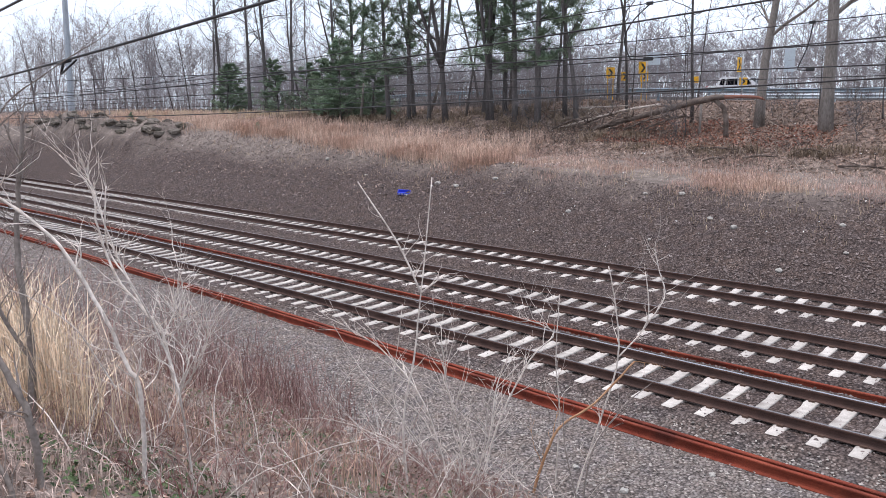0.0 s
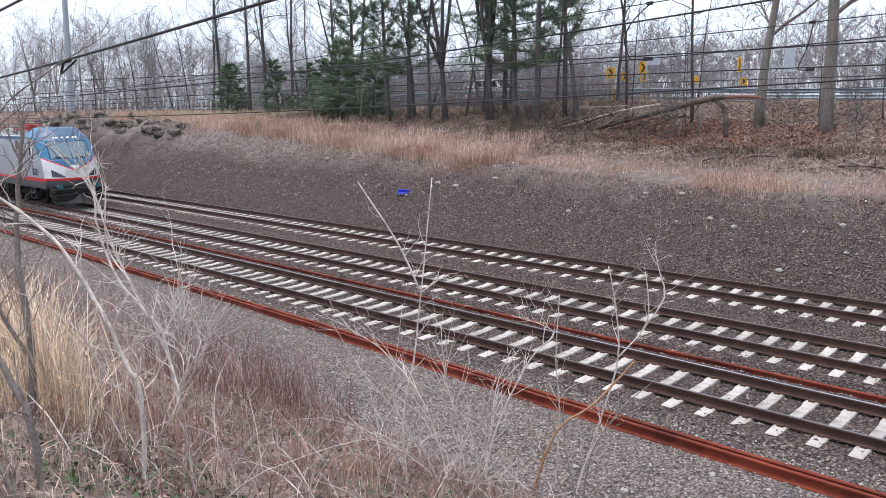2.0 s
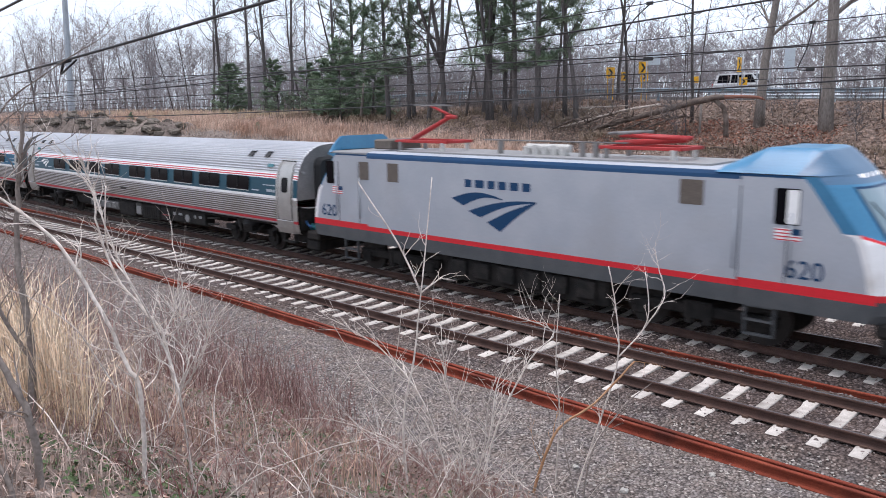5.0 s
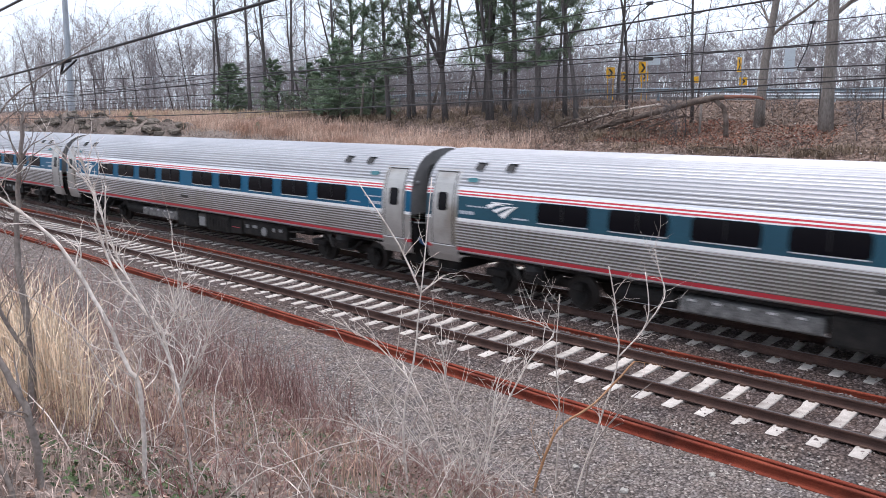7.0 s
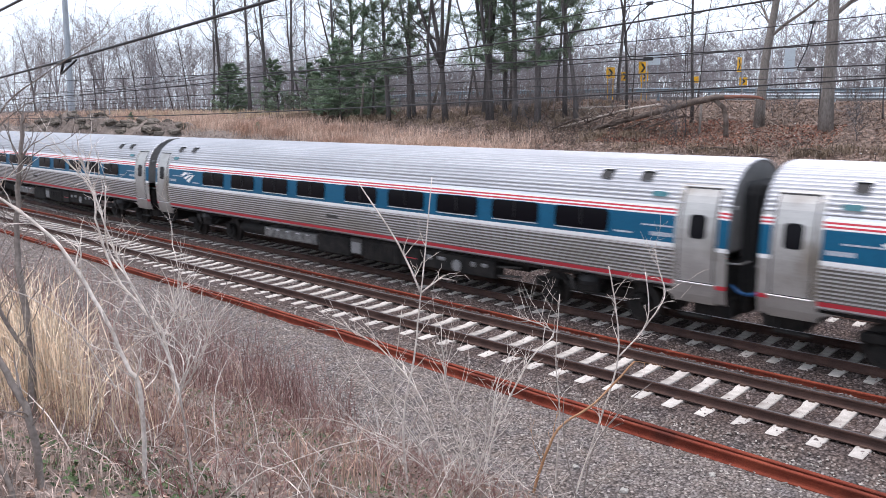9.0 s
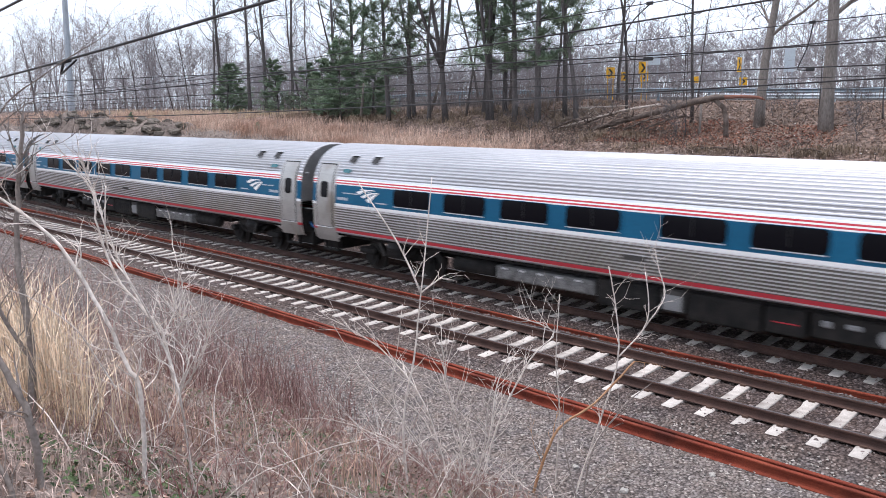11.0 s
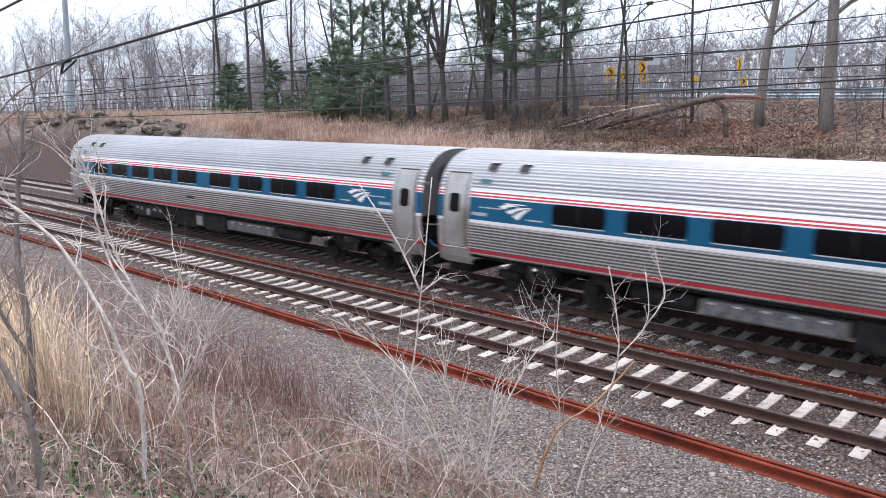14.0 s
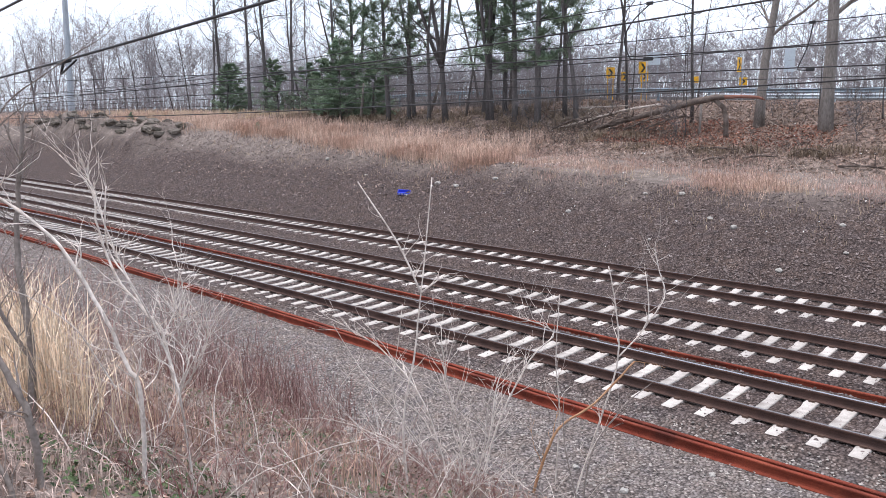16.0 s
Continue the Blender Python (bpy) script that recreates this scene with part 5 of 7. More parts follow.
for x, y, h in ((-32.5, 62.5, 5.6), (-19.7, 51.5, 3.6), (-25.5, 46.1, 3.0), (-20.3, 48.6, 2.9), (-19.4, 48.6, 2.8)):
    b = ground(x, y)
    tagged(part("sign_post", tubes("sign_post", [([(x, y, b - 0.3), (x, y, b + h)], 0.045)], 6), POST_GALV), "bare pale metal post beside the road", "post", "roadside posts")

# ---- two cars on the road ----
CAR_PAINT = material("white_car_paint", (0.62, 0.63, 0.65), 0.25, 0.1, vary=0.05, bump=0.0)
TYRE = material("black_tyre_rubber", (0.015, 0.015, 0.016), 0.85, vary=0.2, bump=0.1)
TAIL = material("red_lamp_plastic", (0.35, 0.02, 0.02), 0.25, bump=0.0)


def road_car(name, length, height, boxy, label):
    """A car along +x: lofted body with greenhouse, glass, wheels and lamps."""
    car = empty(name)
    L, H = length / 2, height
    belt = H * 0.56
    low = [(-L, 0.42), (-L + 0.05, belt), (-L * 0.5, belt + 0.04), (L * 0.42, belt), (L * 0.8, belt - 0.1), (L - 0.03, belt - 0.32), (L, 0.38), (L - 0.1, 0.24), (-L + 0.1, 0.26)]
    v, f = [], []
    W = 0.9
    for k, s in ((-1, 0.93), (-0.92, 1.0), (0.92, 1.0), (1, 0.93)):
        v += [(x * (0.985 if abs(k) == 1 else 1), k * W, z if abs(k) < 1 else 0.26 + (z - 0.26) * s) for x, z in low]
    n = len(low)
    for j in range(3):
        for i in range(n):
            i2 = (i + 1) % n
            f.append((j * n + i, j * n + i2, (j + 1) * n + i2, (j + 1) * n + i))
    f += [tuple(reversed(range(n))), tuple(3 * n + i for i in range(n))]
    body = part("body", mesh_of("body", v, f), CAR_PAINT, car)
    rear = -L + (0.12 if boxy else 0.7)
    house = [(rear, belt), (rear + 0.22, H - 0.06), (rear + 0.5, H), (L * 0.1, H), (L * 0.28, H - 0.08), (L * 0.62, belt)]
    v, f = [], []
    for k, w in ((-1, 0.86), (1, 0.86)):
        v += [(x, k * (w - 0.18 * (z - belt) / (H - belt)), z) for x, z in house]
    n = len(house)
    for i in range(n):
        i2 = (i + 1) % n
        f.append((i, i2, n + i2, n + i))
    f += [tuple(reversed(range(n))), tuple(n + i for i in range(n))]
    part("roof", mesh_of("roof", v, f), CAR_PAINT, car)
    for s in (-1, 1):
        for xa, xb in ((rear + 0.25, -L * 0.42), (-L * 0.38, L * 0.0), (L * 0.04, L * 0.42)):
            z0, z1 = belt + 0.06, H - 0.12
            q = [(xa, z0), (xb, z0), (min(xb, L * 0.26), z1), (max(xa, rear + 0.35), z1)]
            vs = [(x, s * (0.872 - 0.18 * (z - belt) / (H - belt)), z) for x, z in q] + [(x, s * (0.85 - 0.18 * (z - belt) / (H - belt)), z) for x, z in q]
            part("side_window", mesh_of("side_window", vs, [(0, 1, 2, 3), (7, 6, 5, 4), (0, 4, 5, 1), (1, 5, 6, 2), (2, 6, 7, 3), (3, 7, 4, 0)]), WINDOW_GLASS, car)
        for x in (-L * 0.62, L * 0.62):
            bm = bmesh.new()
            cylinder(bm, (x, s * 0.68, 0.33), (x, s * 0.9, 0.33), 0.33, 20)
            wh = part("wheel", bm, TYRE, car)
            bm = bmesh.new()
            cylinder(bm, (x, s * 0.8, 0.33), (x, s * 0.915, 0.33), 0.2, 16)
            part("rim", bm, POST_GALV, wh)
        part("headlight", boxes([((L - 0.22, s * 0.68 - 0.16, belt - 0.36), (L + 0.005, s * 0.68 + 0.16, belt - 0.2))], 0.03), CAR_WHITE, car)
        part("tail_lamp", boxes([((-L - 0.01, s * 0.74 - 0.12, belt - 0.25), (-L + 0.15, s * 0.74 + 0.12, belt + 0.02))], 0.03), TAIL, car)
    fx0, fx1 = L * 0.3, L * 0.6
    part("windscreen", mesh_of("windscreen", [(fx1, -0.78, belt + 0.04), (fx1, 0.78, belt + 0.04), (fx0 + 0.02, 0.66, H - 0.1), (fx0 + 0.02, -0.66, H - 0.1),
         (fx1 + 0.015, -0.78, belt + 0.06), (fx1 + 0.015, 0.78, belt + 0.06), (fx0 + 0.035, 0.66, H - 0.08), (fx0 + 0.035, -0.66, H - 0.08)],
         [(4, 5, 6, 7), (0, 4, 7, 3), (1, 2, 6, 5), (3, 7, 6, 2), (0, 1, 5, 4)]), WINDOW_GLASS, car)
    return tagged(car, label, "car", "cars on the road")


suv = road_car("estate_car", 4.5, 1.68, True, "white estate car driving on the road behind trees")
sedan = road_car("sedan_car", 4.6, 1.4, False, "white saloon car driving on the road behind trees")
ROAD_RUN.append((suv, [(t, pose(-34.9 + 7.8 * (t - 3.5), 56.5, road_z(-34.9 + 7.8 * (t - 3.5)) + 0.19, 0, 0, 0)) for t in [i * 1.0 for i in range(17)]]))
ROAD_RUN.append((sedan, [(t, pose(-22.8 + 10.5 * t, 54.8, road_z(-22.8 + 10.5 * t) + 0.17, 0, 0, 0)) for t in [i * 1.0 for i in range(17)]]))

# ---- small things on the far bank ----
BLUE_PLASTIC = material("blue_plastic", (0.03, 0.06, 0.55), 0.4, vary=0.1, bump=0.02)
PALE_STONE = material("pale_boulder", (0.36, 0.34, 0.31), 0.9, vary=0.2, grain=5, fine=40, stain=(0.22, 0.2, 0.18), bump=0.4)


def stone_mesh(rng, r, sub=2):
    bm = bmesh.new()
    bmesh.ops.create_icosphere(bm, subdivisions=sub, radius=r)
    o = Vector((rng.uniform(0, 99), 0, 0))
    for v in bm.verts:
        v.co *= 1 + 0.45 * noise.noise(v.co * (1.6 / r) + o)
        v.co.z *= 0.62
    return bm


crate_z = rough_ground(-27.0, 25.85)
crate = part("plastic_crate", boxes([((-0.30, -0.16, 0.0), (0.30, -0.14, 0.13)), ((-0.30, 0.14, 0.0), (0.30, 0.16, 0.13)), ((-0.30, -0.14, 0.0), (-0.28, 0.14, 0.13)), ((0.28, -0.14, 0.0), (0.30, 0.14, 0.13)), ((-0.28, -0.14, 0.0), (0.28, 0.14, 0.02))], 0.004), BLUE_PLASTIC, at=pose(-27.0, 25.85, crate_z + 0.02, 25, 4, 40))
for k in range(4):
    part("slot_rim", boxes([((-0.25 + 0.135 * k, -0.167, 0.04), (-0.17 + 0.135 * k, -0.16, 0.09))]), CAR_WHITE, crate)
tagged(crate, "bright blue plastic crate lying on the ballast bank", "crate")
rng = random.Random(11)
for x, y, r in ((-25.62, 26.77, 0.22), (-24.33, 26.67, 0.2), (-17.49, 25.78, 0.16), (-11.75, 26.08, 0.15), (-10.77, 25.78, 0.17), (-8.60, 24.15, 0.16), (-13.53, 27.47, 0.17), (-14.95, 27.27, 0.13),
                (-19.36, 24.99, 0.1), (-22.56, 27.37, 0.18), (-31.02, 26.97, 0.13), (-7.01, 25.19, 0.12), (-7.51, 26.38, 0.14), (-13.36, 24.79, 0.1), (-35.45, 27.96, 0.2)):
    tagged(part("stone", stone_mesh(rng, r * 0.7), PALE_STONE, at=pose(x, y, rough_ground(x, y) + r * 0.15, 0, 0, rng.uniform(0, 360))), "pale weathered stone lying on the gravel bank", "stone", "loose stones")

# ---- trees ----
BARK = material("grey_brown_bark", (0.082, 0.074, 0.072), 0.95, spec=0.15, vary=0.3, grain=3, fine=25, other=(0.125, 0.114, 0.11), bump=0.6, stretch=(1, 1, 0.25), rand=0.25, bump_dist=0.04)
PALE_BARK = material("pale_grey_bark", (0.17, 0.15, 0.135), 0.95, spec=0.15, vary=0.3, grain=3, fine=25, other=(0.23, 0.205, 0.185), stain=(0.12, 0.10, 0.085), bump=0.6, stretch=(1, 1, 0.25), bump_dist=0.04)
TWIG = material("grey_brown_twigs", (0.13, 0.12, 0.122), 0.95, spec=0.1, vary=0.2, grain=1, fine=10, other=(0.19, 0.175, 0.176), bump=0.0, rand=0.25)
# paler and cooler than TWIG: distance haze is put into this colour
FAR_TWIG = material("hazed_far_twigs", (0.235, 0.22, 0.232), 0.95, spec=0.1, vary=0.2, grain=0.15, fine=2, other=(0.33, 0.305, 0.315), bump=0.0, island=0.15)
NEEDLES = material("dark_green_needles", (0.15, 0.22, 0.145), 0.7, spec=0.25, vary=0.3, grain=1.2, fine=9, other=(0.24, 0.315, 0.215), bump=0.0, island=0.35)
BRUSH = material("grey_brown_brush", (0.15, 0.126, 0.12), 0.95, spec=0.1, vary=0.25, grain=0.4, fine=6, other=(0.24, 0.21, 0.20), bump=0.0, island=0.3)
DEAD_WOOD = material("dead_wood", (0.085, 0.066, 0.057), 0.95, spec=0.1, vary=0.3, grain=3, fine=20, other=(0.18, 0.145, 0.125), bump=0.5, bump_dist=0.03)


def branch_path(rng, p, d, length, n, curl, up):
    path = [p.copy()]
    d = d.normalized()
    for i in range(n):
        d = (d + Vector((rng.gauss(0, curl), rng.gauss(0, curl), rng.gauss(0, curl) + up))).normalized()
        path.append(path[-1] + d * (length / n))
    return path, d


def bare_tree(seed, h=16.0, slim=0.012, limbs=15, subs=6, twigs=5, low=0.3, spread=0.32, fork=False):
    """A leafless tree: trunk and limbs in one mesh, twigs in another."""
    rng = random.Random(seed)
    r0 = h * slim
    tv, tf, bv, bf = [], [], [], []
    path, _ = branch_path(rng, Vector((0, 0, -0.4)), Vector((rng.gauss(0, 0.03), rng.gauss(0, 0.03), 1)), h, 9, 0.045, 0.02)
    rad = [r0 * (1.25 if i == 0 else 1.0) * (1 - 0.82 * i / 9) for i in range(10)]
    tube(tv, tf, path, rad, 8)
    stems = [(path, rad)]
    if fork:
        for k in range(3):
            a = rng.uniform(0, 6.28)
            p2, _ = branch_path(rng, path[2], Vector((math.cos(a) * 0.32, math.sin(a) * 0.32, 1)), h * 0.75, 8, 0.05, 0.03)
            r2 = [r0 * 0.7 * (1 - 0.85 * i / 8) for i in range(9)]
            tube(tv, tf, p2, r2, 7)
            stems.append((p2, r2))
    for k in range(limbs):
        sp, sr = stems[k % len(stems)]
        s = low + (0.97 - low) * (k + rng.random()) / limbs
        q = s * (len(sp) - 1)
        i = min(int(q), len(sp) - 2)
        p = sp[i].lerp(sp[i + 1], q - i)
        a = rng.uniform(0, 2 * math.pi)
        d = Vector((math.cos(a), math.sin(a), rng.uniform(0.35, 1.0)))
        length = h * spread * (1.15 - s) * rng.uniform(0.7, 1.3) + 0.5
        bp, _ = branch_path(rng, p, d, length, 6, 0.16, 0.07)
        rb = max(0.018, sr[i] * 0.42)
        tube(tv, tf, bp, [rb * (1 - 0.85 * j / 6) for j in range(7)], 5, False)
        for m in range(subs):
            j = rng.randint(1, 6)
            d2 = (bp[j] - bp[j - 1]).normalized() + Vector((rng.gauss(0, 0.7), rng.gauss(0, 0.7), rng.gauss(0.25, 0.4)))
            l2 = length * rng.uniform(0.25, 0.55)
            sp2, _ = branch_path(rng, bp[j], d2, l2, 4, 0.2, 0.06)
            tube(bv, bf, sp2, [max(0.012, rb * 0.35) * (1 - 0.7 * q2 / 4) for q2 in range(5)], 3, False)
            for w in range(twigs):
                j2 = rng.randint(1, 4)
                d3 = (sp2[j2] - sp2[j2 - 1]).normalized() + Vector((rng.gauss(0, 0.8), rng.gauss(0, 0.8), rng.gauss(0.2, 0.5)))
                tp, _ = branch_path(rng, sp2[j2], d3, l2 * rng.uniform(0.25, 0.6), 2, 0.2, 0.04)
                tube(bv, bf, tp, [0.009, 0.007, 0.004], 3, False)
    return mesh_of("trunk", tv, tf, True), mesh_of("crown", bv, bf)


def needle_tuft(rng, bv, bf, p, d, size, count=14):
    """A tuft of needle blades round a direction."""
    for k in range(count):
        v = (d + Vector((rng.gauss(0, 0.8), rng.gauss(0, 0.8), rng.gauss(0.1, 0.55)))).normalized()
        side = v.cross(Vector((rng.random() - 0.5, rng.random() - 0.5, 1))).normalized() * size * rng.uniform(0.03, 0.065)
        tip = p + v * size * rng.uniform(0.7, 1.2)
        mid = p + v * size * 0.5
        b = len(bv)
        bv.extend((p, mid + side, tip, mid - side))
        bf.append((b, b + 1, b + 2, b + 3))


def conifer(seed, h, r0, low, reach, whorls, tufts, tuft, droop=-0.02, top_round=0.0):
    """A pine: trunk with dead stubs below, whorls of branches that carry needle tufts above."""
    rng = random.Random(seed)
    tv, tf, bv, bf = [], [], [], []
    path, _ = branch_path(rng, Vector((0, 0, -0.4)), Vector((0, 0, 1)), h, 9, 0.02, 0.02)
    tube(tv, tf, path, [r0 * (1 - 0.85 * i / 9) for i in range(10)], 8)
    for w in range(whorls):
        s = low + (0.98 - low) * w / whorls
        q = s * 9
        i = min(int(q), 8)
        p = path[i].lerp(path[i + 1], q - i)
        for k in range(rng.randint(3, 5)):
            a = rng.uniform(0, 2 * math.pi)
            f = (1 - (s - low) / (1 - low)) ** (0.75 - top_round) if s > low else 1
            length = reach * f * rng.uniform(0.55, 1.15) + 0.25
            d = Vector((math.cos(a), math.sin(a), rng.uniform(-0.1, 0.4)))
            bp, _ = branch_path(rng, p, d, length, 5, 0.1, droop + 0.06)
            tube(tv, tf, bp, [max(0.012, r0 * 0.2) * (1 - 0.75 * j / 5) for j in range(6)], 4, False)
            for m in range(tufts):
                t = 0.25 + 0.75 * (m + rng.random()) / tufts
                j = min(int(t * 5), 4)
                pt = bp[j].lerp(bp[j + 1], t * 5 - j) + Vector((rng.gauss(0, 0.14), rng.gauss(0, 0.14), rng.gauss(0.03, 0.1))) * (length * 0.28)
                needle_tuft(rng, bv, bf, pt, (bp[j + 1] - bp[j]).normalized(), tuft * rng.uniform(0.7, 1.3))
    return mesh_of("trunk", tv, tf, True), mesh_of("crown", bv, bf)


def plant(kind, meshes, x, y, mats, scale=1.0, turn=0.0, lean=0.0, label="", category="tree", group="", fat=1.0):
    trunk, crown = meshes
    if not trunk.materials:
        trunk.materials.append(mats[0])
        crown.materials.append(mats[1])
    t = empty(kind, pose(x, y, ground(x, y), lean, 0, turn) @ Matrix.Diagonal((scale * fat, scale * fat, scale, 1)))
    part("trunk", trunk, None, t)
    part("crown", crown, None, t)
    return tagged(t, label, category, group)


THIN = [bare_tree(21 + k, 16, 0.0065, 13, 6, 5, 0.32, 0.24) for k in range(3)]
MID = [bare_tree(31 + k, 17, 0.0105, 15, 6, 5, 0.35, 0.3) for k in range(4)]
FORK = [bare_tree(45, 17, 0.012, 20, 6, 4, 0.3, 0.22, True)]
BIG = [bare_tree(51 + k, 18, 0.019, 16, 7, 6, 0.28, 0.34) for k in range(2)]
rng = random.Random(3)
for kind, x, y in (("mid", -64.1, 41.6), ("mid", -61.3, 41.6), ("mid", -60.3, 43.6), ("thin", -61.4, 45.6), ("mid", -51.4, 41.6), ("thin", -54.0, 44.6), ("thin", -85.9, 47.6), ("thin", -93.7, 49.6),
                   ("thin", -73.9, 43.6), ("mid", -72.3, 43.6), ("mid", -111.5, 51.6), ("mid", -128.0, 54.5), ("thin", -115.7, 57.5), ("mid", -140.8, 57.5), ("mid", -150.8, 55.5), ("mid", -132.2, 46.6),
                   ("thin", -145.9, 53.5), ("mid", -29.1, 43.6), ("thin", -23.7, 40.7), ("thin", -18.7, 38.7), ("mid", -42.6, 43.6), ("mid", -46.2, 45.6), ("fork", -40.8, 43.6), ("fork", -38.7, 45.6),
                   ("thin", -40.6, 45.6), ("mid", -36.3, 43.6), ("thin", -62.0, 47.6), ("mid", -54.1, 46.6), ("thin", -40.8, 47.6), ("mid", -36.9, 46.6), ("thin", -32.7, 46.6), ("thin", -66.8, 46.6), ("thin", -79.4, 46.6), ("thin", -101.3, 48.6), ("thin", -26.9, 45.1)):
    pool = {"thin": THIN, "mid": MID, "fork": FORK}[kind]
    near = 0.86 if -48 < x < -28 and y < 46 else 1.0
    x, y = x * near, y * near
    plant("bare_tree", pool[rng.randrange(len(pool))], x, y, (BARK, TWIG), rng.uniform(0.85, 1.15) * near * ramp(x, [(-110, 0.72), (-72, 1.0)]), rng.uniform(0, 360), rng.uniform(-2, 2),
          "tall slender leafless tree on the bank" if kind != "fork" else "leafless tree with several spreading stems", "tree", "bare trees", 1.0)
plant("bare_tree", BIG[0], -15.0, 38.2, (PALE_BARK, TWIG), 0.85, 40, 1.5, "thick pale-barked leafless tree on the slope", "tree", "bare trees", 0.85)
plant("bare_tree", BIG[1], -11.8, 37.7, (PALE_BARK, TWIG), 1.05, 200, 0.5, "thick pale-barked leafless tree on the slope", "tree", "bare trees", 0.82)
for x, y, s in ((-17.8, 36.2, 0.30), (-10.0, 39.7, 0.32), (-20.6, 41.6, 0.35), (-7.6, 41.6, 0.4), (-13.1, 40.7, 0.3), (-14.0, 43.6, 0.5), (-5.8, 39.7, 0.5), (-25.0, 43.6, 0.45), (-22.2, 46.6, 0.5), (-3.9, 43.6, 0.5)):
    plant("sapling", THIN[int(s * 100) % 3], x, y, (BARK, TWIG), s, s * 900, 0, "thin leafless sapling among fallen leaves", "sapling", "saplings")

# bark and twigs of the far trees, with haze mixed into their colour
PALE_TWIG = material("hazed_lilac_grey_twigs", (0.24, 0.22, 0.226), 0.95, spec=0.1, vary=0.2, grain=0.3, fine=3, other=(0.33, 0.305, 0.308), bump=0.0)
BROAD = [bare_tree(81 + k, 13.5, 0.0095, 34, 8, 7, 0.22, 0.46, True) for k in range(3)]
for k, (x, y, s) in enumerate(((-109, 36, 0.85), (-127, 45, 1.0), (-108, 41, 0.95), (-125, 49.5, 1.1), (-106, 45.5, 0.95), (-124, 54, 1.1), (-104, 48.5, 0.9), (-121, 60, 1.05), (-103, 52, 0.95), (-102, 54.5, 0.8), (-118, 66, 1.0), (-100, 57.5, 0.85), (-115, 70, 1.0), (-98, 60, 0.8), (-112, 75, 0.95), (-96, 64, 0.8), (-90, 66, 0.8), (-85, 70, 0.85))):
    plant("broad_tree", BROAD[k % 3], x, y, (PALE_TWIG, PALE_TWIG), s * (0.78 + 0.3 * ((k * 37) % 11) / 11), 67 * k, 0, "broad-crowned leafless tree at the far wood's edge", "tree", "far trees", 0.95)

TALL_PINE = [conifer(61, 19, 0.22, 0.24, 3.3, 15, 26, 0.42, 0.0, 0.25), conifer(62, 18, 0.24, 0.24, 4.1, 10, 38, 0.40, 0.0, 0.5)]
for k, (x, y, s) in enumerate(((-46.3, 42.8, 0.95), (-36.1, 43.0, 0.95), (-44.4, 43.2, 0.9), (-34.0, 43.4, 0.9), (-52.0, 44.0, 0.9), (-31.8, 43.0, 1.0), (-30.4, 44.2, 0.9), (-37.0, 46.0, 0.85))):
    near = 0.87 if x > -48 else 1.0
    plant("pine_tree", TALL_PINE[k % 2], x * near, y * near, (BARK, NEEDLES), s * near, 77 * k, 0, "tall dark pine with sparse green needle clumps", "pine tree", "pines")
LOW_PINE = [conifer(71, 6.0, 0.10, 0.04, 2.3, 20, 26, 0.27), conifer(72, 6.6, 0.11, 0.05, 2.6, 22, 26, 0.27)]
for k, (x, y, s) in enumerate(((-68.0, 41.6, 0.86), (-69.6, 43.6, 0.8), (-58.6, 41.0, 0.86), (-57.2, 43.0, 0.72), (-50.6, 39.8, 0.80), (-46.6, 38.2, 0.98), (-44.4, 39.4, 0.86), (-48.6, 41.4, 0.84))):
    plant("young_pine", LOW_PINE[k % 2], x, y, (BARK, NEEDLES), s, 50 * k, 0, "bushy young pine, green down to the grass", "pine tree", "young pines")
for x, y, s in ((-67.7, 31.7, 0.2), (-83.5, 33.2, 0.2), (-46.5, 30.7, 0.13)):
    plant("pine_seedling", LOW_PINE[0], x, y, (BARK, NEEDLES), s, 0, 0, "small green pine seedling in dead grass", "seedling", "seedlings")

# leaning pale stems by the pines
for x, y, dx, h in ((-44.3, 38.1, 0.6, 2.6), (-38.9, 39.7, 1.6, 2.6)):
    z = ground(x, y)
    tagged(part("leaning_stem", tubes("leaning_stem", [([(x, y, z - 0.2), (x + dx * 0.5, y, z + h * 0.5), (x + dx * 0.8, y, z + h)], [0.13, 0.1, 0.05])], 7), PALE_BARK), "pale leaning dead stem at the wood's edge", "dead tree")


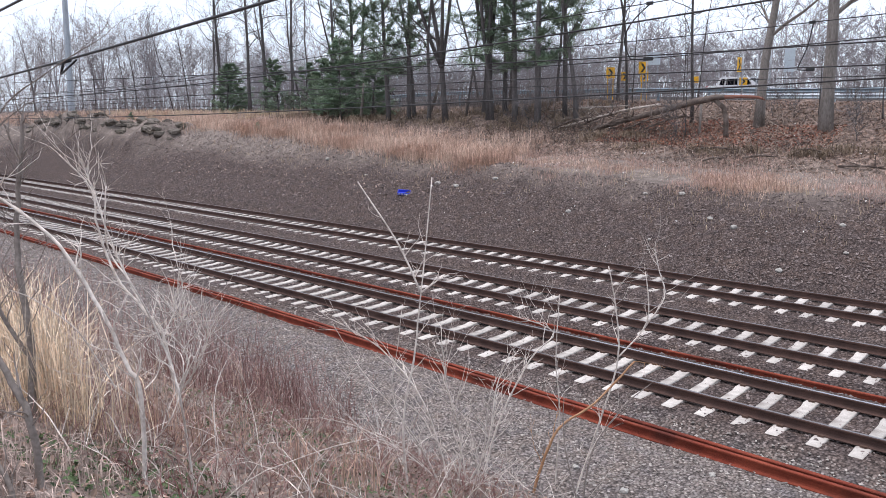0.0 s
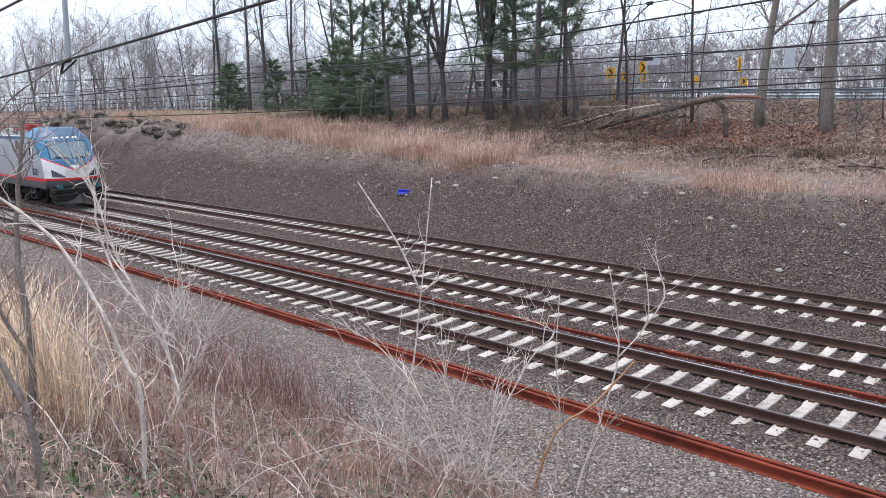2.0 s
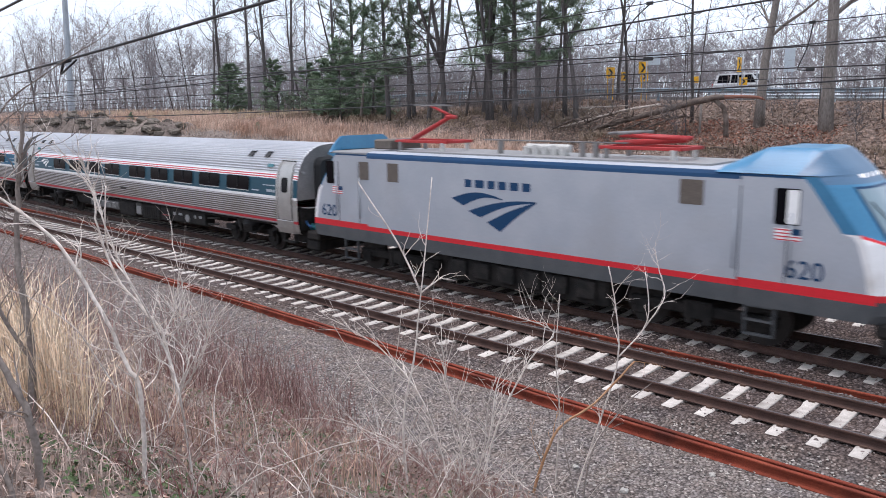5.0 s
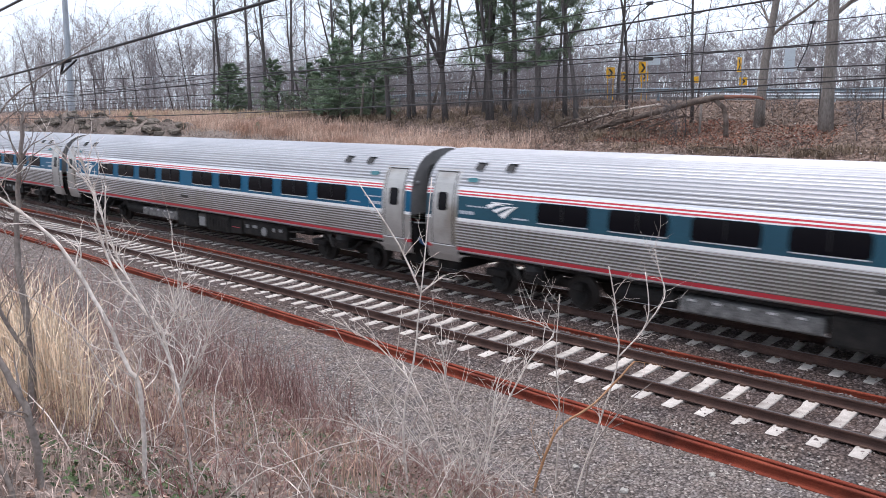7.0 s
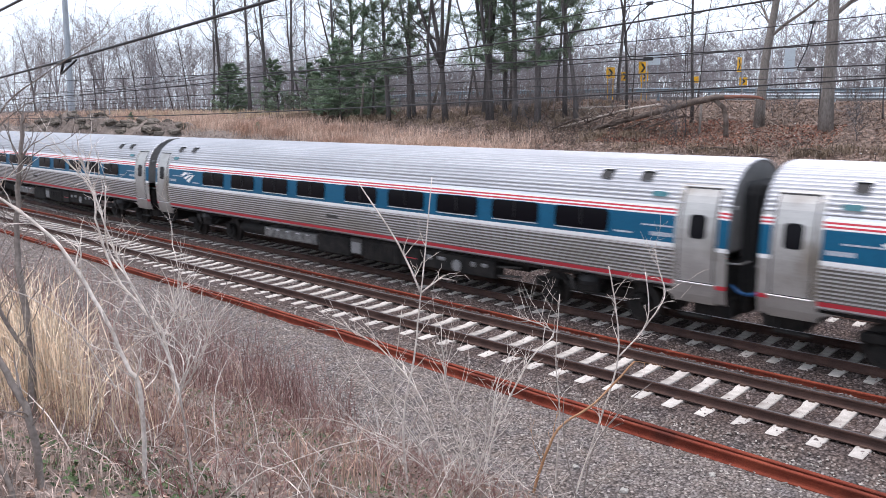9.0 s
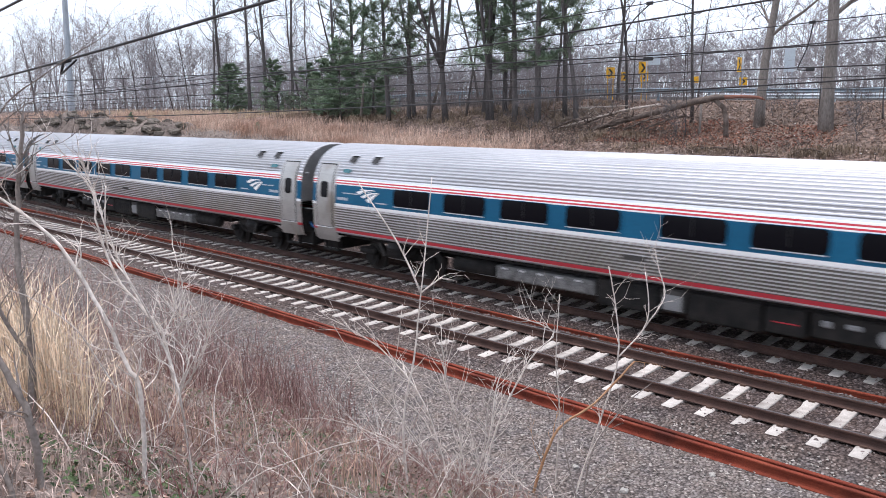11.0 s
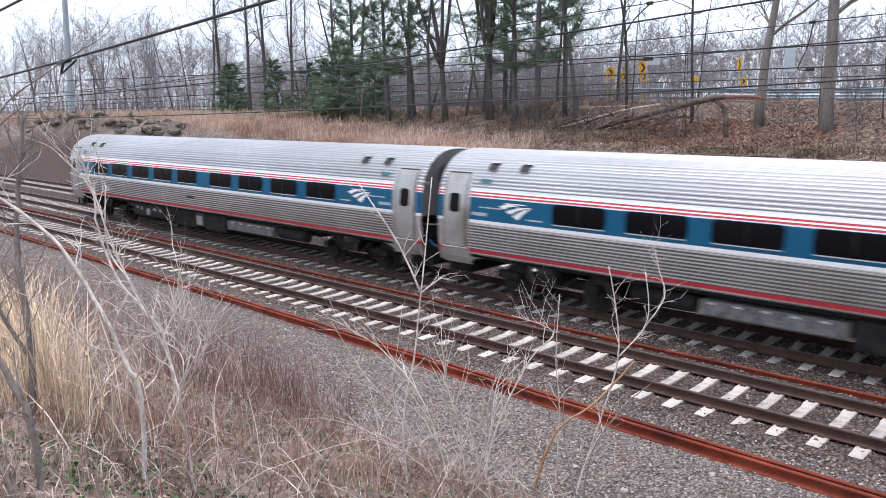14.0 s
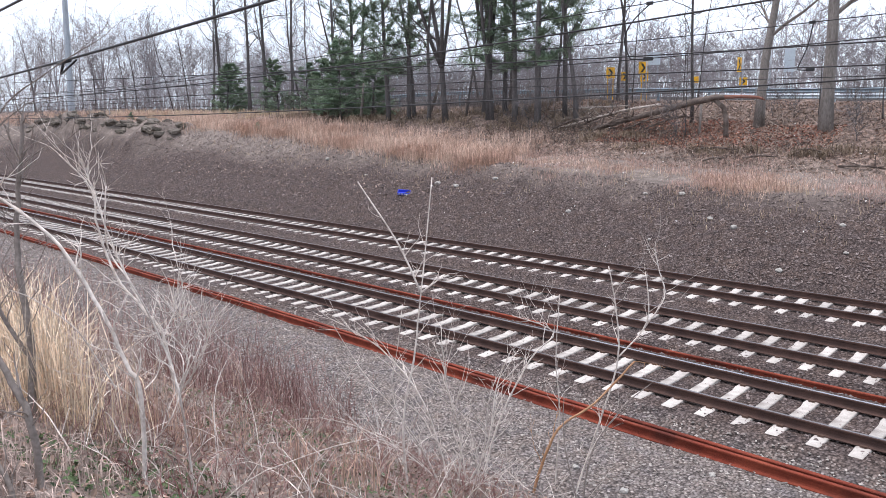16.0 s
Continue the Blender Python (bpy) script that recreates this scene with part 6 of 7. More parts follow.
def woods(name, rows, seed, label, mat, slim=(0.0035, 0.007), high=(8, 14)):
    """Far leafless woods that nobody could count, in one mesh."""
    rng = random.Random(seed)
    v, f = [], []
    for x0, x1, y0, y1, n in rows:
        for k in range(n):
            x, y = rng.uniform(x0, x1), rng.uniform(y0, y1)
            h = rng.uniform(*high) * ramp(x + 0.6 * (y - 70), [(-150, 0.9), (-100, 0.75), (-70, 0.72), (-45, 0.66)])
            base = Vector((x, y, ground(x, y) - 0.3))
            r = h * rng.uniform(*slim)
            path, _ = branch_path(rng, base, Vector((rng.gauss(0, 0.05), rng.gauss(0, 0.05), 1)), h, 5, 0.06, 0.02)
            tube(v, f, path, [r * (1 - 0.16 * i) for i in range(6)], 5, False)
            for b in range(15):
                q = rng.uniform(1.2, 5)
                i = min(int(q), 4)
                p = path[i].lerp(path[i + 1], q - i)
                a = rng.uniform(0, 6.28)
                l = h * rng.uniform(0.16, 0.36) * (1.3 - 0.14 * q)
                bp, _ = branch_path(rng, p, Vector((math.cos(a), math.sin(a), rng.uniform(0.1, 0.9))), l, 3, 0.15, 0.08)
                tube(v, f, bp, [max(0.02, r * 0.35), max(0.018, r * 0.25), 0.018, 0.014], 3, False)
                for m in range(9):
                    j = rng.randint(1, 3)
                    d = (bp[j] - bp[j - 1]).normalized() + Vector((rng.gauss(0, 0.6), rng.gauss(0, 0.6), rng.gauss(0.3, 0.4)))
                    tp, _ = branch_path(rng, bp[j], d, l * rng.uniform(0.3, 0.7), 2, 0.2, 0.05)
                    tube(v, f, tp, [0.016, 0.013, 0.009], 3, False)
    return tagged(part(name, mesh_of(name, v, f), mat), label, "woods", kind="stuff")


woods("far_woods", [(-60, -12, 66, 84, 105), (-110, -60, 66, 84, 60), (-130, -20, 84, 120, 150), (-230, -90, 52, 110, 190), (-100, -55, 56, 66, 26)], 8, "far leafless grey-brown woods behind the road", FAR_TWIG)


def thicket(name, rows, seed, mat, label, high, thick=0.012, arch=0.12, arms=3, curl=0.0):
    """Thin upright stems with a few side shoots, in one mesh."""
    rng = random.Random(seed)
    v, f = [], []
    for x0, x1, y0, y1, n in rows:
        for k in range(n):
            x, y = rng.uniform(x0, x1), rng.uniform(y0, y1)
            h = rng.uniform(*high) * rng.uniform(0.6, 1.0)
            p = Vector((x, y, ground(x, y) - 0.05))
            if curl:
                d, path = Vector((rng.gauss(0, arch), rng.gauss(0, arch), 1)).normalized(), [p]
                bend = Vector((rng.gauss(0, curl), rng.gauss(0, curl), rng.gauss(-0.04, curl * 0.5)))
                for q in range(8):
                    d = (d + bend + Vector((rng.gauss(0, 0.06), rng.gauss(0, 0.06), rng.gauss(0, 0.06)))).normalized()
                    path.append(path[-1] + d * (h / 8))
                tube(v, f, path, [thick * (1 - 0.085 * q) for q in range(9)], 3, False)
                path = path[::2]
            else:
                path, _ = branch_path(rng, p, Vector((rng.gauss(0, arch), rng.gauss(0, arch), 1)), h, 4, arch, -0.02)
                tube(v, f, path, [thick, thick * 0.85, thick * 0.7, thick * 0.5, thick * 0.3], 3, False)
            for a in range(arms):
                j = rng.randint(1, 4)
                bp, _ = branch_path(rng, path[j], Vector((rng.gauss(0, 0.6), rng.gauss(0, 0.6), 0.6)), h * rng.uniform(0.15, 0.4), 3, 0.17, 0.02)
                tube(v, f, bp, [thick * 0.5, thick * 0.42, thick * 0.34, thick * 0.2], 3, False)
    return tagged(part(name, mesh_of(name, v, f), mat), label, "brush", kind="stuff")


thicket("understory_brush", [(-60, -28, 39.5, 49, 900), (-64, -27, 47, 57, 700), (-110, -60, 44, 55, 650), (-180, -95, 42, 58, 700), (-28, -6, 41, 50, 200)], 9, BRUSH, "grey-brown leafless understory brush in the wood", (1.0, 4.0), 0.014)

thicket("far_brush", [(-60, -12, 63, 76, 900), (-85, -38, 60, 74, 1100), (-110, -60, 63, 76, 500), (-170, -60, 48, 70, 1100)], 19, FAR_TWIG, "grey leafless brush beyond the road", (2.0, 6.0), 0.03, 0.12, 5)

# fallen trees on the slope
def log(name, path, radii, mat, label, branches=0, seed=1, blen=1.2):
    rng = random.Random(seed)
    pts = [Vector(p) for p in path]
    v, f = [], []
    tube(v, f, pts, radii, 9)
    thing = part(name, mesh_of(name, v, f, True), mat)
    for k in range(branches):
        q = rng.uniform(0.1, len(pts) - 1.01)
        i = int(q)
        p = pts[i].lerp(pts[i + 1], q - i)
        bp, _ = branch_path(rng, p, Vector((rng.gauss(0, 0.8), rng.gauss(0, 0.5), rng.uniform(-0.2, 0.7))), blen * rng.uniform(0.4, 1.3), 4, 0.25, -0.03)
        bv, bf = [], []
        tube(bv, bf, bp, [0.035, 0.028, 0.02, 0.014, 0.008], 4, False)
        part("branch", mesh_of("branch", bv, bf, True), mat, thing)
    return tagged(thing, label, "fallen tree", "fallen trees")


log("fallen_tree", [(-26.77, 36.09, 3.05), (-24.12, 36.29, 3.72), (-20.55, 36.59, 4.60), (-17.81, 36.69, 5.29), (-16.60, 36.69, 5.50), (-16.1, 36.69, 5.52)], [0.07, 0.1, 0.14, 0.17, 0.16, 0.13], DEAD_WOOD, "broken reddish fallen trunk leaning over the slope", 16, 2)
TORN_WOOD = material("torn_reddish_wood", (0.20, 0.095, 0.072), 0.9, spec=0.1, vary=0.3, grain=3, fine=20, other=(0.30, 0.17, 0.135), bump=0.5, bump_dist=0.03, stretch=(0.2, 1, 1))
log("torn_limb", [(-16.3, 36.69, 5.52), (-15.3, 36.69, 5.54), (-14.5, 36.69, 5.48), (-14.2, 36.69, 5.36)], [0.09, 0.085, 0.07, 0.03], TORN_WOOD, "torn reddish end of the fallen trunk", 2, 7, 0.5)
log("broken_trunk", [(-15.90, 36.59, 3.10), (-15.95, 36.64, 4.34), (-16.12, 36.69, 5.01), (-16.70, 36.71, 5.48)], [0.14, 0.12, 0.12, 0.11], DEAD_WOOD, "dark broken upright trunk, bent over at the top", 8, 3)
LIGHT_BRANCH = material("bleached_branch", (0.34, 0.29, 0.25), 0.9, spec=0.15, vary=0.25, grain=2, fine=14, other=(0.46, 0.40, 0.355), bump=0.3)
log("fallen_branch", [(-28.65, 36.29, 3.36), (-25.09, 36.49, 4.08), (-21.64, 36.69, 4.91), (-19.51, 36.79, 5.22)], [0.035, 0.05, 0.055, 0.06], LIGHT_BRANCH, "long pale fallen branch over the slope", 6, 4)
log("fallen_branch", [(-27.68, 38.67, 4.91), (-25.37, 38.67, 5.07), (-22.36, 38.67, 5.17)], [0.03, 0.05, 0.03], LIGHT_BRANCH, "long pale fallen branch over the slope", 4, 5)
log("stump_pole", [(-17.25, 36.59, 3.10), (-17.22, 36.59, 5.22)], [0.075, 0.06], PALE_BARK, "slim pale snag standing on the slope", 0, 5)
for k, (x, y) in enumerate(((-21.6, 35.9), (-22.9, 36.2), (-19.9, 36.0), (-24.2, 35.7), (-18.9, 36.3))):
    z = ground(x, y)
    log("fallen_limb", [(x - 1.2, y, z + 0.2), (x, y + 0.2, z + 0.7), (x + 1.1, y, z + 0.9)], [0.03, 0.05, 0.03], DEAD_WOOD, "tangled pile of dead branches under the fallen trunk", 18, 20 + k, 1.3)
for k, (x, y, a, l) in enumerate(((-16.3, 34.2, 0.2, 2.0), (-13.8, 33.5, 0.5, 1.6), (-9.8, 33.2, -0.1, 2.2), (-7.2, 34.7, 0.15, 2.5), (-10.8, 34.5, 2.6, 1.4), (-5.8, 33.3, 0.3, 2.2), (-15.3, 32.9, 1.0, 1.2))):
    z = ground(x, y) + 0.08
    e = (x + l * math.cos(a), y + l * math.sin(a) * 0.5)
    log("fallen_branch", [(x, y, z), ((x + e[0]) / 2, (y + e[1]) / 2, (z + ground(*e)) / 2 + 0.12), (e[0], e[1], ground(*e) + 0.06)], [0.05, 0.045, 0.025], DEAD_WOOD, "short dead branch lying in the leaf litter", 4, 40 + k, 0.6)

# ---- grasses and litter ----
GRASS_RED = material("russet_dead_grass", (0.45, 0.29, 0.22), 0.9, spec=0.15, vary=0.25, grain=0.35, fine=5, other=(0.62, 0.46, 0.37), bump=0.0, island=0.4)
GRASS_TAN = material("tan_dead_grass", (0.46, 0.34, 0.225), 0.85, spec=0.2, vary=0.25, grain=0.8, fine=6, other=(0.62, 0.49, 0.35), bump=0.0, island=0.3)
PALE_STICK = material("dry_pale_sticks", (0.30, 0.24, 0.2), 0.9, spec=0.15, vary=0.25, grain=2, fine=10, other=(0.42, 0.35, 0.3), bump=0.0, island=0.3)
LEAVES = material("fallen_leaves", (0.18, 0.115, 0.09), 0.85, spec=0.2, vary=0.3, grain=0.5, fine=8, other=(0.32, 0.23, 0.18), bump=0.0, island=0.5)


def grass(name, spots, seed, mat, label, high, blades, wide=0.008, tilt=0.25, spread=0.12):
    """Tufts of narrow bent blades, in one mesh. spots: (x, y, scale)."""
    rng = random.Random(seed)
    v, f = [], []
    for x, y, s in spots:
        for k in range(blades):
            bx, by = x + rng.gauss(0, spread), y + rng.gauss(0, spread)
            z = ground(bx, by)
            h = rng.uniform(*high) * s
            a = rng.uniform(0, 6.28)
            t = abs(rng.gauss(0, tilt)) + 0.03
            dx, dy = math.cos(a), math.sin(a)
            wx, wy = -dy * wide * 0.5 * rng.uniform(0.6, 1.4), dx * wide * 0.5
            m = (bx + dx * h * t * 0.4, by + dy * h * t * 0.4, z + h * 0.6)
            e = (bx + dx * h * t * 1.2, by + dy * h * t * 1.2, z + h * (1 - 0.3 * t))
            b = len(v)
            v += [(bx - wx, by - wy, z - 0.03), (bx + wx, by + wy, z - 0.03), (m[0] + wx, m[1] + wy, m[2]), (m[0] - wx, m[1] - wy, m[2]), e]
            f += [(b, b + 1, b + 2, b + 3), (b + 3, b + 2, b + 4)]
    return tagged(part(name, mesh_of(name, v, f), mat), label, "grass", kind="stuff")


rng = random.Random(77)
spots = []
while len(spots) < 4000:
    x = -100 * rng.random() ** 1.3 - 4
    yc, zc = crest_of(x)
    y = yc + rng.uniform(-0.6, ramp(x, [(-72, 9.5), (-52, 5.4), (-36, 5.2), (-28, 4.6)])) * rng.random() ** 0.7
    dens = (0.45 if x < -24 else 0.02) + 1.0 * noise.noise(Vector((x * 0.22, y * 0.45, 2.0)))
    if rng.random() < dens and not (x > -26 and y > 33.5):
        spots.append((x, y, rng.uniform(0.5, 1.1) * (0.42 if x > -24 else 1.05)))
for k in range(620):
    x = rng.uniform(-44, -24)
    y = rng.uniform(crest_of(x)[0] + 0.3, 34.4)
    if noise.noise(Vector((x * 0.4, y * 0.8, 8.0))) > -0.15:
        spots.append((x, y, rng.uniform(0.6, 1.0)))
grass("bank_grass", spots, 5, GRASS_RED, "russet dead grass along the top of the bank", (0.3, 0.95), 13, 0.014, 0.42, 0.25)
spots = [(rng.uniform(-100, -55), rng.uniform(33, 42), rng.uniform(0.6, 1.0)) for k in range(700)]
grass("bank_grass", spots, 6, GRASS_TAN, "tan dead grass on the far bank", (0.3, 0.8), 9, 0.02, 0.3, 0.25)
spots = [(rng.uniform(-60, -5), rng.uniform(25.5, 29.5), rng.uniform(0.3, 0.8)) for k in range(420)]
grass("bank_grass", [q for q in spots if q[1] > crest_of(q[0])[0] - 2.2], 7, GRASS_TAN, "sparse dead grass on the gravel slope", (0.15, 0.4), 7, 0.01, 0.5, 0.15)


def leaf_litter(name, rows, seed, mat, label, size=(0.05, 0.11)):
    rng = random.Random(seed)
    v, f = [], []
    for x0, x1, y0, y1, n in rows:
        for k in range(n):
            x, y = rng.uniform(x0, x1), rng.uniform(y0, y1)
            z = rough_ground(x, y) + rng.uniform(0.0, 0.05)
            s = rng.uniform(*size)
            m = pose(x, y, z, rng.gauss(0, 30), rng.gauss(0, 30), rng.uniform(0, 360))
            b = len(v)
            v += [m @ Vector(q) for q in ((-s, 0, 0), (0, -s * 0.55, s * 0.2), (s, 0, 0), (0, s * 0.55, s * 0.2))]
            f += [(b, b + 1, b + 2), (b, b + 2, b + 3)]
    return tagged(part(name, mesh_of(name, v, f), mat), label, "fallen leaves", kind="stuff")


leaf_litter("leaf_litter", [(-30, 0, 32, 46, 24000), (-58, -28, 33, 46, 5000)], 4, LEAVES, "red-brown fallen leaves on the wooded slope", (0.035, 0.085))
RED_LEAVES = material("rust_red_fallen_leaves", (0.22, 0.095, 0.07), 0.85, spec=0.2, vary=0.3, grain=0.5, fine=8, other=(0.34, 0.16, 0.11), bump=0.0, island=0.5)
leaf_litter("red_leaf_drift", [(-22, -15.5, 34.6, 39.0, 4200), (-9, -3, 36, 41, 1800), (-15.5, -11, 35, 38.5, 1500)], 45, RED_LEAVES, "drift of rust-red fallen leaves on the slope", (0.04, 0.09))
PALE_LEAVES = material("pale_curled_leaves", (0.36, 0.27, 0.21), 0.85, spec=0.2, vary=0.3, grain=0.5, fine=8, other=(0.50, 0.41, 0.34), bump=0.0, island=0.5)
leaf_litter("pale_leaves", [(-26, 0, 29, 44, 5200)], 46, PALE_LEAVES, "pale curled leaves scattered on the slope", (0.025, 0.06))
PINK_GRASS = material("pinkish_dead_grass", (0.39, 0.255, 0.21), 0.9, spec=0.15, vary=0.25, grain=0.5, fine=5, other=(0.55, 0.385, 0.325), bump=0.0, island=0.35)
FERN = material("dark_dead_undergrowth", (0.15, 0.11, 0.08), 0.95, spec=0.1, vary=0.3, grain=0.7, fine=6, other=(0.28, 0.215, 0.16), bump=0.0, island=0.4)
spots = []
while len(spots) < 950:
    x, y = rng.uniform(-27, -2), rng.uniform(27.6, 33.6)
    if rng.random() < 0.35 + 1.3 * noise.noise(Vector((x * 0.35, y * 0.7, 5.0))) + (0.25 if 29 < y < 32.5 else -0.1):
        spots.append((x, y, rng.uniform(0.5, 1.1)))
grass("shelf_grass", spots, 61, PINK_GRASS, "low pinkish dead grass on the shelf below the wood", (0.1, 0.34), 13, 0.012, 0.5, 0.22)
spots = []
for cx, cy, n in ((-11.2, 34.4, 24), (-10.2, 34.8, 16), (-8.0, 34.6, 16), (-19.6, 33.9, 12), (-15.8, 34.2, 12), (-13.6, 34.5, 10), (-22.5, 35.2, 30), (-20.5, 35.6, 24), (-6.2, 33.9, 12)):
    spots += [(cx + rng.gauss(0, 0.5), cy + rng.gauss(0, 0.25), rng.uniform(0.6, 1.1)) for k in range(n)]
spots += [(rng.uniform(-54, -25), rng.uniform(35.5, 43), rng.uniform(0.7, 1.4)) for k in range(520)]
grass("undergrowth", spots, 62, FERN, "dark matted undergrowth on the wooded slope", (0.15, 0.45), 16, 0.025, 0.9, 0.18)

leaf_litter("white_litter", [(-26, 2, 24, 40, 260), (-60, -20, 24, 32, 200)], 44, CAR_WHITE, "pale chips and scraps scattered over the bank", (0.02, 0.055))
# sticks and dry stalks among the leaves
thicket("litter_sticks", [(-28, 2, 30.5, 42, 2600), (-50, -24, 30, 36, 500)], 33, PALE_STICK, "dry pale sticks lying among leaves", (0.2, 1.1), 0.013, 1.3, 2)
thicket("dead_twigs", [(-28, -2, 32.5, 43, 1100), (-26, -17, 34.5, 37.5, 380), (-52, -28, 33.5, 42, 900)], 34, DEAD_WOOD, "dark dead twigs tangled on the slope", (0.3, 1.2), 0.016, 1.0, 3)

BANK_DEBRIS = material("brown_bank_debris", (0.2, 0.145, 0.115), 0.95, spec=0.1, vary=0.3, grain=0.7, fine=6, other=(0.4, 0.31, 0.26), bump=0.0, island=0.5)

# the rock ledge under the far crest
ROCK = material("dark_mossy_rock", (0.105, 0.09, 0.076), 0.95, spec=0.2, vary=0.3, grain=1.2, fine=9, other=(0.22, 0.188, 0.16), stain=(0.075, 0.066, 0.05), bump=0.7, bump_dist=0.08)
rng = random.Random(91)
for k in range(100):
    x = -84 + k * 0.29 + rng.uniform(-0.5, 0.5)
    yc, zc = crest_of(x)
    r = rng.uniform(0.25, 0.7)
    y = yc - 0.2 - 1.9 * rng.random() ** 1.3
    bm = stone_mesh(rng, r, 3)
    for v in bm.verts:
        v.co *= 1 + 0.45 * noise.noise(v.co * (1.6 / r) + Vector((k, 0, 0)))
        v.co.z *= 0.55
        v.co.x = max(-0.8 * r, min(0.8 * r, v.co.x))
        v.co.y = max(-0.7 * r, min(0.7 * r, v.co.y))
    tagged(part("rock", bm, ROCK, at=pose(x, y, rough_ground(x, y), rng.uniform(-20, 20), rng.uniform(-20, 20), rng.uniform(0, 360))), "dark weathered rock jutting from the far bank", "rock", "rock ledge")

# leafless shrubs on the slope below the road
SHRUB = [bare_tree(201 + k, 2.6, 0.006, 12, 5, 3, 0.12, 0.5) for k in range(2)]
rng = random.Random(92)
for k in range(26):
    x, y = rng.uniform(-27, 1), rng.uniform(34.5, 45)
    plant("shrub", SHRUB[k % 2], x, y, (BARK, TWIG), rng.uniform(0.45, 0.95), rng.uniform(0, 360), 0, "small leafless shrub among fallen leaves", "shrub", "shrubs")

for k in range(16):
    x = rng.uniform(-92, -68)
    y = crest_of(x)[0] - rng.uniform(0.2, 2.2)
    plant("shrub", SHRUB[k % 2], x, y, (BARK, TWIG), rng.uniform(0.4, 0.8), rng.uniform(0, 360), 0, "small leafless shrub on the rocky bank", "shrub", "shrubs")
leaf_litter("bank_debris", [(-95, -50, 26.5, 31.5, 1800), (-50, -20, 25.5, 31, 1500)], 47, BANK_DEBRIS, "brown soil clods and dead leaves on the bank", (0.03, 0.09))

# ---- stones of the ballast ----
GRAVEL = material("crushed_grey_stone", (0.115, 0.0895, 0.083), 0.9, spec=0.25, vary=0.25, grain=6, fine=50, other=(0.21, 0.171, 0.159), bump=0.2, island=0.5)


PALE_GRAVEL = material("pale_crushed_stone", (0.215, 0.19, 0.17), 0.9, spec=0.25, vary=0.25, grain=6, fine=50, other=(0.36, 0.325, 0.295), bump=0.2, island=0.5)


def gravel(name, rows, seed, label, mat=None):
    """Broken stones, each an irregular eight-faced lump, in one mesh."""
    rng = random.Random(seed)
    v, f = [], []
    tri = ((0, 2, 4), (2, 1, 4), (1, 3, 4), (3, 0, 4), (2, 0, 5), (1, 2, 5), (3, 1, 5), (0, 3, 5))
    for x0, x1, y0, y1, n, s0, s1 in rows:
        for k in range(n):
            x, y = rng.uniform(x0, x1), rng.uniform(y0, y1)
            s = rng.uniform(s0, s1)
            z = rough_ground(x, y) + s * 0.15
            b = len(v)
            ca, sa = math.cos(rng.uniform(0, 6.28)), math.sin(rng.uniform(0, 6.28))
            for q in ((1, 0, 0), (-1, 0, 0), (0, 1, 0), (0, -1, 0), (0, 0, 1), (0, 0, -1)):
                j = [c * s * rng.uniform(0.6, 1.1) + rng.gauss(0, s * 0.18) for c in q]
                v.append((x + j[0] * ca - j[1] * sa, y + j[0] * sa + j[1] * ca, z + j[2] * 0.75))
            f += [(b + p, b + q, b + r) for p, q, r in tri]
    return tagged(part(name, mesh_of(name, v, f), mat or GRAVEL), label, "gravel", kind="stuff")


gravel("ballast_stones", [(-18, 2, 12.6, 23.6, 13000, 0.022, 0.045), (-45, -18, 12.6, 23.6, 9000, 0.03, 0.05)], 15, "crushed grey ballast stones between the rails")
gravel("shoulder_stones", [(-15, 3, 7.6, 12.3, 9000, 0.015, 0.034), (-40, -15, 8.5, 12.3, 5000, 0.02, 0.04)], 17, "pale crushed stones on the near shoulder", PALE_GRAVEL)
gravel("bank_stones", [(-22, 0, 23.6, 28.2, 9000, 0.025, 0.06), (-60, -22, 23.6, 30, 9000, 0.03, 0.07)], 16, "crushed grey stones on the bank")

# ---- plants before the camera ----
STEM_GREY = material("pale_grey_dead_stems", (0.47, 0.405, 0.36), 0.9, spec=0.15, vary=0.25, grain=2, fine=20, other=(0.66, 0.59, 0.535), bump=0.1, island=0.3)
STEM_RED = material("dark_red_stems", (0.21, 0.10, 0.09), 0.85, spec=0.15, vary=0.25, grain=1.5, fine=12, other=(0.38, 0.24, 0.215), bump=0.0, island=0.35)
STEM_DARK = material("grey_brown_sapling_bark", (0.20, 0.17, 0.152), 0.9, spec=0.15, vary=0.25, grain=4, fine=30, other=(0.22, 0.185, 0.165), bump=0.3, island=0.15)
STEM_ORANGE = material("orange_brown_stem", (0.36, 0.19, 0.10), 0.85, spec=0.15, vary=0.2, grain=3, fine=20, other=(0.42, 0.25, 0.15), bump=0.1)
GREEN_LEAF = material("small_green_leaves", (0.05, 0.085, 0.03), 0.7, vary=0.3, grain=3, fine=12, other=(0.08, 0.12, 0.045), bump=0.0, island=0.4)


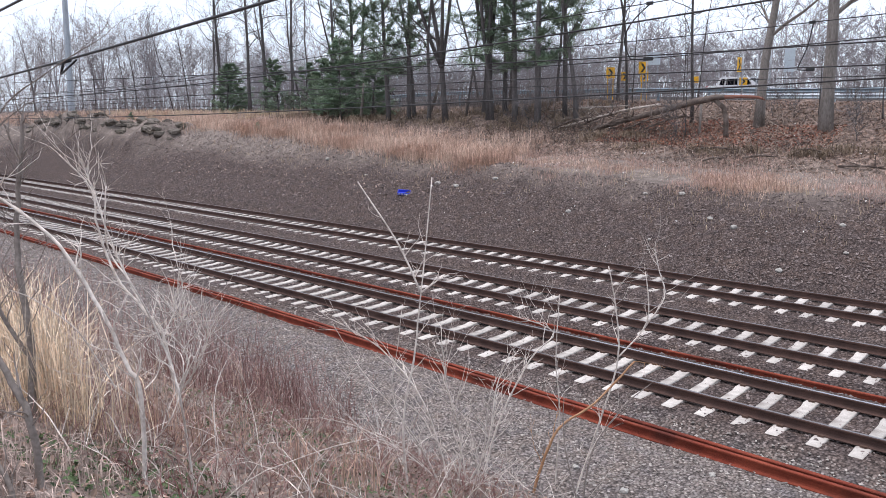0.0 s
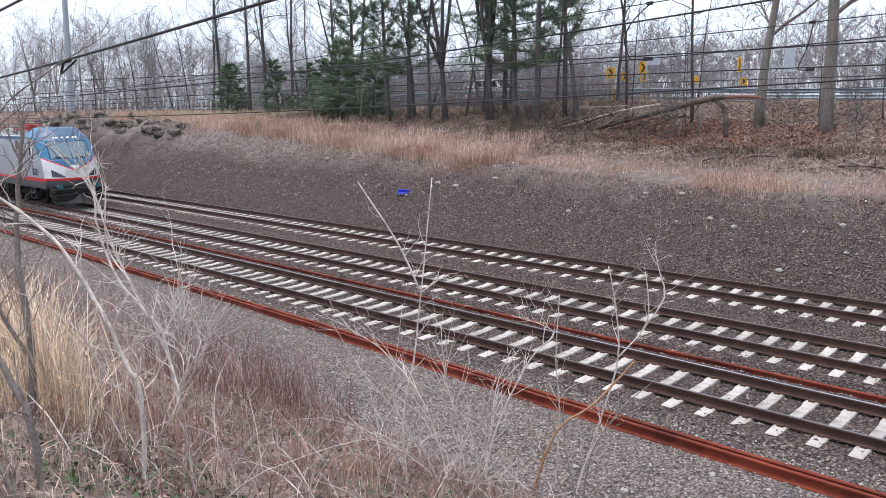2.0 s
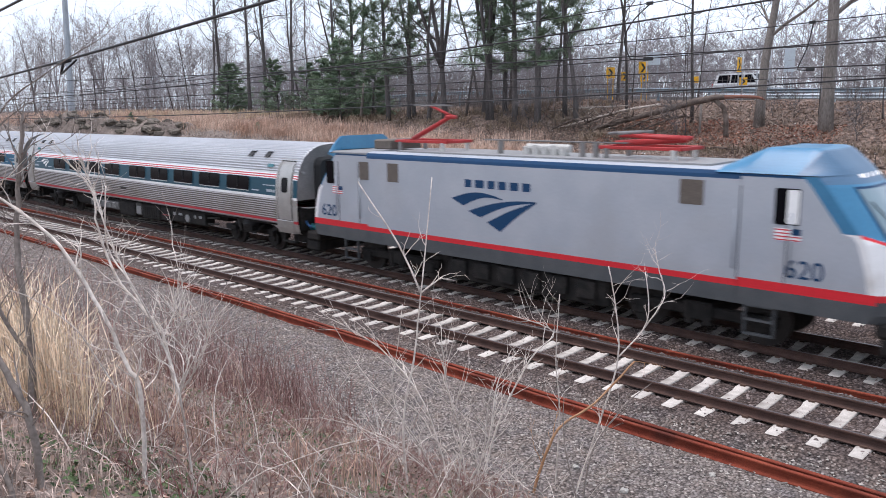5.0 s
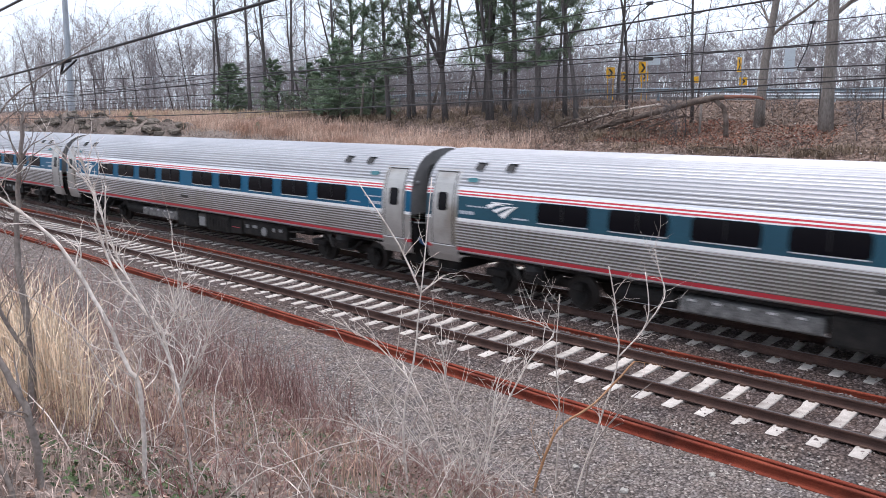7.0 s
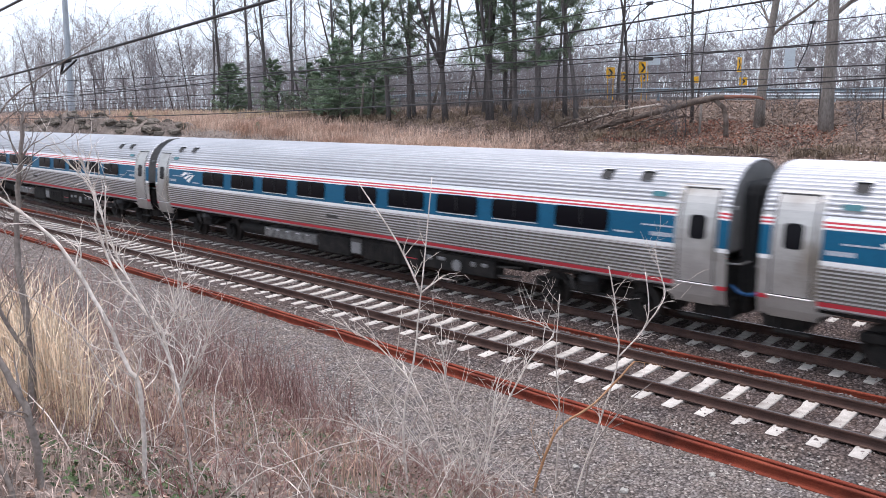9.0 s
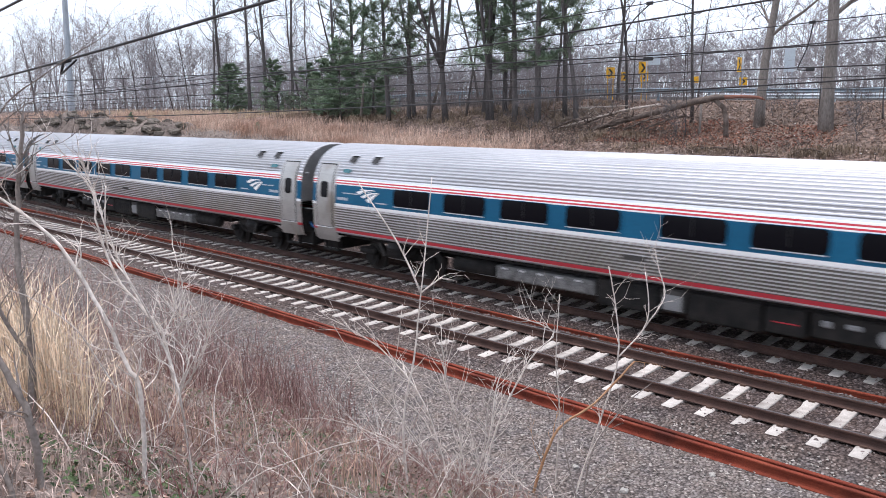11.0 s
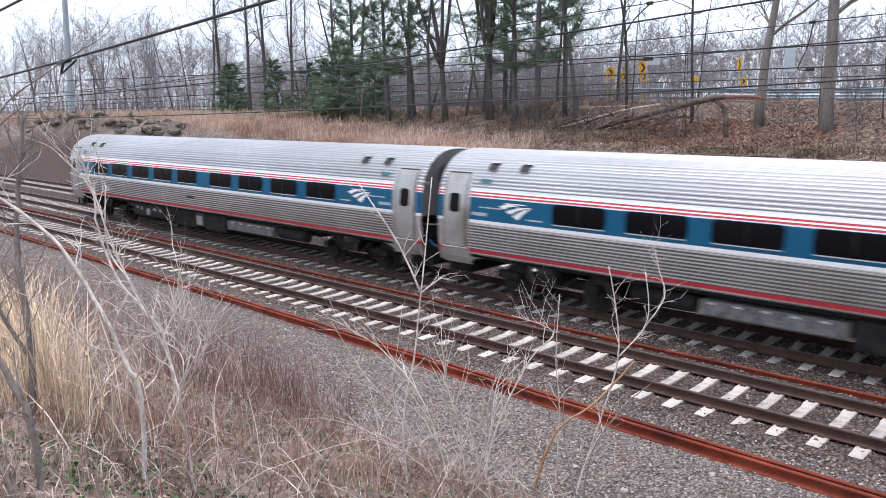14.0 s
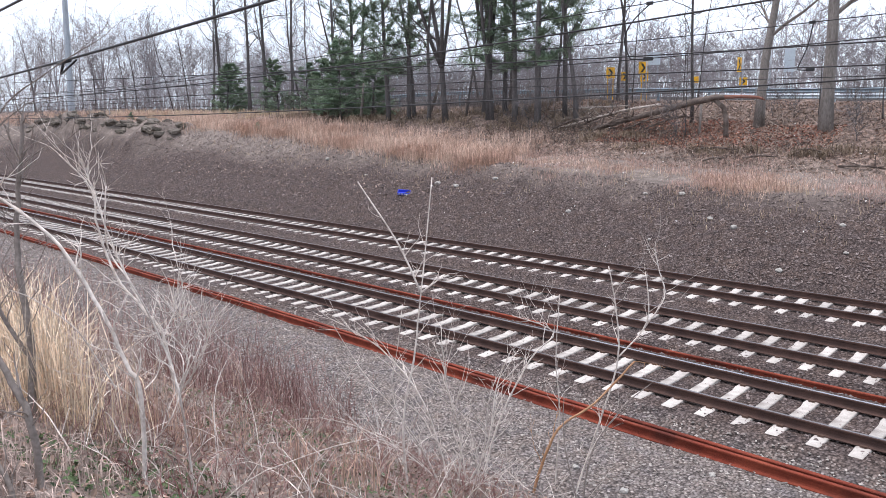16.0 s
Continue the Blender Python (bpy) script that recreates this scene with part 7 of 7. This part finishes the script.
def sapling(name, stems, mat, label, shoots=0, seed=1, reach=0.5, fine=0.004, category="sapling"):
    """Bent woody stems from one root, each a smooth run through a few bends, with random thin side shoots. stems: (bends, root radius, tip radius)."""
    rng = random.Random(seed)
    base = Vector(stems[0][0][0])
    plant_base = empty(name, pose(*base))
    for bends, r0, r1 in stems:
        v, f, twigs = [], [], []
        pts = [Vector(q) - base for q in bends]
        run = []
        for i in range(len(pts) - 1):
            a, b, c, d = pts[max(i - 1, 0)], pts[i], pts[i + 1], pts[min(i + 2, len(pts) - 1)]
            for k in range(5):
                t = k / 5
                q = 0.5 * ((2 * b) + (c - a) * t + (2 * a - 5 * b + 4 * c - d) * t * t + (3 * b - a - 3 * c + d) * t ** 3)
                run.append(q + Vector((rng.gauss(0, 1), rng.gauss(0, 1), rng.gauss(0, 1))) * r0 * 0.15)
        run.append(pts[-1])
        n = len(run)
        rad = [r0 + (r1 - r0) * i / (n - 1) for i in range(n)]
        tube(v, f, run, rad, 7, True)
        for k in range(shoots):
            i = rng.randint(max(1, n // 4), n - 1)
            d = (run[i] - run[i - 1]).normalized() + Vector((rng.gauss(0, 0.7), rng.gauss(0, 0.7), rng.gauss(0.25, 0.5)))
            l = reach * rng.uniform(0.3, 1.2)
            tv, tf = [], []
            twigs.append((tv, tf))
            bp, _ = branch_path(rng, run[i], d, l, 5, 0.2, 0.04)
            r = min(rad[i] * 0.6, fine * 1.6)
            tube(tv, tf, bp, [r * (1 - 0.14 * j) for j in range(6)], 4, False)
            for m in range(2):
                j = rng.randint(2, 5)
                d2 = (bp[j] - bp[j - 1]).normalized() + Vector((rng.gauss(0, 0.7), rng.gauss(0, 0.7), rng.gauss(0.1, 0.5)))
                tp, _ = branch_path(rng, bp[j], d2, l * rng.uniform(0.2, 0.6), 3, 0.2, 0.02)
                tube(tv, tf, tp, [r * 0.55, r * 0.45, r * 0.35, r * 0.2], 3, False)
        stem = part("stem", mesh_of("stem", v, f, True), mat, plant_base)
        for tv, tf in twigs:
            part("twig", mesh_of("twig", tv, tf), mat, stem)
    return tagged(plant_base, label, category, "near saplings")


sapling("sapling", [([(-5.52, 2.46, 2.16), (-5.60, 2.52, 3.05), (-5.70, 2.48, 3.27), (-5.87, 2.39, 3.70), (-6.14, 2.23, 4.20), (-6.38, 2.05, 4.46), (-6.58, 1.89, 4.64)], 0.02, 0.009)], STEM_GREY, "pale grey dead stem arching over the near bank", 16, 1, 0.45)
sapling("sapling", [([(-7.28, 2.25, 2.27), (-7.31, 2.33, 3.08), (-7.41, 2.34, 3.66), (-7.48, 2.36, 4.03), (-7.43, 2.43, 4.65), (-7.35, 2.48, 5.17)], 0.04, 0.015), ([(-7.32, 2.33, 2.99), (-7.59, 2.13, 3.62), (-7.77, 2.08, 4.34)], 0.022, 0.01)], STEM_DARK, "grey-brown leafless sapling among tall grass", 30, 2, 0.6)
sapling("sapling", [([(-5.13, 1.63, 2.58), (-5.20, 1.63, 2.81), (-5.25, 1.63, 3.18), (-5.34, 1.59, 3.41), (-5.49, 1.51, 3.70)], 0.028, 0.02), ([(-4.88, 1.41, 2.68), (-5.09, 1.37, 3.05), (-5.27, 1.29, 3.20)], 0.018, 0.014)], STEM_DARK, "grey leafless sapling leaning on the near bank", 6, 3, 0.4)
sapling("sapling", [([(-7.97, 4.01, 1.44), (-8.01, 4.02, 1.98), (-8.17, 4.00, 2.66), (-8.36, 3.87, 3.00), (-8.60, 3.71, 3.35), (-8.80, 3.63, 3.91), (-8.87, 3.63, 4.34), (-9.16, 3.43, 4.72)], 0.022, 0.008),
                    ([(-8.17, 4.00, 2.64), (-8.00, 4.14, 2.83), (-8.08, 4.11, 3.05), (-8.01, 4.20, 3.30)], 0.012, 0.006), ([(-8.36, 3.87, 3.00), (-8.52, 3.76, 3.44), (-8.65, 3.71, 3.72), (-8.83, 3.65, 4.25), (-8.98, 3.59, 4.65)], 0.014, 0.007),
                    ([(-8.01, 4.02, 1.98), (-7.94, 4.15, 2.41), (-8.08, 4.07, 2.66), (-8.21, 3.96, 2.72), (-8.34, 3.83, 2.66)], 0.012, 0.006), ([(-8.01, 4.02, 1.98), (-7.81, 4.21, 2.37), (-7.74, 4.31, 2.68)], 0.011, 0.006)], STEM_GREY, "pale grey dead bush with curling stems", 26, 4, 0.6)
sapling("sapling", [([(-6.33, 6.05, 0.40), (-6.46, 6.09, 1.43), (-6.43, 6.26, 2.22), (-6.43, 6.40, 3.00), (-6.44, 6.63, 4.38)], 0.018, 0.006), ([(-6.43, 6.40, 3.01), (-6.67, 6.28, 3.59), (-7.08, 6.02, 4.34)], 0.014, 0.007), ([(-6.43, 6.40, 3.01), (-6.26, 6.58, 3.20)], 0.012, 0.008)], STEM_GREY, "slender grey leafless sapling beside the ballast", 5, 5, 0.4)
sapling("sapling", [([(-6.30, 8.43, -0.58), (-6.24, 8.57, -0.05), (-6.09, 8.82, 0.59), (-5.73, 9.22, 0.98), (-5.37, 9.66, 1.57)], 0.024, 0.014)], STEM_ORANGE, "orange-brown leafless stem beside the rusty rail", 5, 6, 0.6)
sapling("sapling", [([(-6.04, 9.22, -0.53), (-5.82, 9.52, 0.61), (-5.64, 9.66, 1.57), (-5.74, 9.71, 2.34), (-5.86, 9.69, 2.90)], 0.016, 0.008), ([(-5.64, 9.66, 1.57), (-5.38, 10.00, 2.09), (-5.45, 10.04, 2.78)], 0.012, 0.007), ([(-5.37, 9.99, 2.06), (-5.22, 10.20, 2.45), (-5.31, 10.18, 2.82), (-5.39, 10.17, 3.14)], 0.01, 0.006)], STEM_GREY, "pale thin leafless sapling beside the rusty rail", 10, 7, 0.55)
sapling("bush", [([(-6.55, 7.08, -0.11), (-6.76, 7.02, 0.75), (-7.02, 6.90, 1.47), (-7.44, 6.62, 2.06), (-7.89, 6.26, 2.42)], 0.018, 0.006), ([(-6.55, 7.08, -0.11), (-6.56, 7.24, 0.82), (-6.73, 7.14, 1.65), (-6.81, 7.14, 2.37)], 0.015, 0.005), ([(-6.55, 7.08, -0.01), (-6.25, 7.39, 0.71), (-6.20, 7.54, 1.54), (-6.07, 7.68, 2.06)], 0.015, 0.005),
                 ([(-6.59, 7.58, -0.32), (-6.45, 7.88, 0.86), (-6.20, 8.28, 1.76), (-6.00, 8.54, 2.13), (-6.43, 8.17, 2.37)], 0.016, 0.006), ([(-6.60, 7.14, -0.01), (-7.00, 6.84, 0.51), (-7.62, 6.45, 0.92), (-8.15, 6.15, 1.03)], 0.012, 0.005)], STEM_GREY, "pale leafless bush spreading before the tracks", 20, 8, 0.7, category="bush")
sapling("sapling", [([(-6.27, 8.99, -0.74), (-6.32, 9.18, 0.66), (-6.43, 9.22, 1.48), (-6.47, 9.35, 2.45)], 0.012, 0.006), ([(-5.87, 8.83, -0.63), (-5.71, 9.12, 0.30), (-5.47, 9.42, 0.82)], 0.012, 0.006)], STEM_GREY, "thin pale leafless stem beside the rusty rail", 8, 9, 0.5)
sapling("sapling", [([(-5.49, 8.53, -0.53), (-5.53, 8.83, 0.40), (-5.28, 9.22, 1.03), (-5.04, 9.52, 1.34)], 0.014, 0.006), ([(-5.49, 8.53, -0.43), (-5.85, 8.63, 0.51), (-6.01, 8.83, 1.13)], 0.012, 0.005)], STEM_DARK, "thin dark leafless sapling on the gravel", 8, 12, 0.5)
sapling("curling_bush", [([(-5.42, 2.81, 2.15), (-5.48, 2.81, 2.62), (-5.37, 2.72, 3.05), (-5.51, 2.73, 3.29), (-5.53, 2.61, 3.67), (-5.50, 2.47, 3.96), (-5.68, 2.42, 4.16), (-5.59, 2.36, 4.38), (-5.58, 2.39, 4.67)], 0.010, 0.005),
                 ([(-5.50, 2.79, 3.00), (-5.40, 2.81, 3.20), (-5.32, 2.87, 3.38), (-5.42, 2.96, 3.43)], 0.005, 0.003),
                 ([(-5.51, 2.79, 2.99), (-5.36, 2.76, 3.24), (-5.45, 2.79, 3.35), (-5.52, 2.70, 3.45), (-5.45, 2.57, 3.54)], 0.005, 0.003),
                 ([(-5.54, 2.58, 2.68), (-5.42, 2.65, 2.85), (-5.51, 2.79, 2.99)], 0.005, 0.004),
                 ([(-5.43, 2.63, 3.46), (-5.46, 2.73, 3.61), (-5.46, 2.85, 3.81), (-5.35, 2.77, 4.06), (-5.47, 2.80, 4.21)], 0.005, 0.003),
                 ([(-5.48, 2.50, 3.13), (-5.57, 2.65, 3.19), (-5.48, 2.64, 3.38), (-5.47, 2.59, 3.51), (-5.61, 2.60, 3.43)], 0.005, 0.003),
                 ([(-5.54, 2.50, 2.89), (-5.64, 2.50, 3.09), (-5.49, 2.48, 3.33), (-5.60, 2.48, 3.43)], 0.005, 0.003),
                 ([(-5.68, 2.37, 3.12), (-5.68, 2.26, 3.37), (-5.66, 2.10, 3.67), (-5.87, 1.92, 3.88), (-5.80, 1.76, 3.98)], 0.006, 0.003)], STEM_GREY, "pale dead bush of long curling stems", 5, 61, 0.45, 0.003, category="bush")
sapling("curling_bush", [([(-6.46, 6.83, 0.18), (-6.72, 6.66, 0.85), (-6.87, 6.30, 1.48), (-7.20, 6.11, 1.92), (-7.40, 5.82, 2.57)], 0.009, 0.004),
                 ([(-6.52, 6.86, 0.14), (-6.62, 6.66, 0.72), (-6.79, 6.42, 1.23), (-6.99, 6.41, 1.66), (-6.83, 6.38, 2.29), (-6.82, 6.46, 2.80)], 0.008, 0.003),
                 ([(-6.31, 7.06, 0.14), (-6.35, 6.83, 0.74), (-6.58, 6.74, 1.02), (-6.73, 6.62, 1.34), (-6.97, 6.19, 1.80)], 0.008, 0.003),
                 ([(-6.27, 7.02, 0.17), (-6.25, 6.94, 0.74), (-6.45, 6.94, 1.16), (-6.32, 6.91, 1.56), (-6.24, 6.99, 1.99)], 0.008, 0.003),
                 ([(-6.08, 7.09, 0.32), (-6.21, 7.06, 1.03), (-6.36, 7.01, 1.33), (-6.53, 6.65, 1.51)], 0.007, 0.003),
                 ([(-6.18, 6.98, 0.22), (-6.13, 7.21, 0.84), (-6.02, 7.20, 1.60), (-5.83, 7.31, 2.08)], 0.008, 0.003),
                 ([(-6.56, 6.70, 0.51), (-6.89, 6.50, 0.85), (-7.03, 6.13, 1.05), (-7.34, 5.91, 1.39)], 0.006, 0.003)], STEM_GREY, "pale leafless bush with curling stems before the rails", 7, 62, 0.45, 0.003, category="bush")
# a tree beside the camera reaches in with its twigs
sapling("overhanging_branch", [([(-8.66, 1.88, 2.48), (-8.25, 2.28, 4.34), (-7.81, 2.43, 5.17), (-7.27, 2.68, 5.53), (-6.74, 2.93, 5.79)], 0.012, 0.003), ([(-8.25, 2.28, 4.34), (-7.92, 2.38, 4.96), (-7.49, 2.58, 5.27), (-7.18, 2.73, 5.32)], 0.006, 0.003), ([(-8.25, 2.18, 4.55), (-8.11, 2.28, 5.58), (-7.92, 2.48, 6.21)], 0.006, 0.0025)], STEM_DARK, "dark leafless branches of a small tree on the near bank", 9, 10, 0.6, 0.0025)

rng = random.Random(101)


def clump(cx, cy, sx, sy, n):
    return [(cx + rng.gauss(0, sx), cy + rng.gauss(0, sy), rng.uniform(0.75, 1.1)) for k in range(n)]


GRASS_GOLD = material("pale_golden_dead_grass", (0.62, 0.44, 0.285), 0.85, spec=0.2, vary=0.25, grain=0.8, fine=6, other=(0.80, 0.65, 0.50), bump=0.0, island=0.4)
grass("tall_grass", clump(-7.75, 2.40, 0.3, 0.18, 30) + clump(-8.6, 2.75, 0.4, 0.2, 26) + clump(-10.0, 3.05, 0.6, 0.25, 24) + clump(-7.2, 2.62, 0.25, 0.15, 12), 12, GRASS_GOLD, "tall tan dead grass clump on the near bank", (0.5, 1.6), 11, 0.0075, 0.36, 0.09)
spots = []
while len(spots) < 3600:
    x, y = rng.uniform(-34, -3.5), rng.uniform(1.2, 9.0)
    if y < 1.5 + 0.3 * abs(x + 3) and rng.random() < 0.5 + 0.8 * noise.noise(Vector((x * 0.5, y * 0.5, 1.0))) - 0.25 * max(0, y - 7.5):
        spots.append((x, y, rng.uniform(0.5, 1.2)))
    elif rng.random() < 0.2 and y < 8.6:
        spots.append((x, y, rng.uniform(0.3, 0.9)))
GRASS_GREY = material("pinkish_matted_dead_grass", (0.34, 0.25, 0.212), 0.9, spec=0.15, vary=0.25, grain=0.7, fine=6, other=(0.52, 0.41, 0.355), bump=0.0, island=0.4)
grass("matted_grass", [q for k, q in enumerate(spots) if math.hypot(q[0], q[1]) > 4.9 and (k % 2 or q[0] < -10 or q[1] < 4)], 13, GRASS_GREY, "grey-tan matted dead grass on the near bank", (0.08, 0.3), 9, 0.007, 0.9, 0.18)
thicket("red_stems", [(-12.8, -9.8, 5.7, 8.3, 420), (-16.5, -9.2, 5.6, 9.2, 200), (-30, -15, 4.8, 10.2, 520), ], 21, STEM_RED, "dark red leafless stems standing in dead grass", (0.5, 1.45), 0.006, 0.09, 2)
thicket("red_shoots", [(-11, -5.5, 3.4, 7.6, 480), (-9, -4.6, 2.2, 4.4, 380), (-9.5, -5.6, 5.5, 7.8, 380)], 27, STEM_RED, "low reddish shoots in the dead grass", (0.2, 0.65), 0.0055, 0.3, 4)
thicket("curling_stems", [(-9.5, -4.8, 2.2, 6.4, 50), (-8, -5.4, 5.5, 8.6, 26)], 26, STEM_GREY, "long curling pale dead stems on the near bank", (0.6, 1.6), 0.007, 0.35, 5, 0.2)
thicket("pale_stems", [(-10, -4.6, 2.4, 7.4, 90), (-8.5, -5.6, 6.0, 9.2, 60), (-14, -8, 4.5, 8.5, 80), (-6.5, -4.4, 1.9, 4.2, 24)], 22, STEM_GREY, "pale grey dead weed stems on the near bank", (0.25, 0.9), 0.005, 0.35, 4, 0.14)
grass("orange_grass", clump(-11.64, 7.24, 0.25, 0.2, 10) + clump(-7.34, 3.57, 0.4, 0.25, 12) + clump(-6.06, 4.46, 0.5, 0.3, 10), 14, GRASS_RED, "russet dead grass tufts on the near bank", (0.4, 0.9), 16, 0.006, 0.25, 0.08)
leaf_litter("green_weeds", [(-6.8, -4.6, 1.7, 3.2, 1100), (-8.5, -5.5, 4.2, 6.6, 800), (-11, -8, 5, 7, 500)], 23, GREEN_LEAF, "small green weeds between dead stems", (0.015, 0.035))
leaf_litter("near_leaves", [(-14, -3.4, 1.2, 8.5, 6500)], 24, LEAVES, "brown fallen leaves on the near bank", (0.02, 0.045))
for k, (x, y, r) in enumerate(((-5.39, 9.52, 0.07), (-4.23, 10.21, 0.06), (-4.67, 10.91, 0.05), (-9.27, 7.54, 0.09), (-7.32, 6.84, 0.08), (-8.40, 8.33, 0.07), (-6.38, 9.72, 0.05))):
    tagged(part("stone", stone_mesh(random.Random(k), r), PALE_STONE, at=pose(x, y, rough_ground(x, y) + r * 0.25, 0, 0, 40 * k)), "pale stone lying on the near gravel", "stone", "loose stones")

# ---- ties, last of all ----
for tname, ty in TRACKS:
    step = 0.633 if tname == "near" else TIE_STEP
    phase = TIE_PHASE[tname] % step
    far_verts, far_faces = [], []
    tv = [v.co.copy() for v in TIE.vertices]
    tf = [tuple(q.vertices) for q in TIE.polygons]
    for i in range(-420, 30):
        x = i * step + phase
        turn = random.uniform(-0.6, 0.6)
        at = pose(x + random.uniform(-0.015, 0.015), random.uniform(-0.02, 0.02), random.uniform(-0.008, 0.004), 0, 0, turn)
        if -62 < x < 3:
            part("tie", TIE, None, track_obs[tname], at=at)
            part("clip", CLIPS, None, track_obs[tname], at=at)
        else:
            base = len(far_verts)
            far_verts += [at @ v for v in tv]
            far_faces += [tuple(base + k for k in q) for q in tf]
    tagged(part("far_ties", mesh_of("far_ties", far_verts, far_faces), CONCRETE, track_obs[tname]), kind="stuff")


def motions():
    """The train runs in on the middle track and out again; two cars pass on the road."""
    for ob, off, turn in TRAIN:
        walk(ob, [(t, pose(s + off, TRAIN_Y, 0, 0, 0, turn)) for t, s in RUN])
    for ob, rows in ROAD_RUN:
        walk(ob, rows)


motions()
